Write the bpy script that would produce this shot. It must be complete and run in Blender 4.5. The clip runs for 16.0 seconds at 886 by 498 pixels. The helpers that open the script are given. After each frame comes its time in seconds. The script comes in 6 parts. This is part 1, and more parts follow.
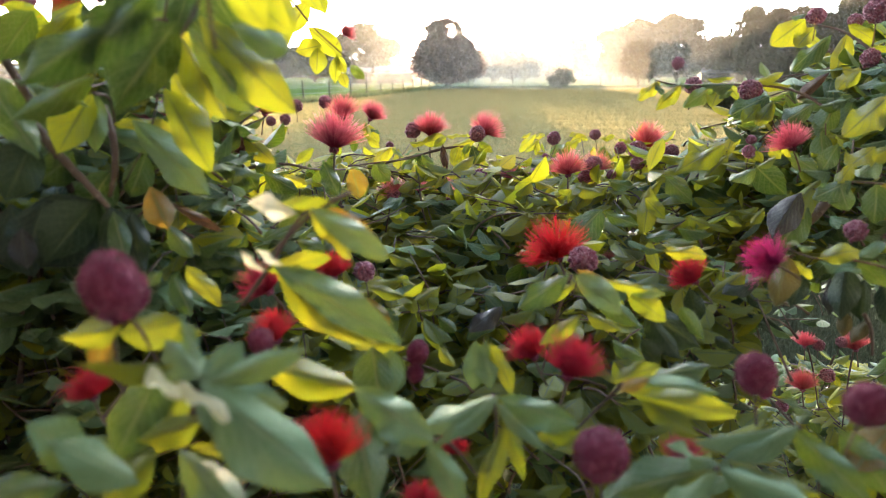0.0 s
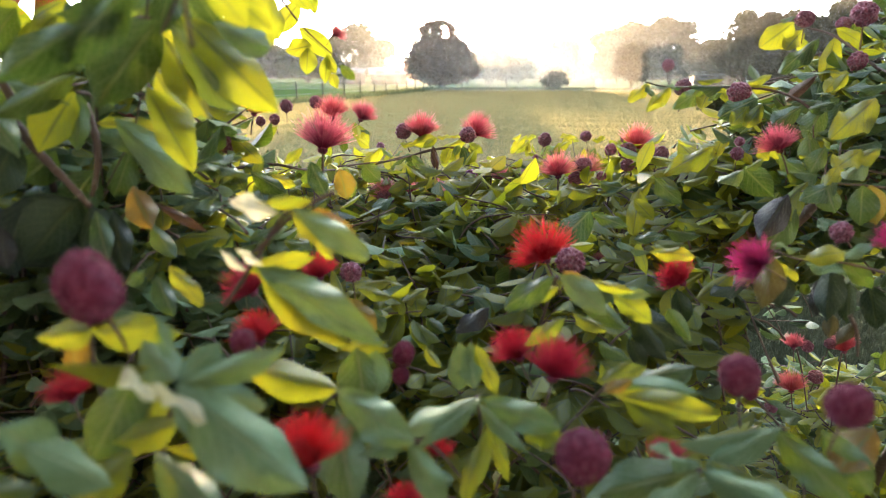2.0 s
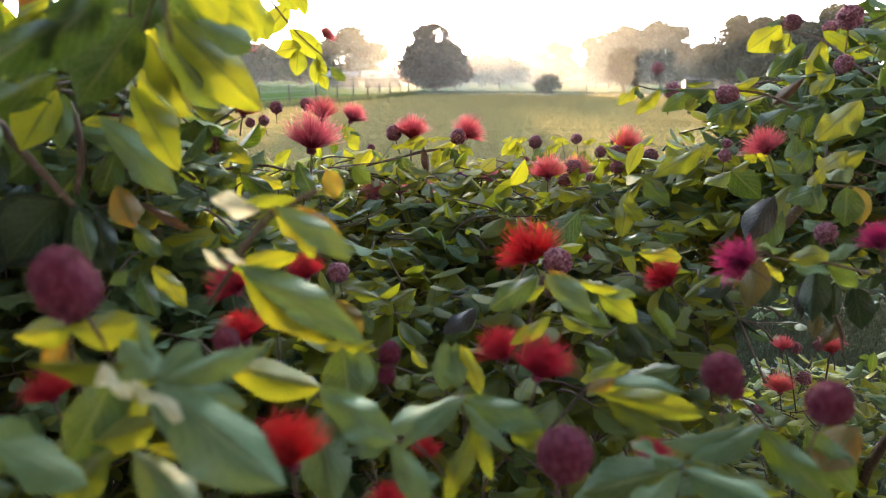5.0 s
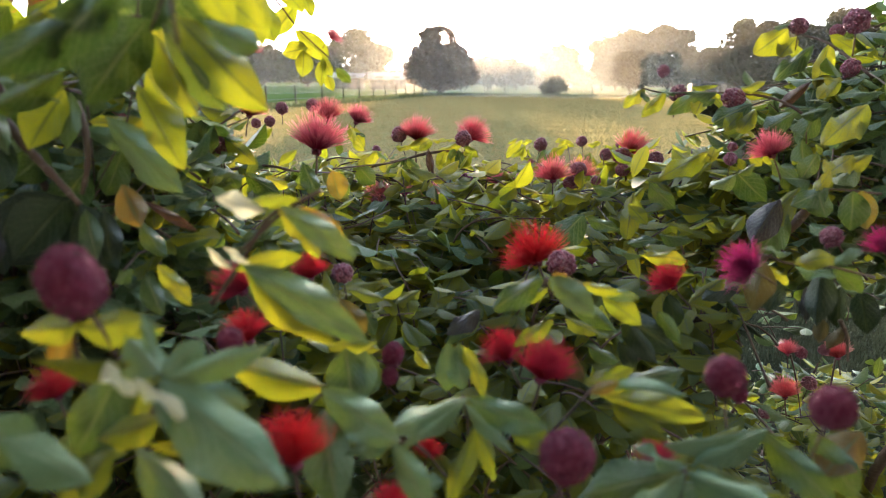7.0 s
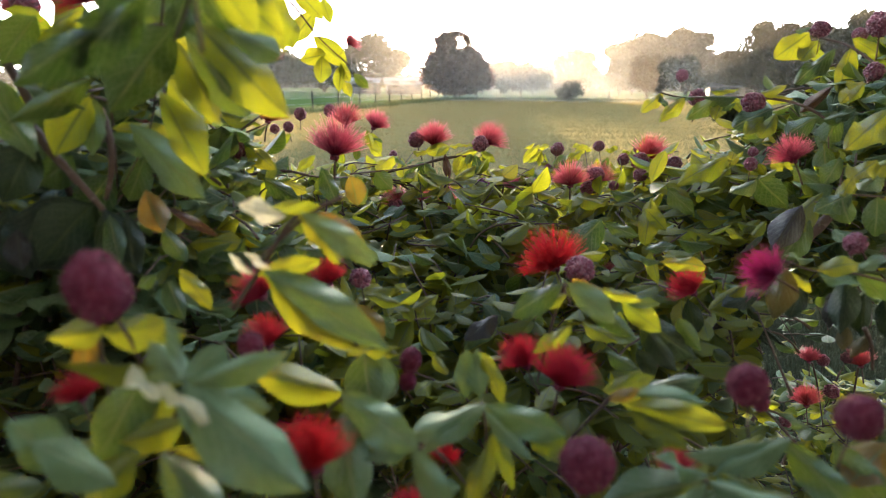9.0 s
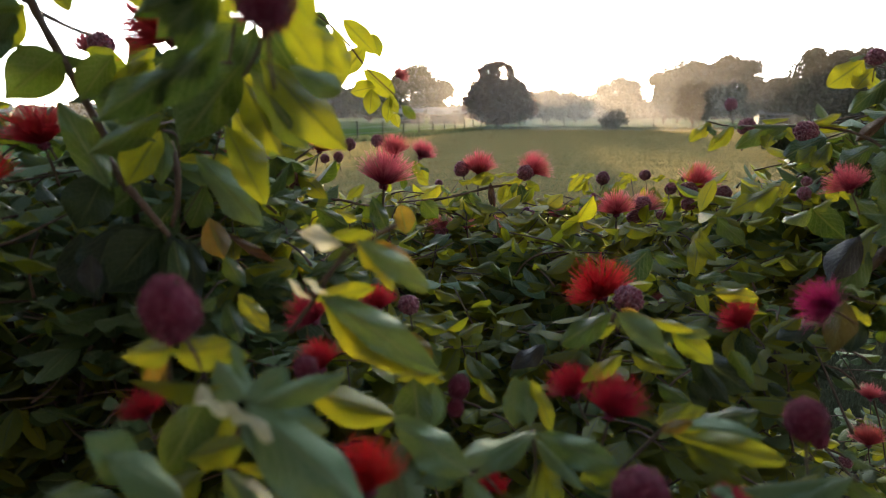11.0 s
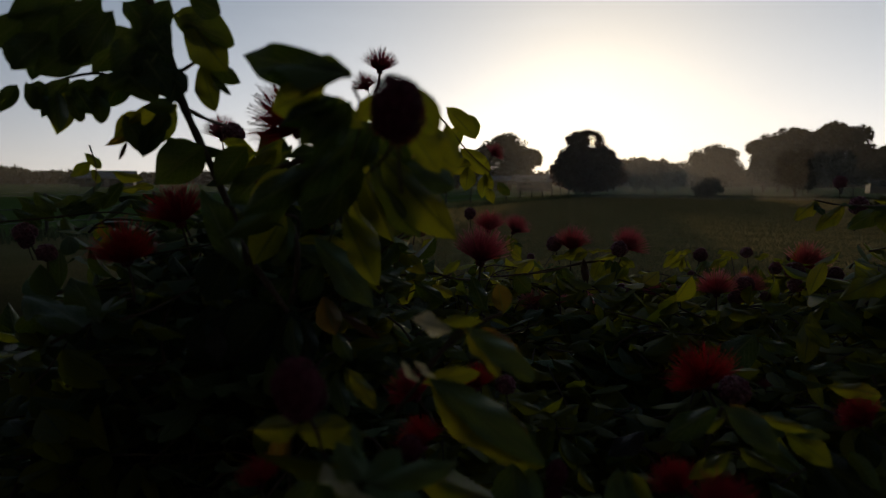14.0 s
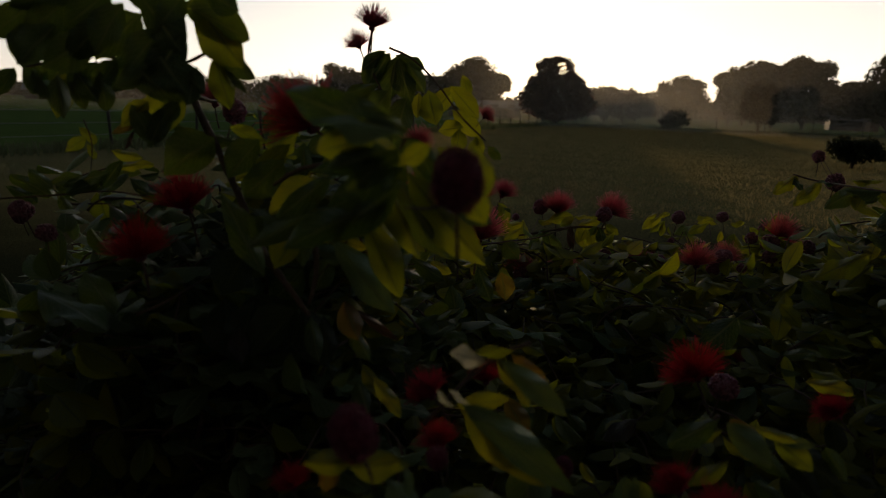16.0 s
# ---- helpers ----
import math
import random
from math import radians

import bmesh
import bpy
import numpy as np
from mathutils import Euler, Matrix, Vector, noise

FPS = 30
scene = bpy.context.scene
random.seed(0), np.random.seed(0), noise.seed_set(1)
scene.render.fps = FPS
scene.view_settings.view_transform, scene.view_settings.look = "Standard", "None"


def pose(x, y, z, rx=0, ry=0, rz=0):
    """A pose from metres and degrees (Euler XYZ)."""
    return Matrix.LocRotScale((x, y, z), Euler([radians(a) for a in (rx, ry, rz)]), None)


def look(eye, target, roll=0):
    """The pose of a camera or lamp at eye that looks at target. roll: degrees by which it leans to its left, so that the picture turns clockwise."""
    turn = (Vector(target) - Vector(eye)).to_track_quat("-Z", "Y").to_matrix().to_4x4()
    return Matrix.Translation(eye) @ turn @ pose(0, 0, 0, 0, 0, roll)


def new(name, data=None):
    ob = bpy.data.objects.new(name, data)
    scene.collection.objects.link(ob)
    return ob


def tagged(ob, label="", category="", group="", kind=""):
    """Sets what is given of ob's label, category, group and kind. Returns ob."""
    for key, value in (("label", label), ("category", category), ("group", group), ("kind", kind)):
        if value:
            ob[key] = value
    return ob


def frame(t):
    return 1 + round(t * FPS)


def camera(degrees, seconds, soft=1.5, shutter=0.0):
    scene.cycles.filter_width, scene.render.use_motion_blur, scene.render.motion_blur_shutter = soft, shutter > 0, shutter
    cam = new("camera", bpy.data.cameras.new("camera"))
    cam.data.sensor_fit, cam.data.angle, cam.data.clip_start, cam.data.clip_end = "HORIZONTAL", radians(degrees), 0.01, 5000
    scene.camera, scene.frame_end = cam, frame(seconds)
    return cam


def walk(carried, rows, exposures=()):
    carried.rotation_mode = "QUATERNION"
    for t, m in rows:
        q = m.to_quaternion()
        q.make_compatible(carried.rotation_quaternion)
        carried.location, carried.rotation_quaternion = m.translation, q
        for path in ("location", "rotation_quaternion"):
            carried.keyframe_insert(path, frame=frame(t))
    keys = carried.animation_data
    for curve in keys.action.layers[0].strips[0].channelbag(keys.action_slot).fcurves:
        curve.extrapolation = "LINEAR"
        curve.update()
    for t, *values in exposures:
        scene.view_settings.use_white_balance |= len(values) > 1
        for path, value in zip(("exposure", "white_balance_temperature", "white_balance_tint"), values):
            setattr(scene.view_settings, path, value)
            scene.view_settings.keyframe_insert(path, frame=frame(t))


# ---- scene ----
cam = camera(70.9, 16.0, 1.0)
PATH = [
    (0, (0.018, -0.021, 1.421), (0.007, 1.904, 0.879), -0.1),
    (0.5, (0.02, -0.02, 1.422), (0.012, 1.906, 0.885), -0.0),
    (1, (0.022, -0.021, 1.422), (0.022, 1.905, 0.882), 0.1),
    (1.5, (0.022, -0.02, 1.419), (0.027, 1.906, 0.877), 0.1),
    (2, (0.024, -0.019, 1.42), (0.034, 1.907, 0.882), 0.2),
    (2.5, (0.025, -0.019, 1.419), (0.043, 1.908, 0.882), 0.3),
    (3, (0.025, -0.019, 1.419), (0.047, 1.908, 0.884), 0.2),
    (3.5, (0.026, -0.02, 1.418), (0.053, 1.909, 0.89), 0.4),
    (4, (0.028, -0.019, 1.418), (0.063, 1.91, 0.892), 0.4),
    (6.5, (0.03, -0.02, 1.416), (0.05, 1.908, 0.885), 0.6),
    (7, (0.03, -0.02, 1.417), (0.047, 1.91, 0.895), 0.7),
    (7.5, (0.03, -0.02, 1.415), (0.043, 1.911, 0.895), 0.5),
    (8, (0.032, -0.02, 1.416), (0.038, 1.911, 0.894), 0.4),
    (10.5, (0.02, -0.025, 1.419), (-0.108, 1.918, 0.966), 0.4),
    (11, (0.022, -0.029, 1.42), (-0.145, 1.918, 0.998), 0.1),
    (11.5, (0.016, -0.029, 1.427), (-0.221, 1.923, 1.067), -0.3),
    (12, (0.015, -0.038, 1.431), (-0.312, 1.914, 1.149), -0.5),
    (12.5, (0.013, -0.043, 1.435), (-0.403, 1.9, 1.209), 0.1),
    (13, (0.012, -0.048, 1.436), (-0.438, 1.89, 1.227), 0.5),
    (13.5, (0.012, -0.047, 1.436), (-0.438, 1.891, 1.228), 0.6),
    (14, (0.011, -0.047, 1.437), (-0.431, 1.892, 1.222), 0.3),
    (14.5, (0.011, -0.046, 1.442), (-0.417, 1.895, 1.221), 0.5),
    (15, (0.003, -0.043, 1.449), (-0.404, 1.9, 1.211), 0.8),
    (15.5, (-0.015, -0.051, 1.473), (-0.379, 1.887, 1.138), 1.5),
    (16, (-0.035, -0.059, 1.508), (-0.354, 1.864, 1.06), 2.1),
]
walk(cam, [(t, look(eye, target, roll)) for t, eye, target, roll in PATH],
     exposures=[(0, 0.95, 6900, 11), (3, 0.95, 6900, 11), (4, 0.65, 6900, 11), (7, 0.6, 6800, 11), (8.2, 0.55, 6800, 11), (10.3, 0.1, 6900, 11), (11, -0.4, 6950, 11), (11.5, -1.09, 6700, 11), (12, -1.95, 6800, 11), (12.6, -3.17, 6900, 10), (13, -3.72, 6650, 10), (14.5, -4.2, 6750, 10), (15.2, -4.22, 7150, 10), (16, -3.75, 7900, 11)])

# ---- world, sun and lens ----
SUN_AZ, SUN_EL = 0.45, 3.72          # degrees clockwise from +y, degrees up
cam.data.dof.use_dof = True
cam.data.dof.focus_distance = 1.35
cam.data.dof.aperture_fstop = 6.3

world = bpy.data.worlds.new("morning_sky")
scene.world = world
world.use_nodes = True
wt = world.node_tree
wt.nodes.clear()
w_sky = wt.nodes.new("ShaderNodeTexSky")
w_sky.sky_type = "NISHITA"
w_sky.sun_disc = False
w_sky.sun_elevation, w_sky.sun_rotation = radians(SUN_EL), radians(SUN_AZ)
w_sky.air_density, w_sky.dust_density, w_sky.ozone_density = 0.65, 1.3, 1.8
w_bg, w_out = wt.nodes.new("ShaderNodeBackground"), wt.nodes.new("ShaderNodeOutputWorld")
w_bg.inputs[1].default_value = 0.15
w_co, w_map, w_cl = wt.nodes.new("ShaderNodeTexCoord"), wt.nodes.new("ShaderNodeMapping"), wt.nodes.new("ShaderNodeTexNoise")
w_map.inputs["Scale"].default_value = (1.8, 1.8, 16.0)
w_cl.inputs["Scale"].default_value, w_cl.inputs["Detail"].default_value = 2.2, 6.0
w_rng, w_mix = wt.nodes.new("ShaderNodeMapRange"), wt.nodes.new("ShaderNodeMix")
w_rng.inputs[1].default_value, w_rng.inputs[2].default_value, w_rng.inputs[4].default_value = 0.60, 0.80, 1.0
w_mix.data_type = "RGBA"
w_mix.blend_type = "ADD"
w_mix.inputs[7].default_value = (4.0, 4.2, 4.5, 1)
w_rng.inputs[3].default_value = 0.0
wt.links.new(w_co.outputs["Generated"], w_map.inputs[0])
wt.links.new(w_map.outputs[0], w_cl.inputs["Vector"])
wt.links.new(w_cl.outputs[0], w_rng.inputs[0])
wt.links.new(w_rng.outputs[0], w_mix.inputs[0])
wt.links.new(w_sky.outputs[0], w_mix.inputs[6])


def sky_glow(before, width, colour, low=None):
    """Hazy morning air: a soft glow round the sun that fades with the angle from it and, where low is given, with the height in the sky."""
    dot, ang, fall, mix = (wt.nodes.new("ShaderNodeVectorMath"), wt.nodes.new("ShaderNodeMath"), wt.nodes.new("ShaderNodeMath"), wt.nodes.new("ShaderNodeMix"))
    dot.operation, ang.operation, fall.operation, mix.data_type, mix.blend_type = "DOT_PRODUCT", "ARCCOSINE", "POWER", "RGBA", "ADD"
    dot.inputs[1].default_value = (math.sin(radians(SUN_AZ)), math.cos(radians(SUN_AZ)), math.sin(radians(SUN_EL)))
    wt.links.new(w_co.outputs["Generated"], dot.inputs[0])
    wt.links.new(dot.outputs["Value"], ang.inputs[0])
    square = wt.nodes.new("ShaderNodeMath")
    square.operation = "MULTIPLY"
    wt.links.new(ang.outputs[0], square.inputs[0])
    wt.links.new(ang.outputs[0], square.inputs[1])
    scale = wt.nodes.new("ShaderNodeMath")
    scale.operation, scale.inputs[1].default_value = "MULTIPLY", -1 / radians(width) ** 2
    wt.links.new(square.outputs[0], scale.inputs[0])
    fall.inputs[0].default_value = math.e
    wt.links.new(scale.outputs[0], fall.inputs[1])
    share = fall.outputs[0]
    if low:
        up, drop, thin, both = (wt.nodes.new("ShaderNodeSeparateXYZ"), wt.nodes.new("ShaderNodeMath"), wt.nodes.new("ShaderNodeMath"), wt.nodes.new("ShaderNodeMath"))
        drop.operation, thin.operation, both.operation = "MULTIPLY", "POWER", "MULTIPLY"
        wt.links.new(w_co.outputs["Generated"], up.inputs[0])
        wt.links.new(up.outputs[2], drop.inputs[0])
        drop.inputs[1].default_value, thin.inputs[0].default_value, thin.use_clamp = -1 / low, math.e, True
        wt.links.new(drop.outputs[0], thin.inputs[1])
        wt.links.new(share, both.inputs[0])
        wt.links.new(thin.outputs[0], both.inputs[1])
        share = both.outputs[0]
    wt.links.new(share, mix.inputs[0])
    wt.links.new(before, mix.inputs[6])
    mix.inputs[7].default_value = (*colour, 1)
    return mix.outputs[2]


w_glow = sky_glow(w_mix.outputs[2], 56, (66.0, 75.0, 87.0), 0.30)
w_glow = sky_glow(w_glow, 64, (80.0, 49.0, 6.0), 0.11)
w_glow = sky_glow(w_glow, 66, (9.0, 26.0, 52.0), 0.5)
w_glow = sky_glow(w_glow, 26, (40.0, 28.0, 10.0))
w_glow = sky_glow(w_glow, 9, (50.0, 38.0, 20.0))
wt.links.new(w_glow, w_bg.inputs[0])
wt.links.new(w_bg.outputs[0], w_out.inputs[0])

sun_dir = Vector((math.sin(radians(SUN_AZ)) * math.cos(radians(SUN_EL)), math.cos(radians(SUN_AZ)) * math.cos(radians(SUN_EL)), math.sin(radians(SUN_EL))))
sun = new("sun", bpy.data.lights.new("sun", "SUN"))
sun.data.energy, sun.data.angle, sun.data.color = 18.0, radians(0.9), (1.0, 0.78, 0.50)
sun.matrix_world = look(sun_dir * 50, (0, 0, 0))


# ---- materials ----
def material(name):
    m = bpy.data.materials.new(name)
    m.use_nodes = True
    nt = m.node_tree
    nt.nodes.clear()
    return m, nt


def node(nt, kind, **settings):
    n = nt.nodes.new(kind)
    for k, v in settings.items():
        if k == "operation":
            n.operation = v
        elif k == "data_type":
            n.data_type = v
        elif k == "blend_type":
            n.blend_type = v
    return n


def math_node(nt, op, a, b=None, c=None):
    n = node(nt, "ShaderNodeMath", operation=op)
    for i, v in enumerate((a, b, c)):
        if v is None:
            continue
        if isinstance(v, (int, float)):
            n.inputs[i].default_value = v
        else:
            nt.links.new(v, n.inputs[i])
    return n.outputs[0]


def mix_colour(nt, fac, a, b, blend="MIX"):
    n = node(nt, "ShaderNodeMix", data_type="RGBA", blend_type=blend)
    for i, v in ((0, fac), (6, a), (7, b)):
        if isinstance(v, (int, float)):
            n.inputs[i].default_value = v
        elif isinstance(v, tuple):
            n.inputs[i].default_value = (*v, 1)
        else:
            nt.links.new(v, n.inputs[i])
    return n.outputs[2]


def noise_tex(nt, scale, coords, detail=3.0, rough=0.55):
    n = node(nt, "ShaderNodeTexNoise")
    n.inputs["Scale"].default_value, n.inputs["Detail"].default_value, n.inputs["Roughness"].default_value = scale, detail, rough
    nt.links.new(coords, n.inputs["Vector"])
    return n.outputs[0]


def ramp(nt, fac, lo, hi):
    n = node(nt, "ShaderNodeMapRange")
    nt.links.new(fac, n.inputs[0])
    n.inputs[1].default_value, n.inputs[2].default_value = lo, hi
    return n.outputs[0]


def vary(nt):
    """One random number for each object and each loose piece of a mesh."""
    a, b = node(nt, "ShaderNodeObjectInfo").outputs["Random"], node(nt, "ShaderNodeNewGeometry").outputs["Random Per Island"]
    return math_node(nt, "FRACT", math_node(nt, "ADD", math_node(nt, "MULTIPLY", a, 3.7), b))


def bump(nt, height, strength, distance):
    n = node(nt, "ShaderNodeBump")
    n.inputs["Strength"].default_value, n.inputs["Distance"].default_value = strength, distance
    nt.links.new(height, n.inputs["Height"])
    return n.outputs[0]


def finish(nt, shader):
    nt.links.new(shader, node(nt, "ShaderNodeOutputMaterial").inputs[0])


def principled(nt, colour, rough, normal=None, spec=0.5):
    p = node(nt, "ShaderNodeBsdfPrincipled")
    if isinstance(colour, tuple):
        p.inputs["Base Color"].default_value = (*colour, 1)
    else:
        nt.links.new(colour, p.inputs["Base Color"])
    p.inputs["Roughness"].default_value = rough
    p.inputs["Specular IOR Level"].default_value = spec
    if normal is not None:
        nt.links.new(normal, p.inputs["Normal"])
    return p.outputs[0]


def translucent(nt, colour, shader, share):
    t = node(nt, "ShaderNodeBsdfTranslucent")
    nt.links.new(colour, t.inputs[0])
    m = node(nt, "ShaderNodeMixShader")
    m.inputs[0].default_value = share
    nt.links.new(shader, m.inputs[1])
    nt.links.new(t.outputs[0], m.inputs[2])
    return m.outputs[0]


def leaf_material(name, a, b, ta, tb, share, rough, gloss, veins=0.6, sheen=0.16):
    """A waxy leaf blade: midrib, side veins, blotches, light shining through."""
    m, nt = material(name)
    uv = node(nt, "ShaderNodeUVMap").outputs[0]
    sep = node(nt, "ShaderNodeSeparateXYZ")
    nt.links.new(uv, sep.inputs[0])
    across = math_node(nt, "ABSOLUTE", math_node(nt, "SUBTRACT", sep.outputs[0], 0.5))
    midrib = ramp(nt, across, 0.05, 0.018)
    geo = node(nt, "ShaderNodeNewGeometry").outputs["Position"]
    bent = math_node(nt, "MULTIPLY_ADD", noise_tex(nt, 60.0, geo, 2.0), 0.07, sep.outputs[1])
    wave = math_node(nt, "PINGPONG", math_node(nt, "SUBTRACT", bent, math_node(nt, "MULTIPLY", math_node(nt, "POWER", across, 0.8), 0.75)), 0.075)
    side = math_node(nt, "MULTIPLY", ramp(nt, wave, 0.013, 0.003), 0.6)
    net = node(nt, "ShaderNodeTexVoronoi")
    net.feature = "DISTANCE_TO_EDGE"
    net.inputs["Scale"].default_value = 11.0
    stretch = node(nt, "ShaderNodeMapping")
    stretch.inputs["Scale"].default_value = (0.8, 1.5, 1.0)
    nt.links.new(uv, stretch.inputs[0])
    nt.links.new(stretch.outputs[0], net.inputs["Vector"])
    mesh_veins = math_node(nt, "MULTIPLY", ramp(nt, net.outputs["Distance"], 0.07, 0.015), 0.38)
    vein = math_node(nt, "MAXIMUM", math_node(nt, "MAXIMUM", midrib, side), mesh_veins)
    blotch = noise_tex(nt, 55.0, geo, 4.0)
    r = vary(nt)
    f = math_node(nt, "MULTIPLY_ADD", blotch, 0.5, math_node(nt, "MULTIPLY_ADD", r, 0.9, -0.22))
    f.node.use_clamp = True
    specks = ramp(nt, noise_tex(nt, 420.0, geo, 2.0), 0.66, 0.74)
    col = mix_colour(nt, f, a, b)
    col = mix_colour(nt, math_node(nt, "MULTIPLY", vein, min(1.0, veins * 1.3)), col, (0.26, 0.31, 0.12))
    col = mix_colour(nt, math_node(nt, "MULTIPLY", specks, 0.35), col, (0.10, 0.07, 0.03))
    thr = mix_colour(nt, f, ta, tb)
    thr = mix_colour(nt, math_node(nt, "MULTIPLY", vein, 0.85), thr, (0.07, 0.07, 0.008))
    thr = mix_colour(nt, math_node(nt, "MULTIPLY", specks, 0.4), thr, (0.10, 0.06, 0.01))
    h = math_node(nt, "ADD", math_node(nt, "MULTIPLY", vein, -0.6), blotch)
    p = principled(nt, col, rough, bump(nt, h, 0.9, 0.0018), gloss)
    p.node.inputs["Sheen Weight"].default_value, p.node.inputs["Sheen Roughness"].default_value = sheen, 0.4
    p.node.inputs["Sheen Tint"].default_value = (0.80, 1.0, 0.68, 1)
    finish(nt, translucent(nt, thr, p, share))
    return m


M_LEAF = {
    "g": leaf_material("mature_leaf", (0.014, 0.060, 0.020), (0.066, 0.145, 0.048), (0.07, 0.12, 0.008), (0.25, 0.29, 0.015), 0.33, 0.46, 0.5),
    # m: waxy upper sides, with sky sheen put into the paler colour
    "m": leaf_material("glaucous_sheen_leaf", (0.080, 0.17, 0.078), (0.135, 0.24, 0.12), (0.14, 0.19, 0.02), (0.26, 0.29, 0.03), 0.22, 0.6, 0.35, 0.4, 0.3),
    "y": leaf_material("young_leaf", (0.094, 0.145, 0.018), (0.170, 0.225, 0.030), (0.30, 0.31, 0.012), (0.50, 0.44, 0.016), 0.55, 0.45, 0.45),
    "o": leaf_material("old_leaf", (0.16, 0.09, 0.02), (0.13, 0.11, 0.02), (0.38, 0.19, 0.015), (0.34, 0.25, 0.03), 0.45, 0.5, 0.35),
    # c: the sun's glare on a leaf, put into a cream colour
    "c": leaf_material("glare_leaf", (0.62, 0.58, 0.34), (0.72, 0.68, 0.45), (0.85, 0.78, 0.50), (0.90, 0.84, 0.60), 0.6, 0.5, 0.4, 0.15, 0.1),
    # d and k: dark leaves for the hollows, shade put into their colour
    "d": leaf_material("shaded_blackish_leaf", (0.018, 0.02, 0.022), (0.035, 0.03, 0.03), (0.03, 0.02, 0.01), (0.06, 0.035, 0.01), 0.15, 0.5, 0.4, 0.06, 0.1),
    "k": leaf_material("shaded_green_leaf", (0.008, 0.024, 0.012), (0.022, 0.048, 0.022), (0.03, 0.05, 0.006), (0.07, 0.09, 0.010), 0.2, 0.55, 0.4, 0.1, 0.1),
    "b": leaf_material("browning_leaf", (0.065, 0.055, 0.015), (0.105, 0.080, 0.018), (0.12, 0.09, 0.010), (0.17, 0.12, 0.012), 0.25, 0.55, 0.4, 0.1, 0.1),
    "p": leaf_material("pod_skin", (0.07, 0.035, 0.025), (0.11, 0.05, 0.03), (0.10, 0.03, 0.02), (0.14, 0.06, 0.02), 0.2, 0.55, 0.3, 0.1, 0.1),
}


def bark_material():
    m, nt = material("bark")
    geo = node(nt, "ShaderNodeNewGeometry").outputs["Position"]
    n1, n2 = noise_tex(nt, 160.0, geo, 5.0), noise_tex(nt, 22.0, geo, 3.0)
    col = mix_colour(nt, n2, (0.05, 0.032, 0.022), (0.14, 0.095, 0.068))
    col = mix_colour(nt, ramp(nt, n1, 0.55, 0.75), col, (0.19, 0.15, 0.115))
    finish(nt, principled(nt, col, 0.8, bump(nt, n1, 0.6, 0.002), 0.3))
    return m


def stamen_material(name, tip, share, low=(0.64, 0.035, 0.05), high=(0.52, 0.05, 0.17)):
    m, nt = material(name)
    uv = node(nt, "ShaderNodeUVMap").outputs[0]
    sep = node(nt, "ShaderNodeSeparateXYZ")
    nt.links.new(uv, sep.inputs[0])
    r = node(nt, "ShaderNodeObjectInfo").outputs["Random"]
    base = mix_colour(nt, math_node(nt, "POWER", r, 1.1), low, high)
    # threads lighten towards the tip: backlight put into their colour
    col = mix_colour(nt, math_node(nt, "MULTIPLY", math_node(nt, "POWER", sep.outputs[1], 1.4), share), base, tip)
    p = principled(nt, col, 0.55, None, 0.3)
    finish(nt, translucent(nt, col, p, 0.78))
    return m


def bud_material(name, dark, light, dust, sheen):
    m, nt = material(name)
    geo = node(nt, "ShaderNodeNewGeometry").outputs["Position"]
    r = vary(nt)
    n = noise_tex(nt, 300.0, geo, 3.0)
    col = mix_colour(nt, r, dark, light)
    col = mix_colour(nt, ramp(nt, n, 0.50, 0.78), col, dust)
    p = principled(nt, col, 0.7, bump(nt, n, 0.5, 0.0008), 0.25)
    p.node.inputs["Sheen Weight"].default_value, p.node.inputs["Sheen Roughness"].default_value = sheen, 0.45
    p.node.inputs["Sheen Tint"].default_value = (1.0, 0.75, 0.8, 1)
    finish(nt, translucent(nt, col, p, 0.15))
    return m


M_BARK, M_BUD = bark_material(), bud_material("bud_skin", (0.10, 0.010, 0.034), (0.21, 0.024, 0.062), (0.34, 0.10, 0.16), 0.2)
# far buds: dusty skin, paled by backlit haze put into its colour
M_HAZED_DUSTY_BUD = bud_material("hazed_dusty_bud_skin", (0.14, 0.035, 0.065), (0.27, 0.08, 0.12), (0.42, 0.26, 0.32), 0.6)
M_STAMEN_FUCHSIA = stamen_material("fuchsia_stamens", (0.72, 0.20, 0.40), 0.6, (0.46, 0.05, 0.20), (0.56, 0.06, 0.24))
M_STAMEN, M_STAMEN_PINK = stamen_material("red_stamens", (0.88, 0.20, 0.20), 0.5), stamen_material("backlit_pink_stamens", (0.95, 0.44, 0.47), 0.85)


def foliage_material(name, a, b, share=0.3):
    m, nt = material(name)
    geo = node(nt, "ShaderNodeNewGeometry").outputs["Position"]
    f = math_node(nt, "MULTIPLY_ADD", noise_tex(nt, 0.6, geo, 3.0), 0.6, math_node(nt, "MULTIPLY", vary(nt), 0.4))
    col = mix_colour(nt, f, a, b)
    finish(nt, translucent(nt, col, principled(nt, col, 0.6, None, 0.25), share))
    return m


M_TREE = foliage_material("tree_foliage", (0.035, 0.045, 0.02), (0.085, 0.085, 0.035))
# broad tree: the sun's reddish glare put into the leaf colour
M_TREE_WARM = foliage_material("sun_glow_foliage", (0.15, 0.065, 0.04), (0.24, 0.12, 0.065), 0.6)
# distance haze put into a paler foliage colour for the farther trees
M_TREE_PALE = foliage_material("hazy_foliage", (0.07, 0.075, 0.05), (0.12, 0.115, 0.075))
M_GRASS = foliage_material("grass_blades", (0.045, 0.058, 0.032), (0.095, 0.105, 0.062), 0.3)
M_STUBBLE = foliage_material("hay_stubble", (0.26, 0.20, 0.085), (0.37, 0.285, 0.125), 0.65)
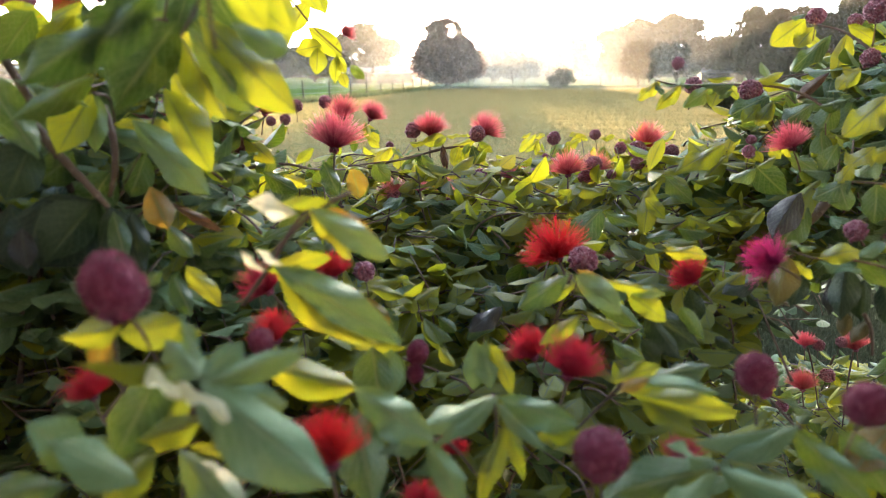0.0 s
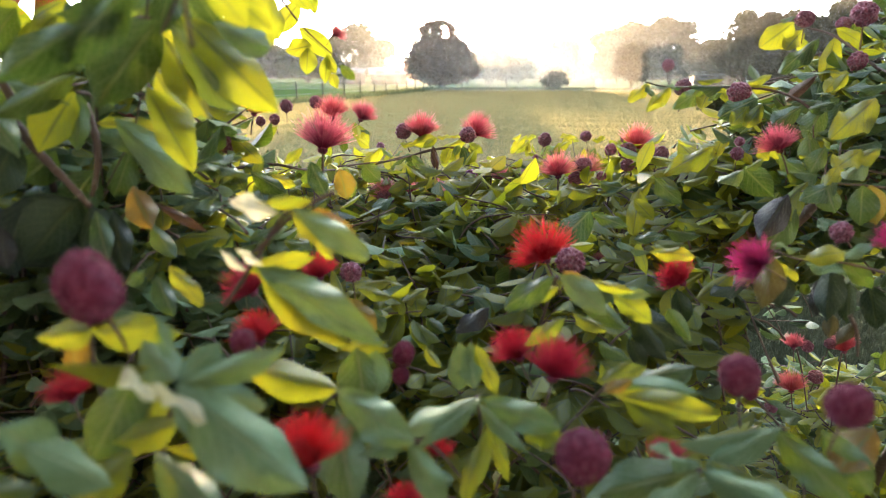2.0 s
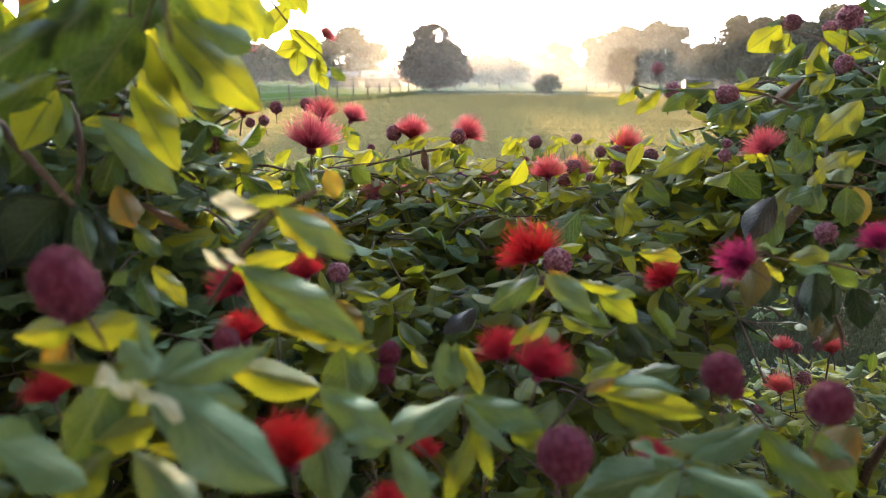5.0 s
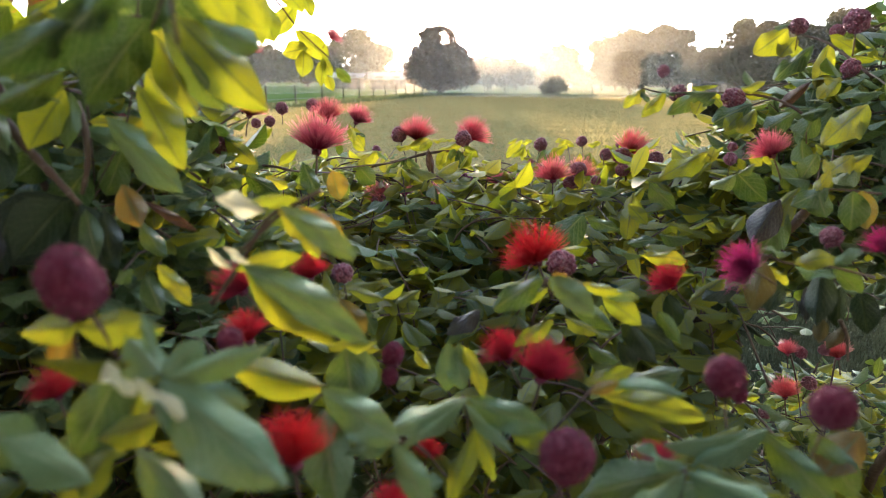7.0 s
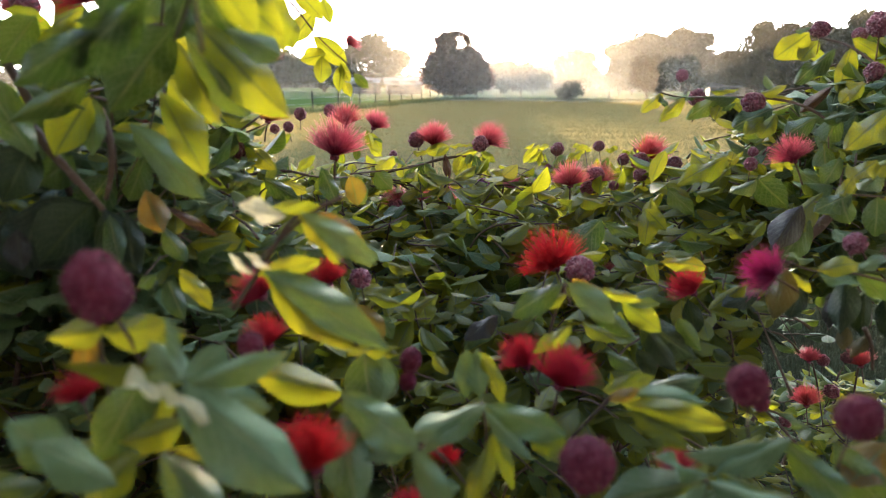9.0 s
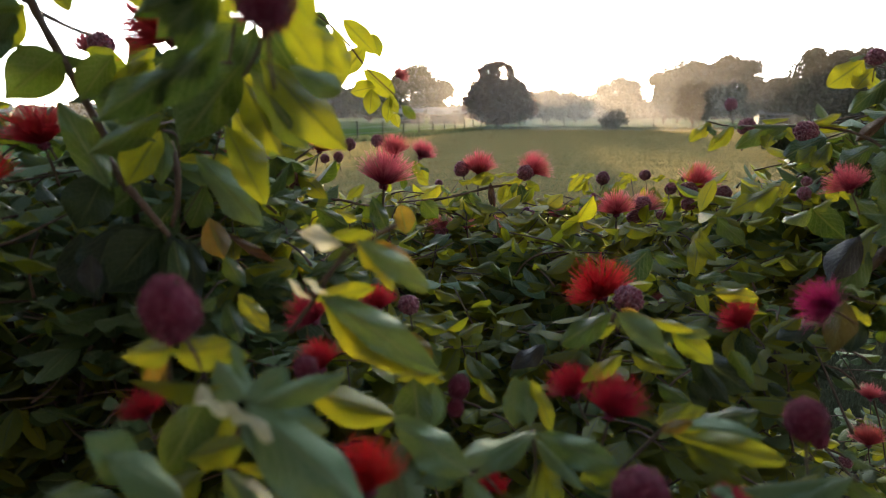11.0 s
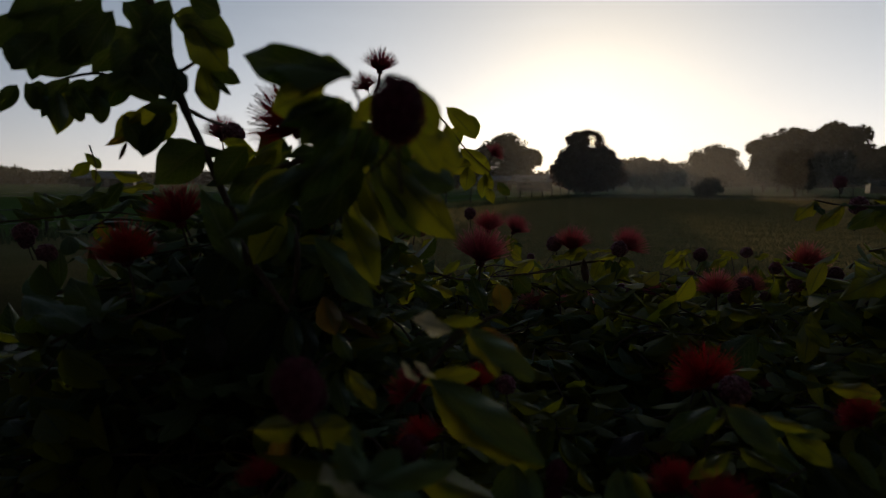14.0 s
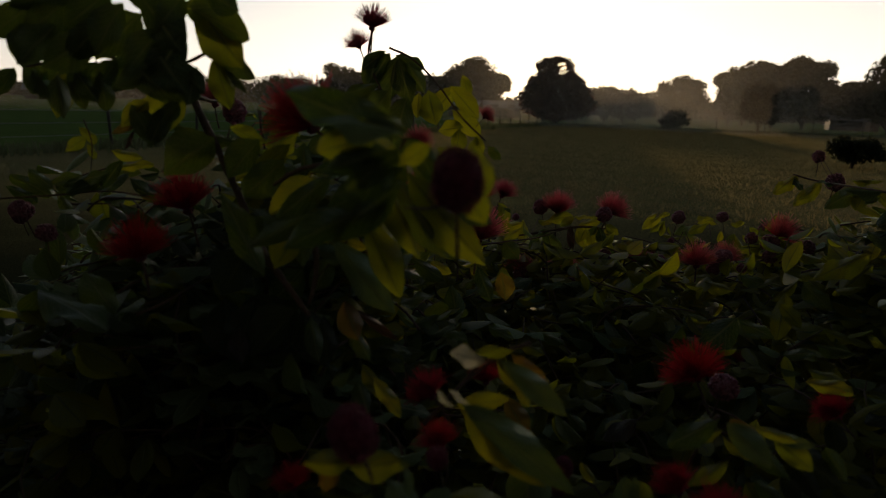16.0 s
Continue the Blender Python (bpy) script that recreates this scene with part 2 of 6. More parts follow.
M_REEDS = foliage_material("tall_grass", (0.10, 0.13, 0.06), (0.19, 0.20, 0.10), 0.4)


def ground_material():
    m, nt = material("meadow")
    geo = node(nt, "ShaderNodeNewGeometry").outputs["Position"]
    sep = node(nt, "ShaderNodeSeparateXYZ")
    nt.links.new(geo, sep.inputs[0])
    big, mid, fine = noise_tex(nt, 0.05, geo, 3.0), noise_tex(nt, 0.9, geo, 4.0), noise_tex(nt, 30.0, geo, 5.0, 0.7)
    # mown rows that bend gently across the field
    bend = math_node(nt, "MULTIPLY_ADD", big, 9.0, math_node(nt, "MULTIPLY_ADD", sep.outputs[0], 0.16, sep.outputs[1]))
    rows = math_node(nt, "PINGPONG", math_node(nt, "MULTIPLY_ADD", mid, 0.35, bend), 0.85)
    rows = ramp(nt, rows, 0.15, 0.7)
    mown = mix_colour(nt, mid, (0.14, 0.135, 0.056), (0.22, 0.20, 0.088))
    mown = mix_colour(nt, math_node(nt, "MULTIPLY", rows, 0.65), mown, (0.15, 0.155, 0.055))
    mown = mix_colour(nt, ramp(nt, fine, 0.42, 0.7), mown, (0.34, 0.275, 0.145))
    mown = mix_colour(nt, ramp(nt, fine, 0.5, 0.3), mown, (0.06, 0.075, 0.03))
    pasture = mix_colour(nt, mid, (0.07, 0.13, 0.04), (0.13, 0.19, 0.06))
    # beyond the fences the grass is greener
    edge = math_node(nt, "SUBTRACT", sep.outputs[1], 68.0)
    left = math_node(nt, "SUBTRACT", math_node(nt, "MULTIPLY_ADD", sep.outputs[0], -1.0, -0.6), math_node(nt, "MULTIPLY_ADD", sep.outputs[1], -0.235, 15.8))
    beyond = math_node(nt, "MAXIMUM", ramp(nt, edge, -0.5, 1.0), ramp(nt, left, -0.6, 0.8))
    col = mix_colour(nt, beyond, mown, pasture)
    lawn = mix_colour(nt, fine, (0.020, 0.025, 0.013), (0.042, 0.047, 0.027))
    col = mix_colour(nt, ramp(nt, math_node(nt, "MULTIPLY_ADD", mid, 3.0, sep.outputs[1]), 12.0, 6.0), col, lawn)
    soil = mix_colour(nt, fine, (0.028, 0.026, 0.016), (0.06, 0.056, 0.034))
    near = ramp(nt, math_node(nt, "MULTIPLY_ADD", mid, 0.5, sep.outputs[1]), 2.1, 1.7)
    col = mix_colour(nt, near, col, soil)
    finish(nt, principled(nt, col, 1.0, bump(nt, math_node(nt, "ADD", math_node(nt, "MULTIPLY_ADD", fine, 0.35, noise_tex(nt, 16.0, geo, 5.0, 0.7)), math_node(nt, "MULTIPLY", rows, -0.25)), 0.9, 0.035), 0.0))
    return m


def plain_material(name, colour, rough=0.7, metal=0.0, grain=12.0):
    m, nt = material(name)
    geo = node(nt, "ShaderNodeNewGeometry").outputs["Position"]
    n = noise_tex(nt, grain, geo, 4.0)
    col = mix_colour(nt, n, tuple(c * 0.8 for c in colour), tuple(min(1, c * 1.15) for c in colour))
    finish(nt, principled(nt, col, rough, bump(nt, n, 0.3, 0.01), 0.4))
    return m


M_GROUND = ground_material()
M_POST = plain_material("weathered_post", (0.10, 0.09, 0.075), 0.8)
M_WIRE = plain_material("fence_wire", (0.25, 0.25, 0.25), 0.5)
M_WALL = plain_material("painted_wall", (0.11, 0.11, 0.11), 0.8, 0.0, 2.0)
M_ROOF = plain_material("pale_metal_roof", (0.24, 0.25, 0.26), 0.5, 0.0, 1.5)
M_GLASS = plain_material("dark_pane", (0.04, 0.045, 0.05), 0.2)
M_DOOR = plain_material("door_paint", (0.25, 0.22, 0.2), 0.6)


# ---- mesh helpers ----
def mesh_from(name, verts, faces, mat, uvs=None, smooth=True):
    me = bpy.data.meshes.new(name)
    me.from_pydata([tuple(v) for v in verts], [], [tuple(f) for f in faces])
    if uvs is not None:
        layer = me.uv_layers.new(name="UVMap")
        idx = np.empty(len(me.loops), dtype=np.int32)
        me.loops.foreach_get("vertex_index", idx)
        layer.data.foreach_set("uv", np.asarray(uvs, dtype=np.float32)[idx].ravel())
    me.materials.append(mat)
    if smooth:
        me.polygons.foreach_set("use_smooth", np.ones(len(me.polygons), dtype=bool))
    me.update()
    return me


def under(parent, name, me, m=None, label=""):
    """A mesh object under a thing or a part, posed in the parent's own space."""
    ob = new(name, me)
    ob.parent = parent
    if m is not None:
        ob.matrix_basis = m
    if label:
        tagged(ob, label)
    return ob


def tube(points, r0, r1, sides=6, steps=5):
    """A round, tapering, smoothly bent stem."""
    p = [Vector(q) for q in points]
    p = [p[0] * 2 - p[1]] + p + [p[-1] * 2 - p[-2]]
    line = []
    for i in range(1, len(p) - 2):
        for k in range(steps):
            t = k / steps
            a, b, c, d = p[i - 1], p[i], p[i + 1], p[i + 2]
            line.append(0.5 * ((2 * b) + (c - a) * t + (2 * a - 5 * b + 4 * c - d) * t * t + (3 * b - a - 3 * c + d) * t ** 3))
    line.append(p[-2])
    verts, faces, n = [], [], len(line)
    for i, q in enumerate(line):
        along = (line[min(i + 1, n - 1)] - line[max(i - 1, 0)]).normalized()
        side = along.cross(Vector((0.31, 0.27, 0.9))).normalized()
        other = along.cross(side)
        r = (r0 + (r1 - r0) * i / (n - 1)) * (1 + 0.12 * math.sin(i * 2.3 + r0 * 900))
        for k in range(sides):
            a = 2 * math.pi * k / sides
            verts.append(q + r * (math.cos(a) * side + math.sin(a) * other))
    for i in range(n - 1):
        for k in range(sides):
            faces.append((i * sides + k, i * sides + (k + 1) % sides, (i + 1) * sides + (k + 1) % sides, (i + 1) * sides + k))
    faces.append(tuple(range(sides))[::-1])
    faces.append(tuple((n - 1) * sides + k for k in range(sides)))
    return verts, faces


def blade(nv, nu, fold, curl, skew, wavy=0.0, tip=1.0, widest=0.95):
    """A leaflet of length 1 along +y and width 1, facing +z: an oval on a short stalk, folded along its midrib; a tip near 1 is pointed, near 0.5 blunt."""
    verts, uvs, faces = [], [], []
    for j in range(nv + 1):
        v = j / nv
        if v < 0.05:
            h = 0.03
        else:
            u = (v - 0.04) / 0.96
            h = 0.5 * max(0.0, math.sin(math.pi * u ** widest)) ** (0.62 + (tip - 0.62) * u * u)
        h = max(h, 0.012)
        for i in range(-nu, nu + 1):
            s = i / nu
            wide = h * (1 + skew * (1 if s > 0 else -1))
            z = -fold * abs(s) ** 1.2 * h - curl * v * v + wavy * math.sin(v * 9 + s * 2) * s * h
            verts.append((s * wide + 0.09 * skew * math.sin(v * 3.1), v, z))
            uvs.append((0.5 + 0.5 * s, v))
    w = 2 * nu + 1
    for j in range(nv):
        for i in range(2 * nu):
            faces.append((j * w + i, j * w + i + 1, (j + 1) * w + i + 1, (j + 1) * w + i))
    return verts, faces, uvs


FINE = [blade(18, 3, 0.28, 0.10, 0.16, 0.14, 1.0, 0.9), blade(18, 3, 0.14, 0.18, -0.14, 0.18, 0.85, 0.95), blade(18, 3, 0.42, 0.06, 0.10, 0.12, 1.1, 0.85), blade(18, 3, 0.2, 0.24, -0.1, 0.2, 0.6, 1.1), blade(18, 3, 0.1, -0.06, 0.12, 0.22, 0.9, 1.0)]
COARSE = [blade(8, 1, 0.25, 0.12, 0.15, 0, 0.95, 0.9), blade(8, 1, 0.15, 0.22, -0.15, 0, 0.6, 1.05), blade(8, 1, 0.45, 0.04, 0.1, 0, 1.05, 0.9)]
LEAF_MESH = {k: [mesh_from("leaf", v, f, m, u) for v, f, u in FINE] for k, m in M_LEAF.items()}


def leaf_matrix(base, tip, width, twist):
    b, axis = Vector(base), Vector(tip) - Vector(base)
    length = axis.length
    y = axis / length
    z = Vector((0, 0, 1)) - y * y.z
    if z.length < 0.12:
        z = Vector((0, -1, 0)) + y * y.y
    z.normalize()
    z = Matrix.Rotation(radians(twist), 3, y) @ z
    x = y.cross(z)
    m = Matrix((x * width * length, y * length, z * length)).transposed().to_4x4()
    m.translation = b
    return m


# ---- setting: ground, woods, fence ----
ground = new("ground", mesh_from("ground", [(-3000, -3000, 0), (3000, -3000, 0), (3000, 3000, 0), (-3000, 3000, 0)], [(0, 1, 2, 3)], M_GROUND, None, False))
tagged(ground, "mown hay meadow with faint rows and greener pasture beyond the fence", "meadow", kind="structure")


# unseen wall added to keep the back sky's light off the shrubs
v, f = [(-7, -1.75, -0.05), (7, -1.75, -0.05), (7, -1.5, -0.05), (-7, -1.5, -0.05), (-7, -1.75, 5.2), (7, -1.75, 5.2), (7, -1.5, 5.2), (-7, -1.5, 5.2)], [(3, 2, 1, 0), (4, 5, 6, 7), (0, 1, 5, 4), (1, 2, 6, 5), (2, 3, 7, 6), (3, 0, 4, 7)]
tagged(new("wall_south", mesh_from("wall_south", v, f, plain_material("blocker_grey", (0.105, 0.10, 0.095), 0.85), None, False)), "unseen plain wall added to shade the shrubs", "wall", kind="structure")


def clumps(rng, lobes, count, size, squash=0.8):
    """Leaf clumps scattered through rounded lobes (centre, radii): bent little patches, thickest near the skin."""
    vol = np.array([l[3] * l[4] * l[5] for l in lobes])
    pick = rng.choice(len(lobes), count, p=vol ** 0.6 / (vol ** 0.6).sum())
    L = np.array(lobes)[pick]
    d = rng.normal(size=(count, 3))
    d /= np.linalg.norm(d, axis=1)[:, None]
    r = rng.uniform(0.03, 1.0, count) ** 0.4 * (1 + rng.normal(0, 0.05, count))
    c = L[:, :3] + d * r[:, None] * L[:, 3:6]
    a = rng.normal(size=(count, 3)) + d * 0.4
    a /= np.linalg.norm(a, axis=1)[:, None]
    b = np.cross(a, rng.normal(size=(count, 3)))
    b /= np.linalg.norm(b, axis=1)[:, None]
    n = np.cross(a, b)
    s = (size * rng.uniform(0.5, 1.3, count))[:, None]
    v = np.stack([c - a * s, c + b * s * squash * 0.6 + n * s * 0.25, c + a * s, c - b * s * squash * 0.6 + n * s * 0.2], 1).reshape(-1, 3)
    v[:, 2] = np.maximum(v[:, 2], 0.02)
    k = np.arange(count)[:, None] * 4
    return v, np.concatenate([k + [0, 1, 2], k + [0, 2, 3]])


def crown_lobes(rng, x, y, z0, z1, half, n, top=0.0):
    """Rounded lobes that make up one crown between two heights."""
    mid, hh = (z0 + z1) / 2, (z1 - z0) / 2
    lobes = [(x, y, mid, half * 0.72, half * 0.72, hh * 0.8)]
    for i in range(n):
        a, e = 2 * math.pi * (i + rng.uniform(-0.3, 0.3)) / n * 2.4, rng.uniform(-0.75, 0.85)
        k = math.sqrt(max(0.05, 1 - e * e))
        r = half * rng.uniform(0.26, 0.42)
        lobes.append((x + math.cos(a) * k * (half - r * 0.9), y + math.sin(a) * k * (half - r * 0.9), mid + e * (hh - r * 0.6), r, r, r * 0.8))
    return lobes


def tree(name, label, x, y, z0, z1, half, seed, mat, count, size, lobes_n=14, extra=(), trunk_r=None, skip_default=False):
    """A tree: root empty, tapered trunk with limbs, crown of leaf clumps."""
    rng = np.random.default_rng(seed)
    root = tagged(new(name), label, "bush" if "bush" in name else "tree")
    root.location = (x, y, 0)
    lobes = ([] if skip_default else crown_lobes(rng, 0, 0, z0, z1, half, lobes_n)) + [tuple(e) for e in extra]
    v, f = clumps(rng, lobes, count, size)
    under(root, "crown", mesh_from("crown", v, f, mat, None, False))
    tr = trunk_r or max(0.05, half * 0.07)
    wood_v, wood_f = tube([(0, 0, -0.05), (0.1 * half * 0.2, 0.05, z0 * 0.6 + 0.1), (0, 0, z0 + (z1 - z0) * 0.45), (-0.1, 0, z0 + (z1 - z0) * 0.8)], tr, tr * 0.25, 9)
    trunk = under(root, "trunk", mesh_from("trunk", wood_v, wood_f, M_BARK))
    for i, l in enumerate(lobes[1:7]):
        lv, lf = tube([(0, 0, z0 * 0.8 + 0.1 * i), ((l[0]) * 0.45, (l[1]) * 0.45, (z0 + l[2]) / 2), (l[0] * 0.95, l[1] * 0.95, l[2])], tr * 0.45, tr * 0.1, 6)
        under(trunk, "limb", mesh_from("limb", lv, lf, M_BARK))
    return root


def at_bearing(deg, dist):
    return math.sin(radians(deg)) * dist, math.cos(radians(deg)) * dist


def hill(el, dist):
    return 1.43 + math.tan(radians(el)) * dist


# the broad tree before the sun: the sun breaks through a gap in its loose top
D0 = 67.5
shape = random.Random(31)
main_lobes = [(0.0, 0, 2.6, 3.1, 2.6, 2.0), (-2.0, 0, 3.5, 1.3, 1.1, 0.95), (2.1, 0.2, 3.4, 1.3, 1.1, 0.95), (-1.3, 0.2, 2.2, 2.5, 2.0, 1.5), (1.5, -0.1, 2.1, 2.6, 2.0, 1.4), (0.2, 0, 1.1, 2.6, 1.8, 0.7)]
for i in range(46):
    a, e = shape.uniform(0, 2 * math.pi), shape.uniform(-0.35, 1.0)
    k, r = math.sqrt(max(0.0, 1 - e * e)), shape.uniform(0.45, 0.95)
    main_lobes.append((3.4 * k * math.cos(a), 2.6 * k * math.sin(a), 2.35 + 2.0 * e, r, r, r * 0.75))
tree("broad_tree", "broad dark round-crowned tree with the low sun in its top", 0.05, D0, 1.0, 4.6, 3.9, 3, M_TREE_WARM, 21000, 0.22, 0, main_lobes, 0.38, True)
broad = bpy.data.objects["broad_tree"]
top_lobes = [(-1.2, 0, 5.75, 0.95, 0.5, 0.75), (-1.75, 0, 5.95, 0.62, 0.45, 0.42), (-0.9, 0, 6.4, 0.85, 0.45, 0.38), (-0.45, 0, 6.0, 0.5, 0.4, 0.5), (-0.1, 0, 6.6, 0.6, 0.4, 0.3), (-0.8, 0, 5.0, 1.3, 0.5, 0.5), (0.55, 0, 4.7, 1.1, 0.5, 0.45),
             (1.5, 0, 4.75, 0.85, 0.5, 0.6), (2.1, 0, 4.3, 0.8, 0.5, 0.6), (-2.2, 0, 4.35, 0.85, 0.5, 0.6), (-1.5, 0, 4.9, 0.85, 0.5, 0.45)]
v, f = clumps(np.random.default_rng(8), top_lobes, 5200, 0.16)
sparse, sparse_f = clumps(np.random.default_rng(9), [(0.5, 0, 6.47, 0.8, 0.35, 0.34), (1.15, 0, 6.0, 0.5, 0.35, 0.45), (1.25, 0, 5.5, 0.55, 0.35, 0.6), (-0.05, 0, 5.5, 0.3, 0.3, 0.35)], 820, 0.15)
v, f = np.concatenate([v, sparse]), np.concatenate([f, sparse_f + len(v)])
sparse, sparse_f = clumps(np.random.default_rng(10), [(0.25, 0, 5.85, 0.5, 0.3, 0.5), (0.6, 0, 5.6, 0.5, 0.3, 0.45)], 110, 0.14)
v, f = np.concatenate([v, sparse]), np.concatenate([f, sparse_f + len(v)])
under(broad, "leader", mesh_from("leader", v, f, M_TREE_WARM, None, False), None, "loose rounded top with the sun in its gap")

x, y = at_bearing(16.55, 69)
tree("round_tree", "small round dense dark green tree beside the fence", x, y, 0.35, hill(2.75, 71), 1.95, 9, M_TREE, 7200, 0.2, 18)
x, y = at_bearing(10.05, 64.5)
tree("round_bush", "low rounded dark bush at the meadow's edge", x, y, 0.05, 1.95, 1.55, 6, M_TREE, 2600, 0.13, 9)
x, y = at_bearing(23.4, 24.5)
tree("meadow_bush", "dark low bush standing alone in the meadow", x, y, 0.05, 1.0, 0.95, 7, M_TREE, 2400, 0.085, 8)

# trees of the middle distance: bearing, distance, top's elevation, half-width in degrees
for i, (bear, dist, top, half, pale, count) in enumerate((
        (-7.1, 118, 4.15, 2.9, 0, 6500), (-11.6, 125, 2.9, 2.6, 0, 5200), (-15.5, 120, 2.7, 2.4, 0, 4500), (-18.8, 118, 3.2, 2.0, 0, 4200),
        (10.5, 140, 3.25, 1.9, 1, 4500), (14.2, 112, 4.0, 1.3, 1, 3500), (15.3, 116, 4.55, 1.5, 0, 2300), (17.4, 112, 4.2, 1.9, 0, 5200), (19.6, 110, 4.5, 2.1, 0, 6000), (22.6, 116, 2.8, 1.6, 0, 3600),
        (25.2, 92, 5.0, 2.5, 0, 6500), (28.6, 90, 4.6, 2.3, 0, 5600), (32.0, 88, 5.4, 2.7, 0, 6500), (27.3, 78, 1.95, 1.9, 0, 3600), (37.5, 90, 5.6, 3.0, 0, 5200), (43.0, 96, 5.2, 3.2, 0, 4500),
        # the row near 105 m is added at this distance to shade the meadow
        (0.6, 106, 2.2, 1.3, 1, 2600), (2.4, 108, 2.1, 1.4, 1, 2600), (4.3, 104, 2.2, 1.3, 1, 2600), (5.8, 107, 2.0, 1.2, 1, 2400), (6.9, 105, 1.7, 1.0, 1, 2400), (-24.0, 150, 2.0, 2.6, 0, 3600), (-29.0, 160, 1.6, 2.6, 0, 3200))):
    x, y = at_bearing(bear, dist)
    h = math.tan(radians(half * 1.12)) * dist
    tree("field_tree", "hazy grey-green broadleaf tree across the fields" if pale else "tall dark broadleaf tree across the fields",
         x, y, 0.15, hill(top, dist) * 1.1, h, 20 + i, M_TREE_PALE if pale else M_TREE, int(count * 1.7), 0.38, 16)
for o in list(scene.objects):
    if o.name.startswith("field_tree"):
        tagged(o, group="trees across the fields")


def far_woods():
    """The wooded skyline all round, farther than the fields."""
    rng = np.random.default_rng(77)
    lobes = []
    for i in range(1100):
        b = -180 + 360 * i / 1100
        dist = rng.uniform(225, 300)
        top = 0.95 + 0.5 * noise.noise((b * 0.11, 3.1, 0)) + 0.3 * noise.noise((b * 0.5, 1.1, 0)) + rng.uniform(-0.12, 0.12)
        if 2.5 < b < 14:
            top += 0.75 - 0.05 * abs(b - 8)
        if b < -30:
            top -= 0.25
        x, y = at_bearing(b, dist)
        z = max(3.0, hill(top, dist))
        lobes.append((x, y, z * 0.45, rng.uniform(3.0, 5.5), rng.uniform(3.0, 5.5), z * 0.55))
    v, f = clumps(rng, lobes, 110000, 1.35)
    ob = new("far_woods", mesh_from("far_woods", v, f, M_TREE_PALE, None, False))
    tagged(ob, "far wooded skyline of grey-green trees round the fields", "woods", kind="stuff")


far_woods()


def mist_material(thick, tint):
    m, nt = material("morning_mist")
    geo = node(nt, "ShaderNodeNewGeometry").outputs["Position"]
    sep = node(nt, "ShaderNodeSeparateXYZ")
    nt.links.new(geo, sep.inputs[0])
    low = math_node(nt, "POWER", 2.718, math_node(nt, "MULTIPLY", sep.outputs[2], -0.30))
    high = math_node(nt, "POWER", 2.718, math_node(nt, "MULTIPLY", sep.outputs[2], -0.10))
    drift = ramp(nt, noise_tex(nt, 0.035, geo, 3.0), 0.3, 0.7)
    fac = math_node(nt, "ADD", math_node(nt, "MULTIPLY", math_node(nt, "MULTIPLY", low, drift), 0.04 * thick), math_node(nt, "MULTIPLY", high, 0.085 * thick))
    # thickest about the sun's bearing, its glow put into the density; thinner before the woods on either hand
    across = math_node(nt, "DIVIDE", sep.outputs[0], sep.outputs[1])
    sun_bearing = math_node(nt, "MULTIPLY", ramp(nt, across, 0.42, 0.06), ramp(nt, across, -0.16, 0.05))
    fac = math_node(nt, "MULTIPLY", fac, math_node(nt, "MULTIPLY_ADD", sun_bearing, 0.74, 0.26))
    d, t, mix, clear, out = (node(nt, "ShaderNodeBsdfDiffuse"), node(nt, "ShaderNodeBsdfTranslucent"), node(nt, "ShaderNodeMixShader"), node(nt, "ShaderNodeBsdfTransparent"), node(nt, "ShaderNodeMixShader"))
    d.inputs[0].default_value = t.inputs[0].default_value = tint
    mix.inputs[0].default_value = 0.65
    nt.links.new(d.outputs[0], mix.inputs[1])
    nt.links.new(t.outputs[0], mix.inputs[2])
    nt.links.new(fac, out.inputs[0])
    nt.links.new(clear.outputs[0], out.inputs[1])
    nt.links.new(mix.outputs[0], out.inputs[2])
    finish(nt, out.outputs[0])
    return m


M_MIST, M_GLARE_VEIL = mist_material(1.2, (0.95, 0.85, 0.73, 1)), mist_material(2.1, (0.95, 0.85, 0.73, 1))
# the 60 m veil is thickened to imitate sun glare over the broad tree
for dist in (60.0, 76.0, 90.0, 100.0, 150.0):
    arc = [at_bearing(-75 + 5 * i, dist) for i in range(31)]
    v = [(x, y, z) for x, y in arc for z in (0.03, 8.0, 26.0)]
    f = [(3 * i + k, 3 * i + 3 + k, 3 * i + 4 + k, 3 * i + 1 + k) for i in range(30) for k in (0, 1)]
    tagged(new("morning_mist", mesh_from("morning_mist", v, f, M_MIST if dist > 70 else M_GLARE_VEIL, None, False)), "thin morning mist lying over the far fields", "mist", "veils of mist", "stuff")


def strip_of_blades(name, label, cat, mat, seed, count, place, height, width):
    rng = np.random.default_rng(seed)
    p = place(rng, count)
    h = height * rng.uniform(0.45, 1.25, count)
    if mat is M_STUBBLE:
        h *= 0.75 + 0.24 * np.sin((p[:, 1] + 0.16 * p[:, 0] + 1.5 * np.sin(p[:, 0] * 0.11 + 1)) * 2 * math.pi / 2.3)
    a = rng.uniform(0, 2 * math.pi, count)
    lean = rng.uniform(0.1, 0.7, count) * h
    b = rng.uniform(0, 2 * math.pi, count)
    side = np.stack([np.cos(a), np.sin(a), 0 * a], 1) * width
    base = np.stack([p[:, 0], p[:, 1], 0 * h], 1)
    mid = base + np.stack([np.cos(b) * lean * 0.3, np.sin(b) * lean * 0.3, h * 0.6], 1)
    tip = base + np.stack([np.cos(b) * lean, np.sin(b) * lean, h], 1)
    v = np.stack([base - side, base + side, mid + side * 0.7, mid - side * 0.7, tip], 1).reshape(-1, 3)
    k = np.arange(count) * 5
    f = [(i, i + 1, i + 2, i + 3) for i in k] + [(i + 3, i + 2, i + 4) for i in k]
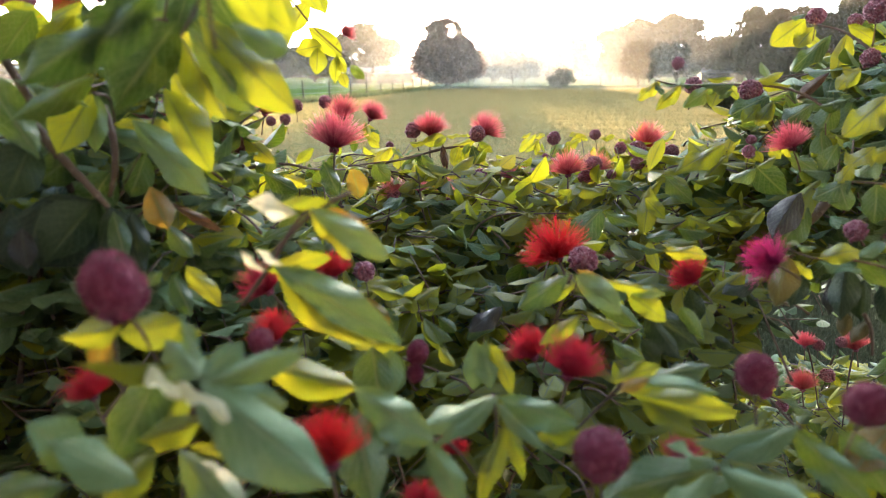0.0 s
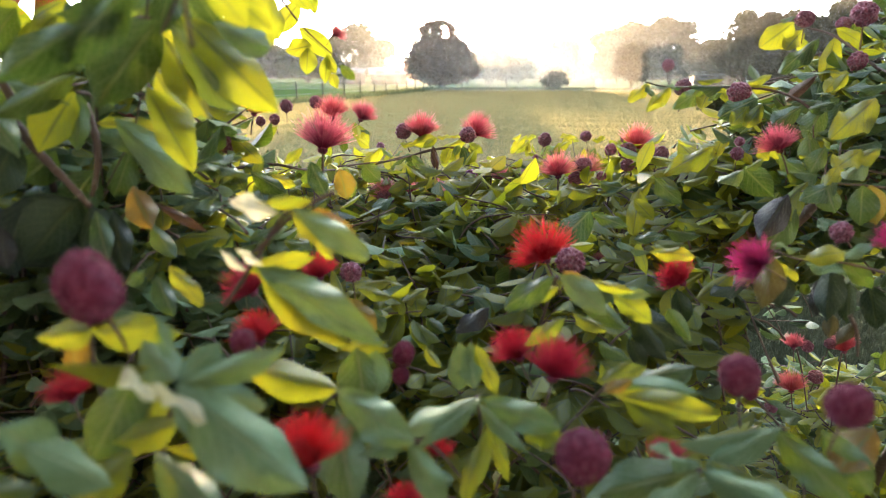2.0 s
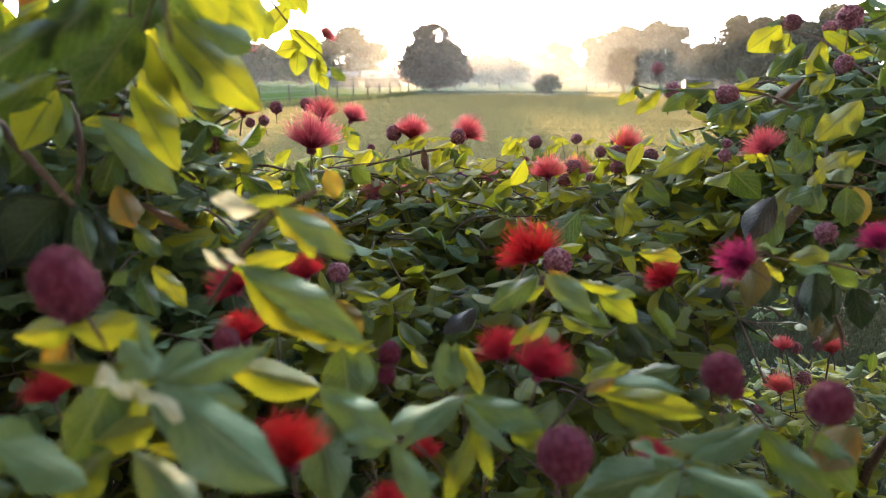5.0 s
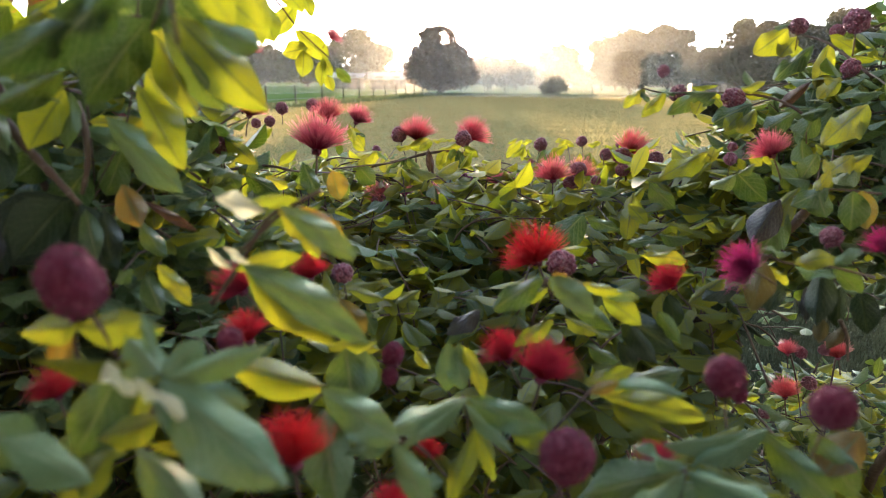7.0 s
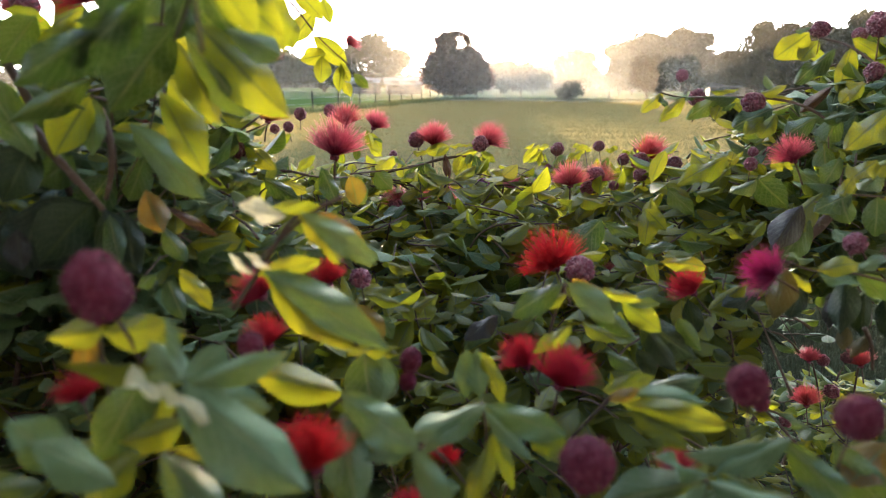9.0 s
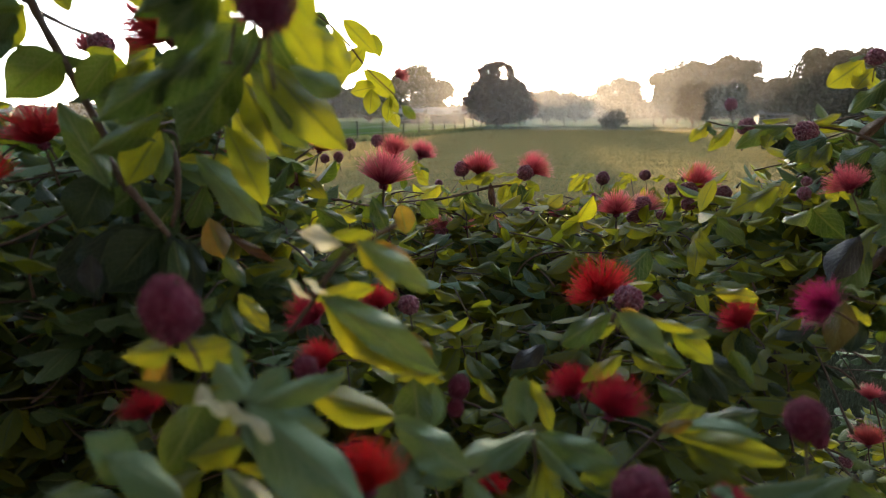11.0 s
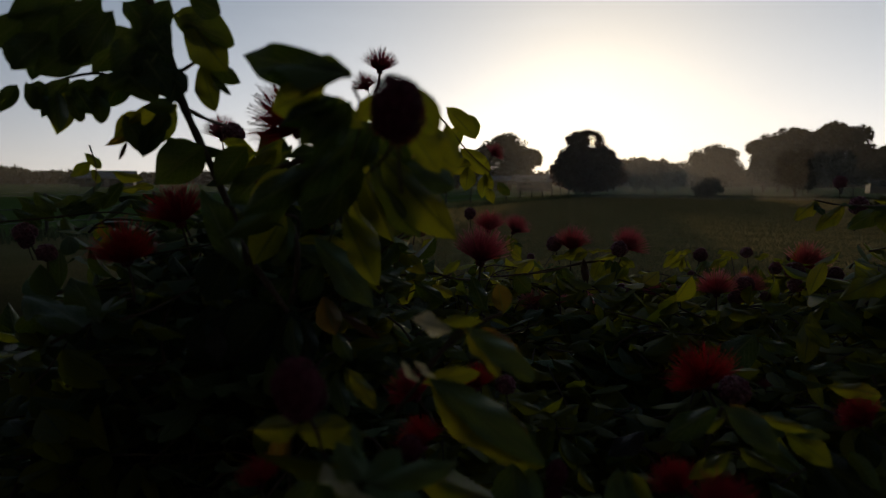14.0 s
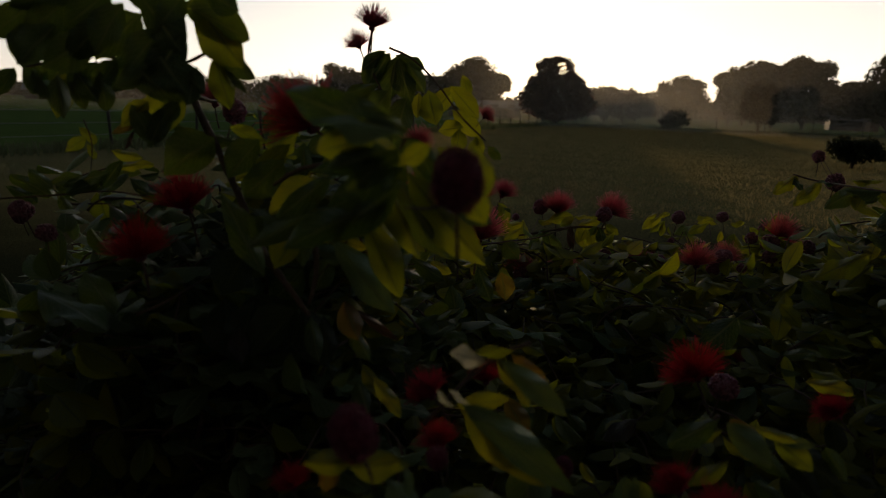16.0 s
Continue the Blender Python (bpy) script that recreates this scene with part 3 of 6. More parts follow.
    ob = new(name, mesh_from(name, v, f, mat, None, False))
    return tagged(ob, label, cat, kind="stuff")


def near_field(rng, n):
    r = 1.4 + 14 * rng.uniform(0, 1, n) ** 2
    a = np.radians(rng.uniform(-38, 42, n))
    return np.stack([np.sin(a) * r, np.cos(a) * r], 1)


strip_of_blades("meadow_grass", "short mown dewy grass of the meadow", "grass", M_GRASS, 11, 60000, near_field, 0.032, 0.0018)

def lawn(rng, n):
    return np.stack([rng.uniform(0.45, 3.6, n), 1.45 + 4.6 * rng.uniform(0, 1, n)], 1)


strip_of_blades("lawn_grass", "short grey-green lawn grass behind the shrubs", "grass", M_GRASS, 16, 110000, lawn, 0.034, 0.0022)


def stubble(rng, n):
    y = 9 + 57 * rng.uniform(0, 1, n) ** 0.8
    x = (rng.uniform(-0.30, 0.62, n)) * (y + 3)
    return np.stack([np.maximum(x, -1.6 - (66 - y) * 0.2), y], 1)


strip_of_blades("hay_stubble", "pale dry mown hay stubble covering the field", "grass", M_STUBBLE, 15, 230000, stubble, 0.058, 0.006)

FENCE_RIGHT = [(62, 69.0), (27, 67.8), (11.5, 66.6), (-1.0, 66.0)]
FENCE_LEFT = [(-1.0, 66.0), (-6.2, 40.4), (-8.2, 33.0), (-12.6, 15.5), (-15.5, 4.0)]


def along(line, step):
    out, left = [], 0.0
    for (ax, ay), (bx, by) in zip(line, line[1:]):
        d = math.hypot(bx - ax, by - ay)
        t = left
        while t < d:
            out.append((ax + (bx - ax) * t / d, ay + (by - ay) * t / d))
            t += step
        left = t - d
    return out


def fence(line, step, height, label):
    posts = along(line, step)
    root = tagged(new("wire_fence"), label, "fence")
    root.location = (*posts[0], 0)
    v, f = tube([(0, 0, -0.1), (0, 0, height * 0.5), (0.01, 0, height)], 0.05, 0.045, 8, 2)
    me = mesh_from("post", v, f, M_POST)
    rng = random.Random(4)
    for x, y in posts:
        under(root, "post", me, pose(x - posts[0][0], y - posts[0][1], 0, rng.uniform(-3, 3), rng.uniform(-3, 3), rng.uniform(0, 360)))
    for h in (0.35, 0.65, 0.95):
        v, f = tube([(x - posts[0][0], y - posts[0][1], height * h) for x, y in posts], 0.008, 0.008, 4, 1)
        under(root, "wire", mesh_from("wire", v, f, M_WIRE))


fence(FENCE_RIGHT, 4.6, 1.25, "weathered wooden posts with wire along the meadow's end")
fence(FENCE_LEFT, 3.2, 1.1, "weathered wooden posts with wire between meadow and pasture")


def by_fence(line, spread):
    def place(rng, n):
        pts = np.array(along(line, 0.5))
        return pts[rng.integers(0, len(pts), n)] + rng.normal(0, spread, (n, 2)) + [0, spread * 0.6]
    return place


strip_of_blades("tall_grass", "unmown tall grass along the fence line", "grass", M_REEDS, 12, 9000, by_fence(FENCE_RIGHT, 0.5), 0.26, 0.03)
strip_of_blades("tall_grass", "unmown green tall grass beside the pasture fence", "grass", M_REEDS, 13, 9000, by_fence(FENCE_LEFT, 0.6), 0.26, 0.02)


def box(x0, y0, z0, x1, y1, z1):
    v = [(x, y, z) for z in (z0, z1) for x, y in ((x0, y0), (x1, y0), (x1, y1), (x0, y1))]
    return v, [(3, 2, 1, 0), (4, 5, 6, 7), (0, 1, 5, 4), (1, 2, 6, 5), (2, 3, 7, 6), (3, 0, 4, 7)]


def house(name, label, x, y, turn, w, d, wall_h, roof_h, wall=M_WALL):
    root = tagged(new(name), label, "house")
    root.matrix_basis = pose(x, y, 0, 0, 0, turn)
    v, f = box(-w / 2, -d / 2, 0, w / 2, d / 2, wall_h)
    under(root, "wall", mesh_from("wall", v, f, wall, None, False))
    e, t = 0.5, 0.12
    v = [(-w / 2 - e, -d / 2 - e, wall_h - 0.1), (w / 2 + e, -d / 2 - e, wall_h - 0.1), (w / 2 + e, 0, wall_h + roof_h), (-w / 2 - e, 0, wall_h + roof_h), (w / 2 + e, d / 2 + e, wall_h - 0.1), (-w / 2 - e, d / 2 + e, wall_h - 0.1)]
    v += [(a, b, c + t) for a, b, c in v]
    f = [(3, 2, 1, 0), (5, 4, 2, 3), (6, 7, 8, 9), (9, 8, 10, 11), (0, 1, 7, 6), (4, 5, 11, 10), (0, 6, 9, 3), (3, 9, 11, 5), (1, 2, 8, 7), (2, 4, 10, 8)]
    under(root, "roof", mesh_from("roof", v, f, M_ROOF, None, False))
    n = max(2, int(w / 3))
    for i in range(n):
        cx = -w / 2 + w * (i + 0.5) / n
        if i == n // 2:
            v, f = box(cx - 0.5, -d / 2 - 0.06, 0.05, cx + 0.5, -d / 2 + 0.02, 2.1)
            under(root, "door", mesh_from("door", v, f, M_DOOR, None, False))
        else:
            v, f = box(cx - 0.65, -d / 2 - 0.05, 0.9, cx + 0.65, -d / 2 + 0.02, 2.0)
            win = under(root, "window", mesh_from("window", v, f, M_ROOF, None, False))
            v, f = box(cx - 0.55, -d / 2 - 0.07, 1.0, cx + 0.55, -d / 2 - 0.045, 1.9)
            under(win, "pane", mesh_from("pane", v, f, M_GLASS, None, False))


x, y = at_bearing(-4.6, 105)
house("farmhouse", "white farmhouse with a pale metal roof behind the trees", x, y, 8, 5.5, 4, 1.5, 1.0)
x, y = at_bearing(-8.0, 104)
house("shed", "small white shed with a pale roof behind the pasture", x, y, -6, 4.5, 3, 1.7, 0.6)
x, y = at_bearing(22.9, 118)
house("farmhouse", "low white building with a pale roof under dark trees", x, y, -14, 6.5, 5, 1.6, 0.9, M_POST)
x, y = at_bearing(-41.0, 150)
house("barn", "grey barn with a pale roof across the pasture", x, y, 35, 10, 6, 1.8, 1.5, M_POST)
for bear, dist in ((4.05, 110), (4.6, 128), (5.1, 150)):
    x, y = at_bearing(bear, dist)
    v, f = tube([(0, 0, -0.3), (0, 0, 3), (0, 0, 6.0)], 0.13, 0.09, 8, 2)
    pole = tagged(new("utility_pole"), "thin grey wooden utility pole beyond the fence", "pole", "poles beyond the fence")
    pole.location = (x, y, 0)
    under(pole, "shaft", mesh_from("shaft", v, f, M_POST))
    v, f = box(-0.9, -0.06, 5.4, 0.9, 0.06, 5.55)
    under(pole, "crossarm", mesh_from("crossarm", v, f, M_POST, None, False))


def sun_disc():
    """The sun itself, far behind everything; its light passes on unhindered."""
    m, nt = material("sun_glare")
    e, t, add = node(nt, "ShaderNodeEmission"), node(nt, "ShaderNodeBsdfTransparent"), node(nt, "ShaderNodeAddShader")
    e.inputs[0].default_value, e.inputs[1].default_value = (1.0, 0.85, 0.5, 1), 40.0
    nt.links.new(e.outputs[0], add.inputs[0])
    nt.links.new(t.outputs[0], add.inputs[1])
    finish(nt, add.outputs[0])
    bm = bmesh.new()
    bmesh.ops.create_circle(bm, cap_ends=True, segments=48, radius=20.0, matrix=look(sun_dir * 2600, (0, 0, 1.4)))
    me = bpy.data.meshes.new("sun_disc")
    bm.to_mesh(me)
    bm.free()
    me.materials.append(m)
    tagged(new("sun_disc", me), "low glaring morning sun behind the trees", "sun", kind="structure")


sun_disc()


# ---- the shrubs ----
class Shrub:
    def __init__(self, label, x, y, seed):
        self.root = tagged(new("powderpuff_shrub"), label, "shrub", "powderpuff shrubs")
        self.root.location = (x, y, 0)
        self.base = Vector((x, y, 0))
        self.shift = Matrix.Translation(-self.base)
        self.leaves, self.stems = [], ([], [])
        self.rng = random.Random(seed)

    def add(self, name, me, m=None, label=""):
        return under(self.root, name, me, self.shift if m is None else self.shift @ m, label)


C = Shrub("leafy powderpuff shrub with red puff flowers and purple buds", 0.1, 0.95, 1)
L = Shrub("tall powderpuff shrub with yellow-green leaves against the sky", -0.5, 0.85, 2)
R = Shrub("spreading powderpuff shrub with arching leafy branches", 1.15, 1.25, 3)
D = Shrub("low powderpuff shrub with bright red flowers above the grass", 0.85, 1.5, 4)
pick = random.Random(9)


def leaf(sh, base, tip, width, twist, kind, shape=None):
    name, label = {"p": ("seed_pod", "brown dry seed pod"), "d": ("leaf", "blackish leaf with shade put into its colour"), "b": ("leaf", "olive-brown ageing leaf"), "k": ("leaf", "deep green leaf with shade put into its colour")}.get(kind, ("leaf", ""))
    blade_mesh = pick.choice(LEAF_MESH[kind]) if shape is None else LEAF_MESH[kind][shape]
    sh.add(name, blade_mesh, leaf_matrix(base, tip, width, twist), label)


def twig(sh, r, *pts):
    v, f = tube(pts, r, r * 0.55, 7)
    sh.add("branch", mesh_from("branch", v, f, M_BARK))


def puff_mesh(seed, count, spread, mat):
    """Stamens: fine curved threads that fan out from one point, length about 1, each with a tiny anther."""
    rng = random.Random(seed)
    verts, faces, uvs = [], [], []
    for i in range(count):
        a = rng.uniform(0, 2 * math.pi)
        e = spread * rng.uniform(0, 1) ** 0.62
        d = Vector((math.sin(e) * math.cos(a), math.sin(e) * math.sin(a), math.cos(e)))
        bend = Vector((rng.uniform(-1, 1), rng.uniform(-1, 1), rng.uniform(-0.6, 0.3))) * 0.14
        length, w = rng.uniform(0.62, 1.1) * (1.08 - 0.16 * e), 0.0090
        s = d.cross(Vector((rng.uniform(-1, 1), rng.uniform(-1, 1), rng.uniform(-1, 1)))).normalized()
        o = d.cross(s)
        k = len(verts)
        for t in (0.05, 0.5, 1.0):
            c = d * t * length + bend * t * t
            for q in (s, -0.5 * s + 0.87 * o, -0.5 * s - 0.87 * o):
                verts.append(c + q * w * (1.1 - 0.45 * t))
                uvs.append((0.5, t))
        for j in (0, 3):
            for q in range(3):
                faces.append((k + j + q, k + j + (q + 1) % 3, k + j + 3 + (q + 1) % 3, k + j + 3 + q))
        c = d * length + bend
        k = len(verts)
        r = 0.013
        for q in (s, -0.5 * s + 0.87 * o, -0.5 * s - 0.87 * o):
            verts.append(c + q * r)
            uvs.append((0.5, 1.0))
        verts.append(c + d * r * 2)
        uvs.append((0.5, 1.0))
        faces += [(k, k + 1, k + 3), (k + 1, k + 2, k + 3), (k + 2, k, k + 3)]
    return mesh_from("stamens", verts, faces, mat, uvs)


def knobbly(name, count, rx, rz, knob, seed, mat):
    """A raspberry-like head: many small knobs set spirally round an egg."""
    bm = bmesh.new()
    rng = random.Random(seed)
    bmesh.ops.create_icosphere(bm, subdivisions=2, radius=1.0, matrix=Matrix.Diagonal((rx * 0.9, rx * 0.9, rz * 0.9, 1)))
    v, f = [tuple(q.co) for q in bm.verts], [tuple(q.index for q in p.verts) for p in bm.faces]
    bm.free()
    bm = bmesh.new()
    bmesh.ops.create_icosphere(bm, subdivisions=1, radius=1.0)
    kv, kf = [q.co.copy() for q in bm.verts], [tuple(q.index for q in p.verts) for p in bm.faces]
    bm.free()
    for i in range(count):
        z = 1 - 2 * (i + 0.5) / count
        a = i * 2.39996
        k = math.sqrt(1 - z * z)
        a += rng.uniform(-0.16, 0.16)
        c = Vector((k * math.cos(a) * rx, k * math.sin(a) * rx, z * rz))
        c *= rng.uniform(0.92, 1.04) * (1 + 0.22 * 0.5 * noise.noise(c * 3.1 + Vector((seed, 0, 0))))
        s, n = knob * rng.uniform(0.6, 1.45), len(v)
        v += [tuple(c + q * s) for q in kv]
        f += [tuple(n + j for j in t) for t in kf]
    return mesh_from(name, v, f, mat)


PUFFS = [puff_mesh(i, 520, sp, M_STAMEN) for i, sp in enumerate((1.1, 1.25, 1.4))]
PINK_PUFFS = [puff_mesh(5 + i, 520, sp, M_STAMEN_PINK) for i, sp in enumerate((1.05, 1.15, 1.3))]
FUCHSIA_PUFFS = [puff_mesh(9, 520, 1.25, M_STAMEN_FUCHSIA)]
CALYX = knobbly("calyx", 26, 0.11, 0.09, 0.042, 1, M_BUD)
BUDS = [knobbly("bud", 760, 0.47, 0.52, 0.026, 2, M_BUD), knobbly("bud", 800, 0.45, 0.55, 0.025, 3, M_BUD), knobbly("bud", 700, 0.46, 0.46, 0.027, 4, M_BUD)]
BERRIES = [knobbly("bud", 120, 0.44, 0.46, 0.085, 5, M_HAZED_DUSTY_BUD), knobbly("bud", 100, 0.46, 0.42, 0.095, 6, M_HAZED_DUSTY_BUD)]
sv, sf = tube([(0, 0, 0), (0.03, 0.01, -0.5), (0.0, 0.03, -1.0)], 0.03, 0.035, 6, 3)
STALK = mesh_from("stalk", sv, sf, M_BARK)


def aimed(place, axis, size, spin):
    q = Vector(axis).to_track_quat("Z", "Y").to_matrix().to_4x4()
    return Matrix.Translation(place) @ q @ pose(0, 0, 0, 0, 0, spin) @ Matrix.Diagonal((size, size, size, 1))


def flower(sh, base, axis, r, fuchsia=False):
    ob = sh.add("flower", CALYX, aimed(base, axis, r, pick.uniform(0, 360)))
    # flowers farther back get paler tips, backlit haze in the colour
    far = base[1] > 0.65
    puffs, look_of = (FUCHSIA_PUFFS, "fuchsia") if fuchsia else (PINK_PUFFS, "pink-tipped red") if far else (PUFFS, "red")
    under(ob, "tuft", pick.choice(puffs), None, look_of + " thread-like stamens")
    under(ob, "stalk", STALK)


def bud(sh, centre, wide):
    axis = (pick.uniform(-0.3, 0.3), pick.uniform(-0.3, 0.2), 1)
    ob = sh.add("bud", pick.choice(BUDS if centre[1] < 0.45 else BERRIES), aimed(centre, axis, wide * 0.94, pick.uniform(0, 360)))
    under(ob, "stalk", STALK, pose(0, 0, -0.42))


def in_view_gap(p):
    """Wedge fitted to the camera's view: kept clear between the middle and the right shrub, where the lawn shows under
    the branches.
    """
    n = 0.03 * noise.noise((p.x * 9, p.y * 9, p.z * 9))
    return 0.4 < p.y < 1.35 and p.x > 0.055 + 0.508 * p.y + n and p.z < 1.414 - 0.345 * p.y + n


def sprig(sh, base, way, length, young=0.4):
    """A leafy shoot: nodes along a bent stem, each with forked pairs of drooping leaflets."""
    g = sh.rng
    b, d = Vector(base), Vector(way).normalized()
    side = d.cross(Vector((g.uniform(-1, 1), g.uniform(-1, 1), 0.3))).normalized()
    mid = b + d * length * 0.5 + side * length * g.uniform(-0.12, 0.12)
    tip = b + d * length + Vector((0, 0, -0.12 * length))
    v, f = tube((b.lerp(mid, 0.55), mid, tip), 0.0018, 0.0009, 4, 2)
    sv, sf = sh.stems
    n = len(sv)
    sv.extend(v)
    sf.extend(tuple(n + i for i in q) for q in f)
    nodes = max(2, int(length / 0.03))
    for i in range(nodes):
        t = (i + 0.6) / nodes
        c = b * (1 - t) ** 2 + mid * 2 * t * (1 - t) + tip * t * t
        turn = Matrix.Rotation(i * 2.6 + g.uniform(-0.5, 0.5), 3, d)
        out = turn @ side
        kind = "y" if g.random() < young * (0.5 + t) else g.choice("gggm")
        size = (0.024 + 0.040 * g.random() ** 0.8) * (1.05 - 0.25 * t)
        for s in (-1, 1, -0.35)[: g.choice((2, 2, 3))]:
            way2 = (out + d * 0.35 + d.cross(out) * s * 0.75 + Vector((g.uniform(-0.2, 0.2), g.uniform(-0.2, 0.2), 0.0)))
            way2.z = way2.z * 0.4 + g.uniform(-0.45, 0.12)
            way2.normalize()
            foot = c + out * 0.008
            if sh is not D and in_view_gap(foot + way2 * size * 0.5):
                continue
            sh.leaves.append((leaf_matrix(foot, foot + way2 * size, g.uniform(0.42, 0.58), g.gauss(0, 24)), kind))


def fill(sh, count, xr, yr, top, deep, young=0.4, tilt=0.8, low=-9):
    g = sh.rng
    for i in range(count):
        x, y = g.uniform(*xr), g.uniform(*yr)
        z = top(x, y) + 0.05 * noise.noise((x * 6, y * 6, 2.0)) - deep * g.random() ** 1.4
        # the middle shrub also stops at the camera's sight line to that gap
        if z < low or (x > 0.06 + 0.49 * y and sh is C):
            continue
        length = g.uniform(0.08, 0.17)
        way = Vector((g.gauss(0, tilt), g.gauss(0, tilt), g.uniform(0.25, 1.0))).normalized()
        sprig(sh, Vector((x, y, z)) - way * length, way, length, young)


def limbs(sh, ends, r):
    for e in ends:
        g = sh.rng
        s = sh.base + Vector((g.uniform(-0.08, 0.08), g.uniform(-0.08, 0.08), -0.02))
        e = Vector(e)
        m1 = s.lerp(e, 0.4) + Vector((g.uniform(-0.08, 0.08), g.uniform(-0.08, 0.08), 0.12))
        m2 = s.lerp(e, 0.75) + Vector((g.uniform(-0.05, 0.05), g.uniform(-0.05, 0.05), 0.06))
        v, f = tube((s, m1, m2, e), r, r * 0.3, 7)
        sh.add("stem", mesh_from("stem", v, f, M_BARK))


limbs(C, [(0.05 + 0.48 * math.cos(a), 0.9 + 0.5 * math.sin(a), 1.0) for a in (0.4, 1.1, 2.0, 2.9, 3.7, 4.4, 5.0)] + [(0.0, 0.75, 1.08), (0.25, 1.1, 1.12)], 0.011)
limbs(L, [(-0.35, 0.75, 1.2), (-0.62, 0.7, 1.2), (-0.8, 0.8, 1.2), (-0.45, 1.05, 1.3), (-0.3, 1.0, 1.4)], 0.013)
# stems that carry the unseen light-blocking foliage left of the view
limbs(L, [(-0.95, 0.0, 1.15), (-0.75, 0.2, 1.2), (-1.2, -0.25, 1.2), (-0.95, -0.3, 1.3)], 0.01)
limbs(R, [(0.7, 0.8, 1.2), (0.95, 0.75, 1.25), (0.8, 1.05, 1.35), (1.1, 0.9, 1.3)], 0.013)
limbs(D, [(0.75, 1.3, 0.7), (0.95, 1.35, 0.7), (0.85, 1.55, 0.75), (1.05, 1.5, 0.7)], 0.009)

# unseen foliage added left of the view to shade the left shrub
fill(L, 240, (-1.5, -0.62), (-0.5, 0.36), lambda x, y: 1.62, 0.7, 0.1)

# ---- flowers, buds, branches and the leaves that stand out ----
twig(L, 0.0051, (-0.416, 0.504, 1.622), (-0.395, 0.503, 1.573), (-0.386, 0.518, 1.510), (-0.351, 0.517, 1.438), (-0.330, 0.525, 1.375), (-0.334, 0.565, 1.285))
twig(L, 0.0025, (-0.386, 0.518, 1.510), (-0.406, 0.596, 1.504), (-0.458, 0.740, 1.508))
twig(L, 0.0021, (-0.386, 0.519, 1.513), (-0.431, 0.511, 1.533), (-0.481, 0.502, 1.544), (-0.559, 0.504, 1.530))
twig(L, 0.0021, (-0.313, 0.479, 1.564), (-0.361, 0.486, 1.542), (-0.394, 0.499, 1.535))
twig(L, 0.0034, (-0.438, 0.567, 1.082), (-0.422, 0.577, 1.155), (-0.398, 0.588, 1.232), (-0.393, 0.583, 1.287))
twig(L, 0.0021, (-0.334, 1.079, 1.606), (-0.288, 1.061, 1.587), (-0.240, 1.060, 1.544), (-0.197, 1.055, 1.492), (-0.152, 1.073, 1.449))
twig(L, 0.0010, (-0.116, 0.286, 1.489), (-0.136, 0.352, 1.478), (-0.179, 0.431, 1.442), (-0.215, 0.478, 1.382), (-0.271, 0.521, 1.320))
twig(L, 0.0012, (-0.081, 0.260, 1.469), (-0.097, 0.285, 1.452), (-0.128, 0.339, 1.441))
twig(L, 0.0025, (-0.367, 1.078, 1.637), (-0.367, 1.061, 1.583), (-0.322, 1.020, 1.499), (-0.288, 1.012, 1.361))
twig(L, 0.0015, (-0.243, 0.452, 1.408), (-0.241, 0.471, 1.401), (-0.269, 0.523, 1.365), (-0.298, 0.571, 1.317))
twig(C, 0.0018, (-0.113, 0.354, 1.278), (-0.092, 0.351, 1.306), (-0.074, 0.343, 1.333), (-0.063, 0.341, 1.344))
twig(C, 0.0015, (-0.102, 0.248, 1.272), (-0.120, 0.268, 1.234), (-0.144, 0.301, 1.166))
twig(C, 0.0015, (-0.137, 0.249, 1.312), (-0.147, 0.263, 1.289), (-0.168, 0.300, 1.236))
twig(C, 0.0012, (0.097, 0.255, 1.220), (0.109, 0.283, 1.169))
twig(C, 0.0013, (0.009, 0.278, 1.228), (0.021, 0.295, 1.214), (0.041, 0.341, 1.157))
twig(C, 0.0013, (-0.037, 0.321, 1.235), (-0.055, 0.354, 1.205), (-0.082, 0.400, 1.149))
twig(C, 0.0013, (0.046, 0.312, 1.237), (0.051, 0.342, 1.195), (0.051, 0.375, 1.128))
twig(C, 0.0018, (0.114, 0.436, 1.271), (0.110, 0.465, 1.226), (0.107, 0.507, 1.153))
twig(C, 0.0015, (0.131, 0.341, 1.229), (0.126, 0.373, 1.194), (0.113, 0.419, 1.137))
twig(C, 0.0015, (0.166, 0.275, 1.213), (0.177, 0.303, 1.165))
twig(C, 0.0015, (0.227, 0.308, 1.219), (0.266, 0.347, 1.175), (0.318, 0.408, 1.093))
twig(C, 0.0025, (-0.152, 1.225, 1.237), (-0.058, 1.181, 1.265), (0.029, 1.187, 1.284), (0.083, 1.187, 1.283))
twig(C, 0.0025, (-0.301, 0.925, 1.281), (-0.224, 0.898, 1.293), (-0.180, 0.925, 1.281), (-0.152, 1.225, 1.237))
twig(C, 0.0025, (0.116, 1.167, 1.212), (0.195, 1.276, 1.229), (0.266, 1.387, 1.250))
twig(R, 0.0105, (0.365, 0.807, 1.036), (0.402, 0.802, 1.090), (0.435, 0.787, 1.146), (0.489, 0.803, 1.202), (0.543, 0.819, 1.257), (0.604, 0.848, 1.323))
twig(R, 0.0065, (0.419, 0.799, 1.117), (0.430, 0.789, 1.079), (0.443, 0.785, 1.029))
twig(R, 0.0025, (0.612, 0.832, 1.302), (0.574, 0.902, 1.366), (0.533, 0.941, 1.397), (0.472, 0.995, 1.404), (0.439, 1.150, 1.401), (0.404, 1.173, 1.409))
twig(R, 0.0008, (0.465, 1.233, 1.437), (0.458, 1.163, 1.411))
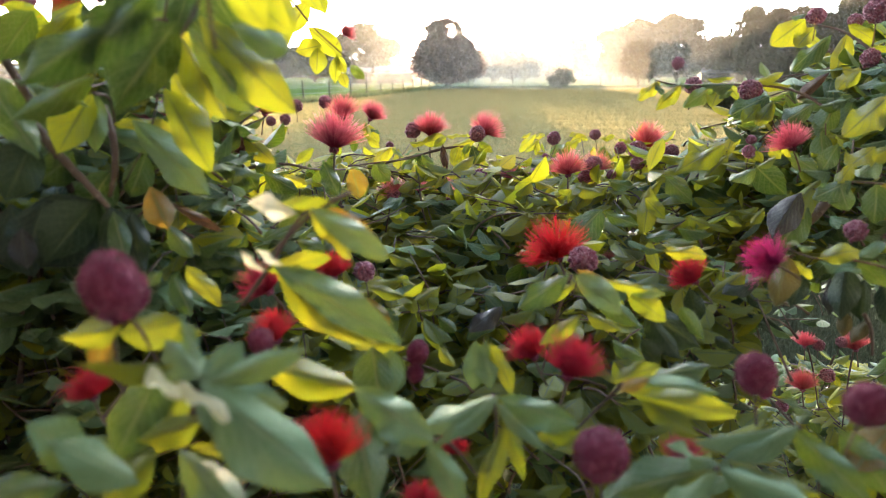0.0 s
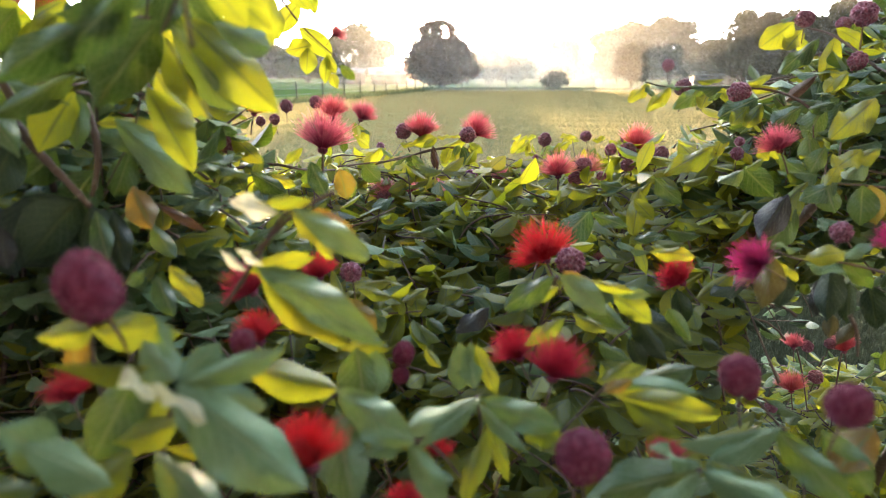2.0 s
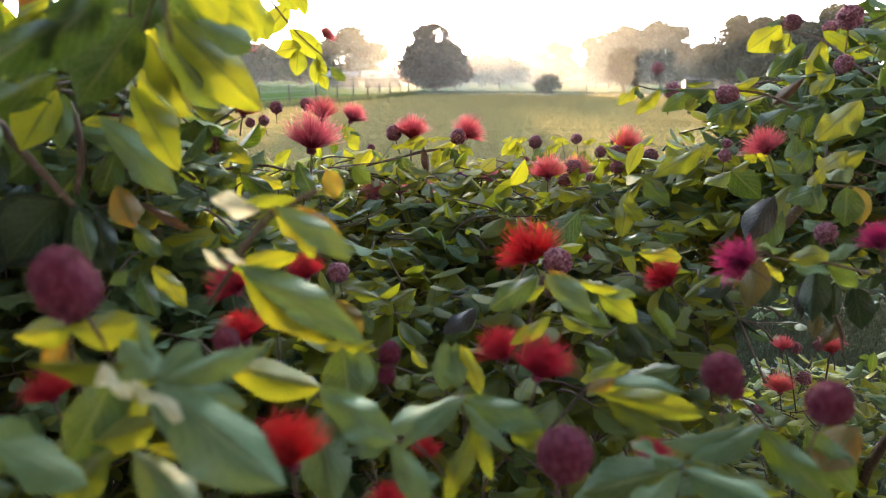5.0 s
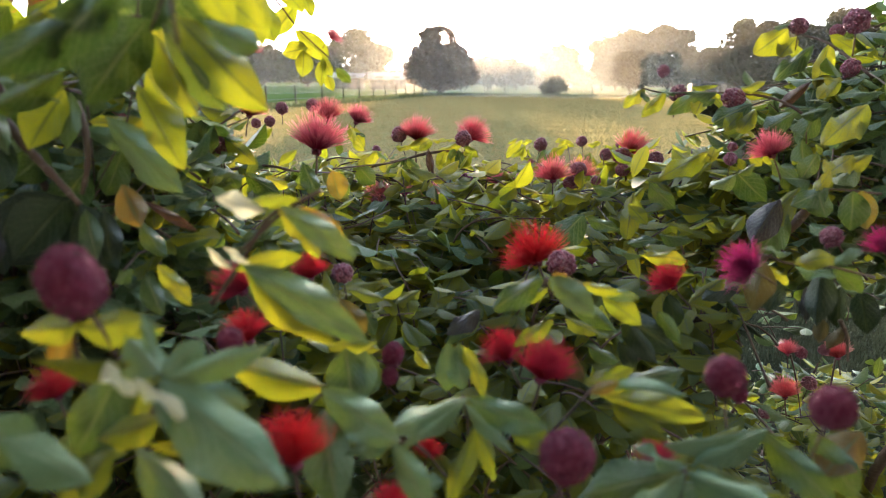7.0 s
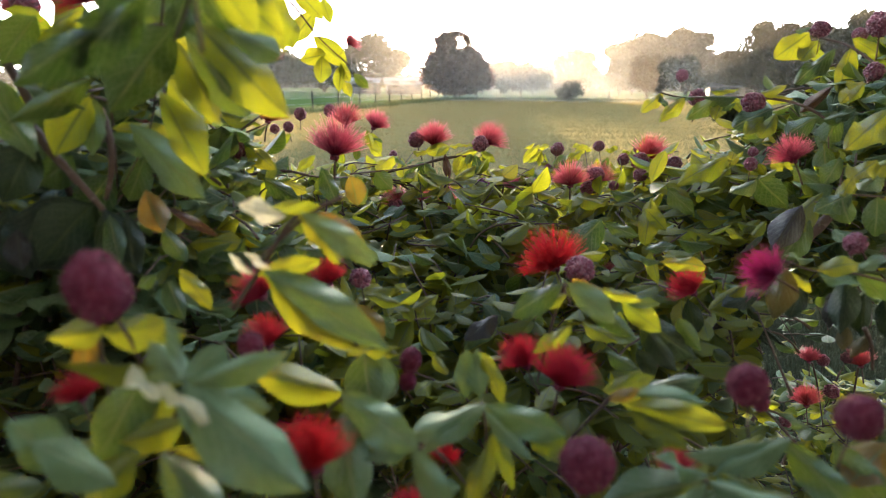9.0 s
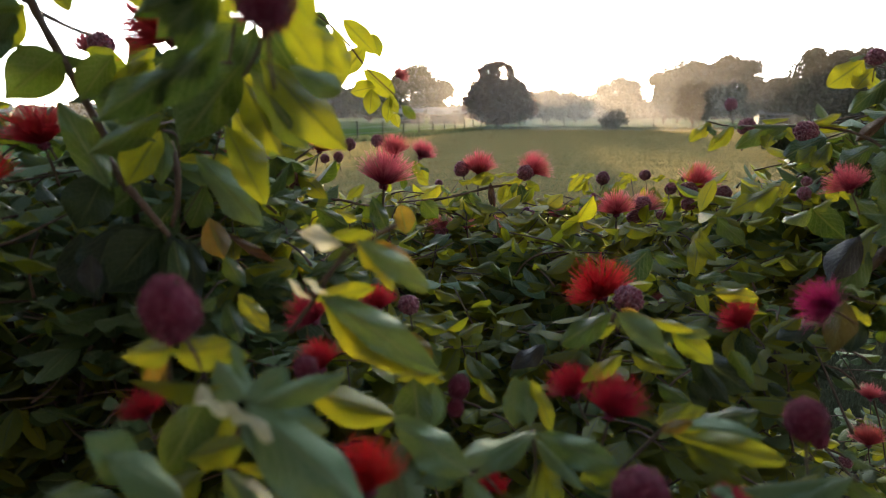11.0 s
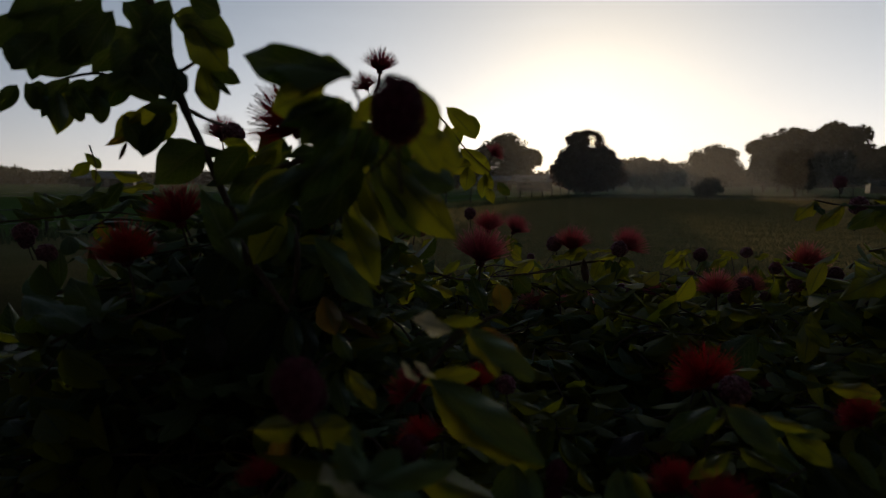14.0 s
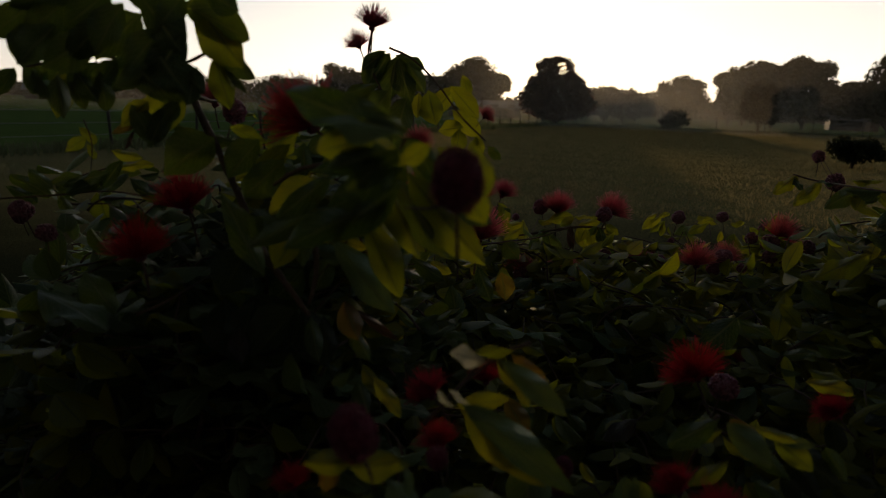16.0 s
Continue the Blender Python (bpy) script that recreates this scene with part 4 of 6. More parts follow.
twig(R, 0.0008, (0.472, 1.233, 1.437), (0.463, 1.152, 1.409))
twig(R, 0.0025, (0.664, 0.920, 1.429), (0.650, 1.018, 1.481), (0.620, 1.064, 1.499))
twig(R, 0.0014, (0.418, 0.505, 1.253), (0.363, 0.493, 1.267), (0.334, 0.493, 1.268), (0.317, 0.505, 1.273))
twig(R, 0.0014, (0.511, 0.645, 1.304), (0.447, 0.641, 1.309), (0.431, 0.673, 1.295))
twig(D, 0.0021, (0.773, 1.179, 0.870), (0.797, 1.183, 0.809), (0.827, 1.183, 0.701))
twig(D, 0.0021, (0.868, 1.177, 0.862), (0.869, 1.176, 0.786), (0.876, 1.177, 0.677))
twig(L, 0.0012, (-0.661, 0.537, 1.387), (-0.585, 0.555, 1.394), (-0.528, 0.569, 1.400), (-0.477, 0.580, 1.394), (-0.438, 0.588, 1.385))
twig(L, 0.0009, (-0.570, 0.594, 1.478), (-0.559, 0.590, 1.451), (-0.558, 0.582, 1.416))
twig(C, 0.0016, (-0.140, 0.982, 1.278), (-0.101, 1.033, 1.276), (-0.047, 1.084, 1.277), (0.002, 1.128, 1.288), (0.054, 1.139, 1.292), (0.086, 1.135, 1.279))
twig(C, 0.0008, (0.228, 1.187, 1.287), (0.217, 1.179, 1.257), (0.208, 1.166, 1.210))
twig(C, 0.0008, (0.212, 1.290, 1.283), (0.216, 1.231, 1.256), (0.219, 1.172, 1.231))
twig(C, 0.0009, (-0.048, 1.194, 1.298), (-0.058, 1.107, 1.285), (-0.067, 1.084, 1.275))
twig(C, 0.0010, (0.300, 1.291, 1.289), (0.295, 1.229, 1.251), (0.279, 1.164, 1.205))
twig(C, 0.0010, (0.345, 1.185, 1.284), (0.338, 1.125, 1.254), (0.318, 1.064, 1.218))
flower(C, (-0.126, 0.783, 1.328), (0.088, 0.125, 0.988), 0.0480)
flower(C, (-0.149, 0.998, 1.354), (0.078, 0.126, 0.989), 0.0346)
flower(C, (-0.123, 1.150, 1.340), (0.420, 0.103, 0.902), 0.0341)
flower(L, (-0.274, 0.999, 1.359), (0.208, 0.126, 0.970), 0.0331)
flower(C, (-0.013, 1.213, 1.303), (0.004, 0.124, 0.992), 0.0465)
flower(C, (0.093, 1.245, 1.304), (0.405, 0.102, 0.909), 0.0447)
flower(C, (0.229, 1.055, 1.252), (-0.052, 0.126, 0.991), 0.0412)
flower(C, (0.399, 1.190, 1.287), (0.456, 0.100, 0.885), 0.0449)
flower(C, (0.143, 1.171, 1.225), (0.062, 0.124, 0.990), 0.0284)
flower(C, (-0.076, 1.111, 1.201), (-0.340, 0.106, 0.934), 0.0357)
flower(C, (-0.032, 1.114, 1.211), (0.007, 0.124, 0.992), 0.0230)
flower(R, (0.435, 0.736, 1.334), (-0.370, 0.124, 0.921), 0.0314)
flower(C, (0.129, 0.574, 1.244), (-0.384, 0.106, 0.917), 0.0399)
flower(R, (0.293, 0.478, 1.267), (-0.881, -0.000, 0.472), 0.0275, True)
flower(R, (0.266, 0.568, 1.221), (-0.642, 0.074, 0.763), 0.0273)
flower(C, (0.266, 0.890, 1.146), (-0.037, 0.130, 0.991), 0.0155)
flower(C, (0.083, 0.401, 1.219), (-0.413, 0.106, 0.904), 0.0240)
flower(C, (0.100, 0.360, 1.224), (0.238, 0.127, 0.963), 0.0280)
flower(C, (-0.124, 0.450, 1.253), (-0.609, 0.068, 0.791), 0.0267)
flower(C, (-0.107, 0.403, 1.231), (-0.308, 0.118, 0.944), 0.0237)
flower(C, (-0.081, 0.501, 1.248), (-0.129, 0.125, 0.984), 0.0223)
flower(C, (-0.039, 0.248, 1.234), (-0.148, 0.137, 0.979), 0.0260)
flower(L, (-0.209, 0.337, 1.221), (-0.342, 0.128, 0.931), 0.0200)
flower(D, (0.766, 1.179, 0.871), (-0.072, 0.148, 0.986), 0.0307)
flower(D, (0.874, 1.178, 0.864), (-0.226, 0.146, 0.963), 0.0382)
flower(D, (0.733, 1.109, 0.809), (-0.124, 0.149, 0.981), 0.0398)
flower(C, (0.023, 0.434, 1.117), (0.159, 0.136, 0.978), 0.0168)
flower(C, (0.002, 0.319, 1.152), (0.062, 0.144, 0.988), 0.0182)
flower(C, (0.191, 0.380, 1.146), (-0.048, 0.146, 0.988), 0.0188)
flower(L, (-0.300, 0.669, 1.369), (-0.063, 0.136, 0.989), 0.0249)
flower(L, (-0.167, 1.161, 1.489), (0.646, 0.070, 0.760), 0.0232)
flower(L, (-0.408, 0.536, 1.391), (-0.233, -0.085, 0.969), 0.0408)
flower(L, (-0.405, 0.450, 1.360), (-0.141, -0.056, 0.989), 0.0377)
flower(L, (-0.261, 0.517, 1.484), (-0.680, -0.223, 0.698), 0.0493)
flower(L, (-0.367, 1.078, 1.639), (0.091, -0.019, 0.996), 0.0419)
flower(L, (-0.379, 1.040, 1.603), (-0.318, -0.116, 0.941), 0.0302)
flower(L, (-0.517, 0.792, 1.498), (-0.123, -0.061, 0.991), 0.0339)
flower(L, (-0.083, 0.256, 1.471), (0.241, -0.200, -0.950), 0.0157)
flower(R, (0.404, 0.477, 1.284), (-0.338, 0.137, 0.931), 0.0220, True)
flower(L, (-0.225, 0.832, 1.448), (0.092, 0.091, 0.992), 0.0305)
flower(C, (-0.067, 1.066, 1.212), (-0.198, 0.117, 0.973), 0.0286)
flower(C, (0.015, 1.117, 1.211), (0.001, 0.120, 0.993), 0.0251)
flower(C, (0.168, 1.151, 1.227), (-0.109, 0.121, 0.987), 0.0237)
flower(C, (0.294, 1.124, 1.249), (0.057, 0.122, 0.991), 0.0346)
bud(C, (-0.048, 1.216, 1.314), 0.0321)
bud(C, (0.077, 1.195, 1.310), 0.0327)
bud(C, (-0.275, 1.518, 1.357), 0.0313)
bud(L, (-0.247, 1.105, 1.367), 0.0230)
bud(L, (-0.249, 0.787, 1.343), 0.0305)
bud(L, (-0.241, 0.997, 1.351), 0.0182)
bud(C, (-0.100, 1.289, 1.278), 0.0165)
bud(C, (0.263, 1.416, 1.279), 0.0322)
bud(C, (0.352, 1.398, 1.289), 0.0254)
bud(C, (0.354, 1.189, 1.283), 0.0240)
bud(C, (0.371, 1.138, 1.286), 0.0334)
bud(C, (0.371, 1.131, 1.261), 0.0261)
bud(C, (0.433, 1.137, 1.281), 0.0292)
bud(C, (0.273, 1.060, 1.270), 0.0294)
bud(C, (0.263, 1.074, 1.245), 0.0260)
bud(C, (0.180, 1.124, 1.243), 0.0209)
bud(C, (0.013, 1.169, 1.220), 0.0218)
bud(C, (0.083, 1.173, 1.233), 0.0283)
bud(C, (0.078, 1.168, 1.214), 0.0218)
bud(R, (0.465, 1.234, 1.440), 0.0240)
bud(R, (0.475, 1.170, 1.399), 0.0334)
bud(R, (0.482, 0.962, 1.396), 0.0345)
bud(R, (0.613, 1.046, 1.510), 0.0291)
bud(R, (0.676, 1.044, 1.502), 0.0236)
bud(R, (0.631, 0.923, 1.442), 0.0278)
bud(R, (0.572, 0.835, 1.498), 0.0334)
bud(R, (0.410, 0.789, 1.339), 0.0131)
bud(R, (0.431, 0.836, 1.318), 0.0185)
bud(C, (-0.132, 0.243, 1.329), 0.0318)
bud(C, (0.096, 0.254, 1.236), 0.0308)
bud(C, (0.197, 0.307, 1.254), 0.0255)
bud(R, (0.228, 0.258, 1.262), 0.0236)
bud(C, (-0.101, 0.347, 1.256), 0.0182)
bud(C, (-0.061, 0.550, 1.238), 0.0207)
bud(C, (0.145, 0.535, 1.254), 0.0274)
bud(C, (-0.005, 0.438, 1.205), 0.0204)
bud(C, (-0.007, 0.433, 1.189), 0.0159)
bud(R, (0.380, 0.515, 1.287), 0.0200)
bud(D, (0.795, 1.180, 0.875), 0.0260)
bud(D, (0.844, 1.182, 0.880), 0.0236)
bud(D, (0.753, 1.072, 0.860), 0.0283)
bud(D, (0.666, 1.056, 0.804), 0.0240)
bud(C, (-0.072, 1.063, 1.212), 0.0300)
bud(L, (-0.292, 1.097, 1.341), 0.0180)
bud(C, (0.408, 1.294, 1.285), 0.0236)
bud(C, (0.274, 0.431, 1.176), 0.0136)
bud(L, (-0.407, 0.641, 1.492), 0.0293)
bud(L, (-0.080, 0.250, 1.472), 0.0311)
bud(L, (-0.581, 0.535, 1.355), 0.0216)
bud(L, (-0.648, 0.572, 1.362), 0.0177)
bud(L, (-0.241, 0.762, 1.337), 0.0247)
bud(L, (-0.620, 0.545, 1.376), 0.0262)
bud(C, (0.054, 1.118, 1.215), 0.0125)
bud(C, (0.018, 1.063, 1.203), 0.0180)
bud(C, (0.211, 1.202, 1.265), 0.0133)
bud(C, (0.309, 1.072, 1.250), 0.0180)
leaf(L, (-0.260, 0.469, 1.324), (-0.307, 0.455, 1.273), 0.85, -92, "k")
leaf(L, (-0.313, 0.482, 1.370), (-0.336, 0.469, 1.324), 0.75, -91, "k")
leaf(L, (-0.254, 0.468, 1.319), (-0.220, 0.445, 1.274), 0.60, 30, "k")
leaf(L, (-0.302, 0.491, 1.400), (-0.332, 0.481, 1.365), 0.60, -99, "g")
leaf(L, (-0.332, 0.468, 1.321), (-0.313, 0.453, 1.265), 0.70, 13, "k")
leaf(L, (-0.201, 0.433, 1.341), (-0.183, 0.415, 1.314), 0.60, 23, "o")
leaf(L, (-0.204, 0.469, 1.322), (-0.156, 0.453, 1.301), 0.16, 59, "p")
leaf(L, (-0.162, 0.389, 1.293), (-0.135, 0.373, 1.273), 0.36, 29, "y")
leaf(L, (-0.191, 0.435, 1.311), (-0.176, 0.429, 1.290), 0.50, 36, "g")
leaf(L, (-0.191, 0.416, 1.281), (-0.208, 0.414, 1.273), 0.60, -51, "g")
leaf(L, (-0.183, 0.415, 1.277), (-0.170, 0.407, 1.249), 0.50, 30, "g")
leaf(C, (-0.024, 0.447, 1.204), (-0.036, 0.418, 1.174), 0.85, -24, "g")
leaf(C, (0.196, 0.505, 1.218), (0.249, 0.495, 1.184), 0.55, 65, "k")
leaf(C, (0.168, 0.397, 1.205), (0.214, 0.400, 1.216), 0.40, 35, "g")
leaf(C, (0.314, 0.426, 1.156), (0.291, 0.430, 1.172), 0.40, -22, "g")
leaf(R, (0.475, 0.736, 1.296), (0.405, 0.693, 1.256), 0.36, -18, "y")
leaf(R, (0.447, 0.636, 1.311), (0.408, 0.632, 1.297), 0.62, -38, "g")
leaf(R, (0.436, 0.635, 1.307), (0.439, 0.618, 1.283), 0.85, 32, "g")
leaf(R, (0.433, 0.635, 1.308), (0.455, 0.651, 1.326), 0.40, 18, "y")
leaf(R, (0.455, 0.717, 1.265), (0.418, 0.696, 1.228), 0.62, -36, "g")
leaf(R, (0.318, 0.498, 1.264), (0.331, 0.484, 1.254), 0.40, 45, "y")
leaf(R, (0.335, 0.489, 1.269), (0.375, 0.492, 1.281), 0.48, 36, "y")
leaf(R, (0.335, 0.488, 1.267), (0.365, 0.476, 1.261), 0.42, 21, "m")
leaf(R, (0.341, 0.501, 1.275), (0.311, 0.502, 1.278), 0.30, -19, "m")
leaf(R, (0.369, 0.489, 1.270), (0.396, 0.494, 1.286), 0.40, 20, "m")
leaf(R, (0.440, 1.075, 1.246), (0.493, 1.014, 1.215), 0.55, 51, "g")
leaf(C, (0.378, 1.072, 1.239), (0.430, 1.015, 1.217), 0.50, 51, "g")
leaf(R, (0.383, 0.710, 1.315), (0.399, 0.703, 1.329), 0.50, 47, "g")
leaf(R, (0.381, 0.709, 1.314), (0.346, 0.696, 1.303), 0.60, -21, "g")
leaf(R, (0.445, 0.939, 1.317), (0.361, 0.900, 1.291), 0.38, -35, "y")
leaf(R, (0.449, 0.935, 1.301), (0.394, 0.894, 1.268), 0.40, -30, "y")
leaf(R, (0.413, 1.173, 1.409), (0.369, 1.144, 1.384), 0.42, -34, "y")
leaf(R, (0.404, 1.172, 1.406), (0.413, 1.144, 1.382), 0.40, 19, "g")
leaf(R, (0.444, 1.150, 1.401), (0.394, 1.109, 1.367), 0.36, -39, "y")
leaf(R, (0.458, 1.119, 1.402), (0.423, 1.118, 1.400), 0.40, -21, "g")
leaf(R, (0.474, 1.068, 1.405), (0.414, 1.028, 1.375), 0.38, -52, "g")
leaf(R, (0.483, 1.067, 1.403), (0.456, 1.036, 1.365), 0.50, -23, "y")
leaf(R, (0.477, 1.037, 1.405), (0.492, 1.009, 1.379), 0.40, 53, "y")
leaf(R, (0.457, 1.070, 1.412), (0.495, 1.051, 1.419), 0.30, 34, "y")
leaf(R, (0.472, 0.995, 1.404), (0.414, 0.985, 1.408), 0.30, -12, "g")
leaf(R, (0.492, 0.965, 1.409), (0.521, 0.949, 1.425), 0.50, 49, "y")
leaf(R, (0.497, 0.965, 1.409), (0.533, 0.944, 1.405), 0.40, 45, "y")
leaf(R, (0.496, 0.928, 1.389), (0.436, 0.903, 1.374), 0.60, -38, "g")
leaf(R, (0.472, 0.904, 1.378), (0.440, 0.886, 1.351), 0.50, -43, "y")
leaf(R, (0.492, 0.906, 1.382), (0.462, 0.878, 1.358), 0.50, -31, "y")
leaf(R, (0.526, 0.864, 1.380), (0.476, 0.837, 1.361), 0.50, -37, "g")
leaf(R, (0.533, 0.863, 1.376), (0.560, 0.845, 1.388), 0.50, 57, "g")
leaf(R, (0.603, 0.970, 1.422), (0.549, 0.948, 1.384), 0.26, -54, "p")
leaf(R, (0.606, 1.066, 1.506), (0.547, 1.035, 1.472), 0.62, -54, "y")
leaf(R, (0.622, 1.063, 1.494), (0.579, 1.031, 1.458), 0.50, -37, "y")
leaf(R, (0.637, 1.038, 1.480), (0.568, 1.006, 1.440), 0.38, -32, "g")
leaf(R, (0.628, 1.033, 1.463), (0.592, 1.016, 1.440), 0.50, -51, "y")
leaf(R, (0.650, 1.018, 1.481), (0.618, 0.980, 1.421), 0.40, -11, "y")
leaf(R, (0.650, 1.021, 1.494), (0.681, 0.994, 1.471), 0.45, 68, "y")
leaf(R, (0.583, 1.067, 1.510), (0.599, 1.048, 1.515), 0.60, 23, "g")
leaf(R, (0.531, 0.723, 1.396), (0.461, 0.673, 1.366), 0.42, -31, "y")
leaf(R, (0.531, 0.719, 1.383), (0.488, 0.694, 1.369), 0.34, -14, "g")
leaf(R, (0.590, 0.919, 1.429), (0.609, 0.895, 1.417), 0.50, 52, "y")
leaf(R, (0.615, 0.920, 1.429), (0.573, 0.891, 1.402), 0.40, -31, "y")
leaf(R, (0.501, 0.687, 1.341), (0.456, 0.659, 1.320), 0.50, -22, "y")
leaf(R, (0.507, 0.683, 1.329), (0.469, 0.658, 1.314), 0.50, -16, "g")
leaf(R, (0.557, 0.865, 1.383), (0.533, 0.851, 1.334), 0.60, -31, "g")
leaf(R, (0.580, 0.865, 1.383), (0.565, 0.850, 1.331), 0.60, -15, "g")
leaf(C, (-0.105, 0.599, 1.338), (-0.086, 0.579, 1.304), 0.42, 33, "g")
leaf(C, (-0.081, 0.627, 1.326), (-0.073, 0.618, 1.296), 0.70, 35, "o")
leaf(C, (-0.082, 1.082, 1.207), (-0.129, 1.033, 1.181), 0.40, -29, "y")
leaf(C, (-0.082, 1.061, 1.209), (-0.031, 1.038, 1.197), 0.50, 26, "g")
leaf(C, (-0.032, 1.060, 1.203), (0.023, 1.037, 1.193), 0.40, 36, "g")
leaf(C, (0.013, 1.040, 1.203), (0.062, 1.004, 1.185), 0.45, 38, "g")
leaf(C, (0.013, 1.187, 1.284), (0.018, 1.174, 1.237), 0.28, 23, "p")
leaf(C, (0.218, 0.764, 1.253), (0.172, 0.725, 1.226), 0.60, -38, "g")
leaf(C, (0.226, 0.783, 1.246), (0.265, 0.758, 1.232), 0.40, 53, "g")
leaf(C, (0.304, 0.867, 1.248), (0.326, 0.840, 1.225), 0.50, 56, "y")
leaf(C, (0.319, 0.891, 1.260), (0.298, 0.836, 1.214), 0.40, -3, "y")
leaf(C, (-0.008, 0.660, 1.182), (-0.001, 0.633, 1.162), 0.70, 12, "y")
leaf(C, (-0.015, 0.669, 1.179), (-0.041, 0.663, 1.195), 0.40, -42, "y")
leaf(C, (-0.028, 0.672, 1.189), (-0.077, 0.644, 1.201), 0.30, -27, "y")
leaf(C, (-0.021, 0.661, 1.186), (-0.039, 0.635, 1.171), 0.60, -31, "g")
leaf(C, (0.083, 0.655, 1.163), (0.040, 0.627, 1.140), 0.40, -27, "g")
leaf(C, (0.029, 1.188, 1.286), (0.075, 1.192, 1.301), 0.40, 61, "y")
leaf(C, (0.029, 1.187, 1.284), (0.045, 1.166, 1.245), 0.50, 41, "y")
leaf(C, (0.062, 1.188, 1.288), (0.083, 1.168, 1.250), 0.40, 51, "y")
leaf(C, (0.083, 1.189, 1.291), (0.107, 1.176, 1.278), 0.40, 52, "y")
leaf(C, (-0.031, 1.189, 1.291), (0.018, 1.193, 1.305), 0.50, 70, "y")
leaf(C, (-0.080, 1.186, 1.284), (-0.143, 1.161, 1.268), 0.50, -49, "y")
leaf(C, (-0.058, 1.180, 1.260), (-0.031, 1.184, 1.275), 0.50, 61, "g")
leaf(C, (-0.037, 1.183, 1.270), (-0.015, 1.174, 1.238), 0.50, 66, "g")
leaf(C, (0.209, 1.397, 1.287), (0.183, 1.387, 1.253), 0.40, -60, "y")
leaf(C, (0.215, 1.395, 1.281), (0.240, 1.399, 1.293), 0.50, 50, "y")
leaf(C, (0.288, 1.343, 1.280), (0.324, 1.347, 1.292), 0.50, 66, "y")
leaf(C, (0.294, 1.342, 1.274), (0.241, 1.318, 1.265), 0.50, -44, "g")
leaf(C, (0.421, 1.245, 1.296), (0.367, 1.189, 1.283), 0.40, -27, "y")
leaf(C, (-0.163, 0.834, 1.324), (-0.190, 0.828, 1.303), 0.40, -66, "y")
leaf(L, (-0.273, 0.997, 1.352), (-0.313, 0.994, 1.342), 0.40, -34, "g")
leaf(L, (-0.236, 0.993, 1.339), (-0.264, 0.988, 1.322), 0.50, -68, "y")
leaf(C, (-0.109, 0.989, 1.322), (-0.089, 0.985, 1.307), 0.50, 74, "y")
leaf(C, (-0.114, 0.997, 1.348), (-0.105, 0.988, 1.317), 0.40, 40, "y")
leaf(L, (-0.224, 1.155, 1.543), (-0.267, 1.139, 1.488), 0.52, -83, "y")
leaf(L, (-0.212, 1.161, 1.567), (-0.197, 1.150, 1.526), 0.50, 45, "y")
leaf(L, (-0.227, 1.143, 1.501), (-0.172, 1.150, 1.452), 0.50, 90, "y")
leaf(L, (-0.202, 1.134, 1.470), (-0.252, 1.152, 1.460), 0.60, -83, "y")
leaf(L, (-0.210, 1.133, 1.466), (-0.212, 1.121, 1.422), 0.70, -21, "y")
leaf(L, (-0.177, 1.131, 1.456), (-0.163, 1.142, 1.422), 0.50, 118, "y")
leaf(L, (-0.174, 1.129, 1.451), (-0.183, 1.136, 1.403), 0.45, -135, "y")
leaf(L, (-0.152, 1.125, 1.437), (-0.129, 1.139, 1.412), 0.50, 107, "g")
leaf(L, (-0.167, 1.121, 1.422), (-0.160, 1.134, 1.395), 0.60, 140, "y")
leaf(L, (-0.168, 0.753, 1.533), (-0.130, 0.757, 1.493), 0.45, 89, "y")
leaf(L, (-0.362, 0.471, 1.587), (-0.302, 0.460, 1.559), 0.55, 84, "g")
leaf(L, (-0.350, 0.474, 1.589), (-0.302, 0.457, 1.537), 0.50, 55, "y")
leaf(L, (-0.334, 0.472, 1.549), (-0.295, 0.468, 1.526), 0.40, 70, "g")
leaf(L, (-0.334, 0.472, 1.544), (-0.314, 0.460, 1.497), 0.42, 30, "y")
leaf(L, (-0.326, 0.472, 1.534), (-0.300, 0.465, 1.512), 0.20, 62, "g")
leaf(L, (-0.381, 0.499, 1.511), (-0.431, 0.484, 1.475), 0.60, -107, "y")
leaf(L, (-0.394, 0.495, 1.497), (-0.412, 0.486, 1.459), 0.50, -103, "g")
leaf(L, (-0.423, 0.486, 1.481), (-0.450, 0.480, 1.470), 0.30, -103, "o")
leaf(L, (-0.428, 0.485, 1.475), (-0.435, 0.481, 1.456), 0.20, -101, "p")
leaf(L, (-0.354, 0.500, 1.470), (-0.401, 0.486, 1.432), 0.70, -103, "g")
leaf(L, (-0.407, 0.511, 1.482), (-0.341, 0.523, 1.469), 0.30, 42, "g")
leaf(L, (-0.475, 0.503, 1.538), (-0.502, 0.493, 1.505), 0.60, -112, "g")
leaf(L, (-0.497, 0.497, 1.527), (-0.512, 0.488, 1.482), 0.50, -106, "y")
leaf(L, (-0.502, 0.497, 1.538), (-0.529, 0.487, 1.499), 0.50, -113, "g")
leaf(L, (-0.536, 0.509, 1.530), (-0.565, 0.504, 1.541), 0.50, -58, "g")
leaf(L, (-0.519, 0.477, 1.573), (-0.520, 0.472, 1.535), 0.50, -67, "g")
leaf(L, (-0.428, 0.494, 1.551), (-0.448, 0.484, 1.508), 0.50, -107, "g")
leaf(L, (-0.450, 0.492, 1.573), (-0.485, 0.461, 1.552), 0.50, -87, "g")
leaf(L, (-0.440, 0.475, 1.589), (-0.483, 0.442, 1.564), 0.60, -90, "g")
leaf(L, (-0.409, 0.480, 1.579), (-0.449, 0.467, 1.537), 0.60, -109, "g")
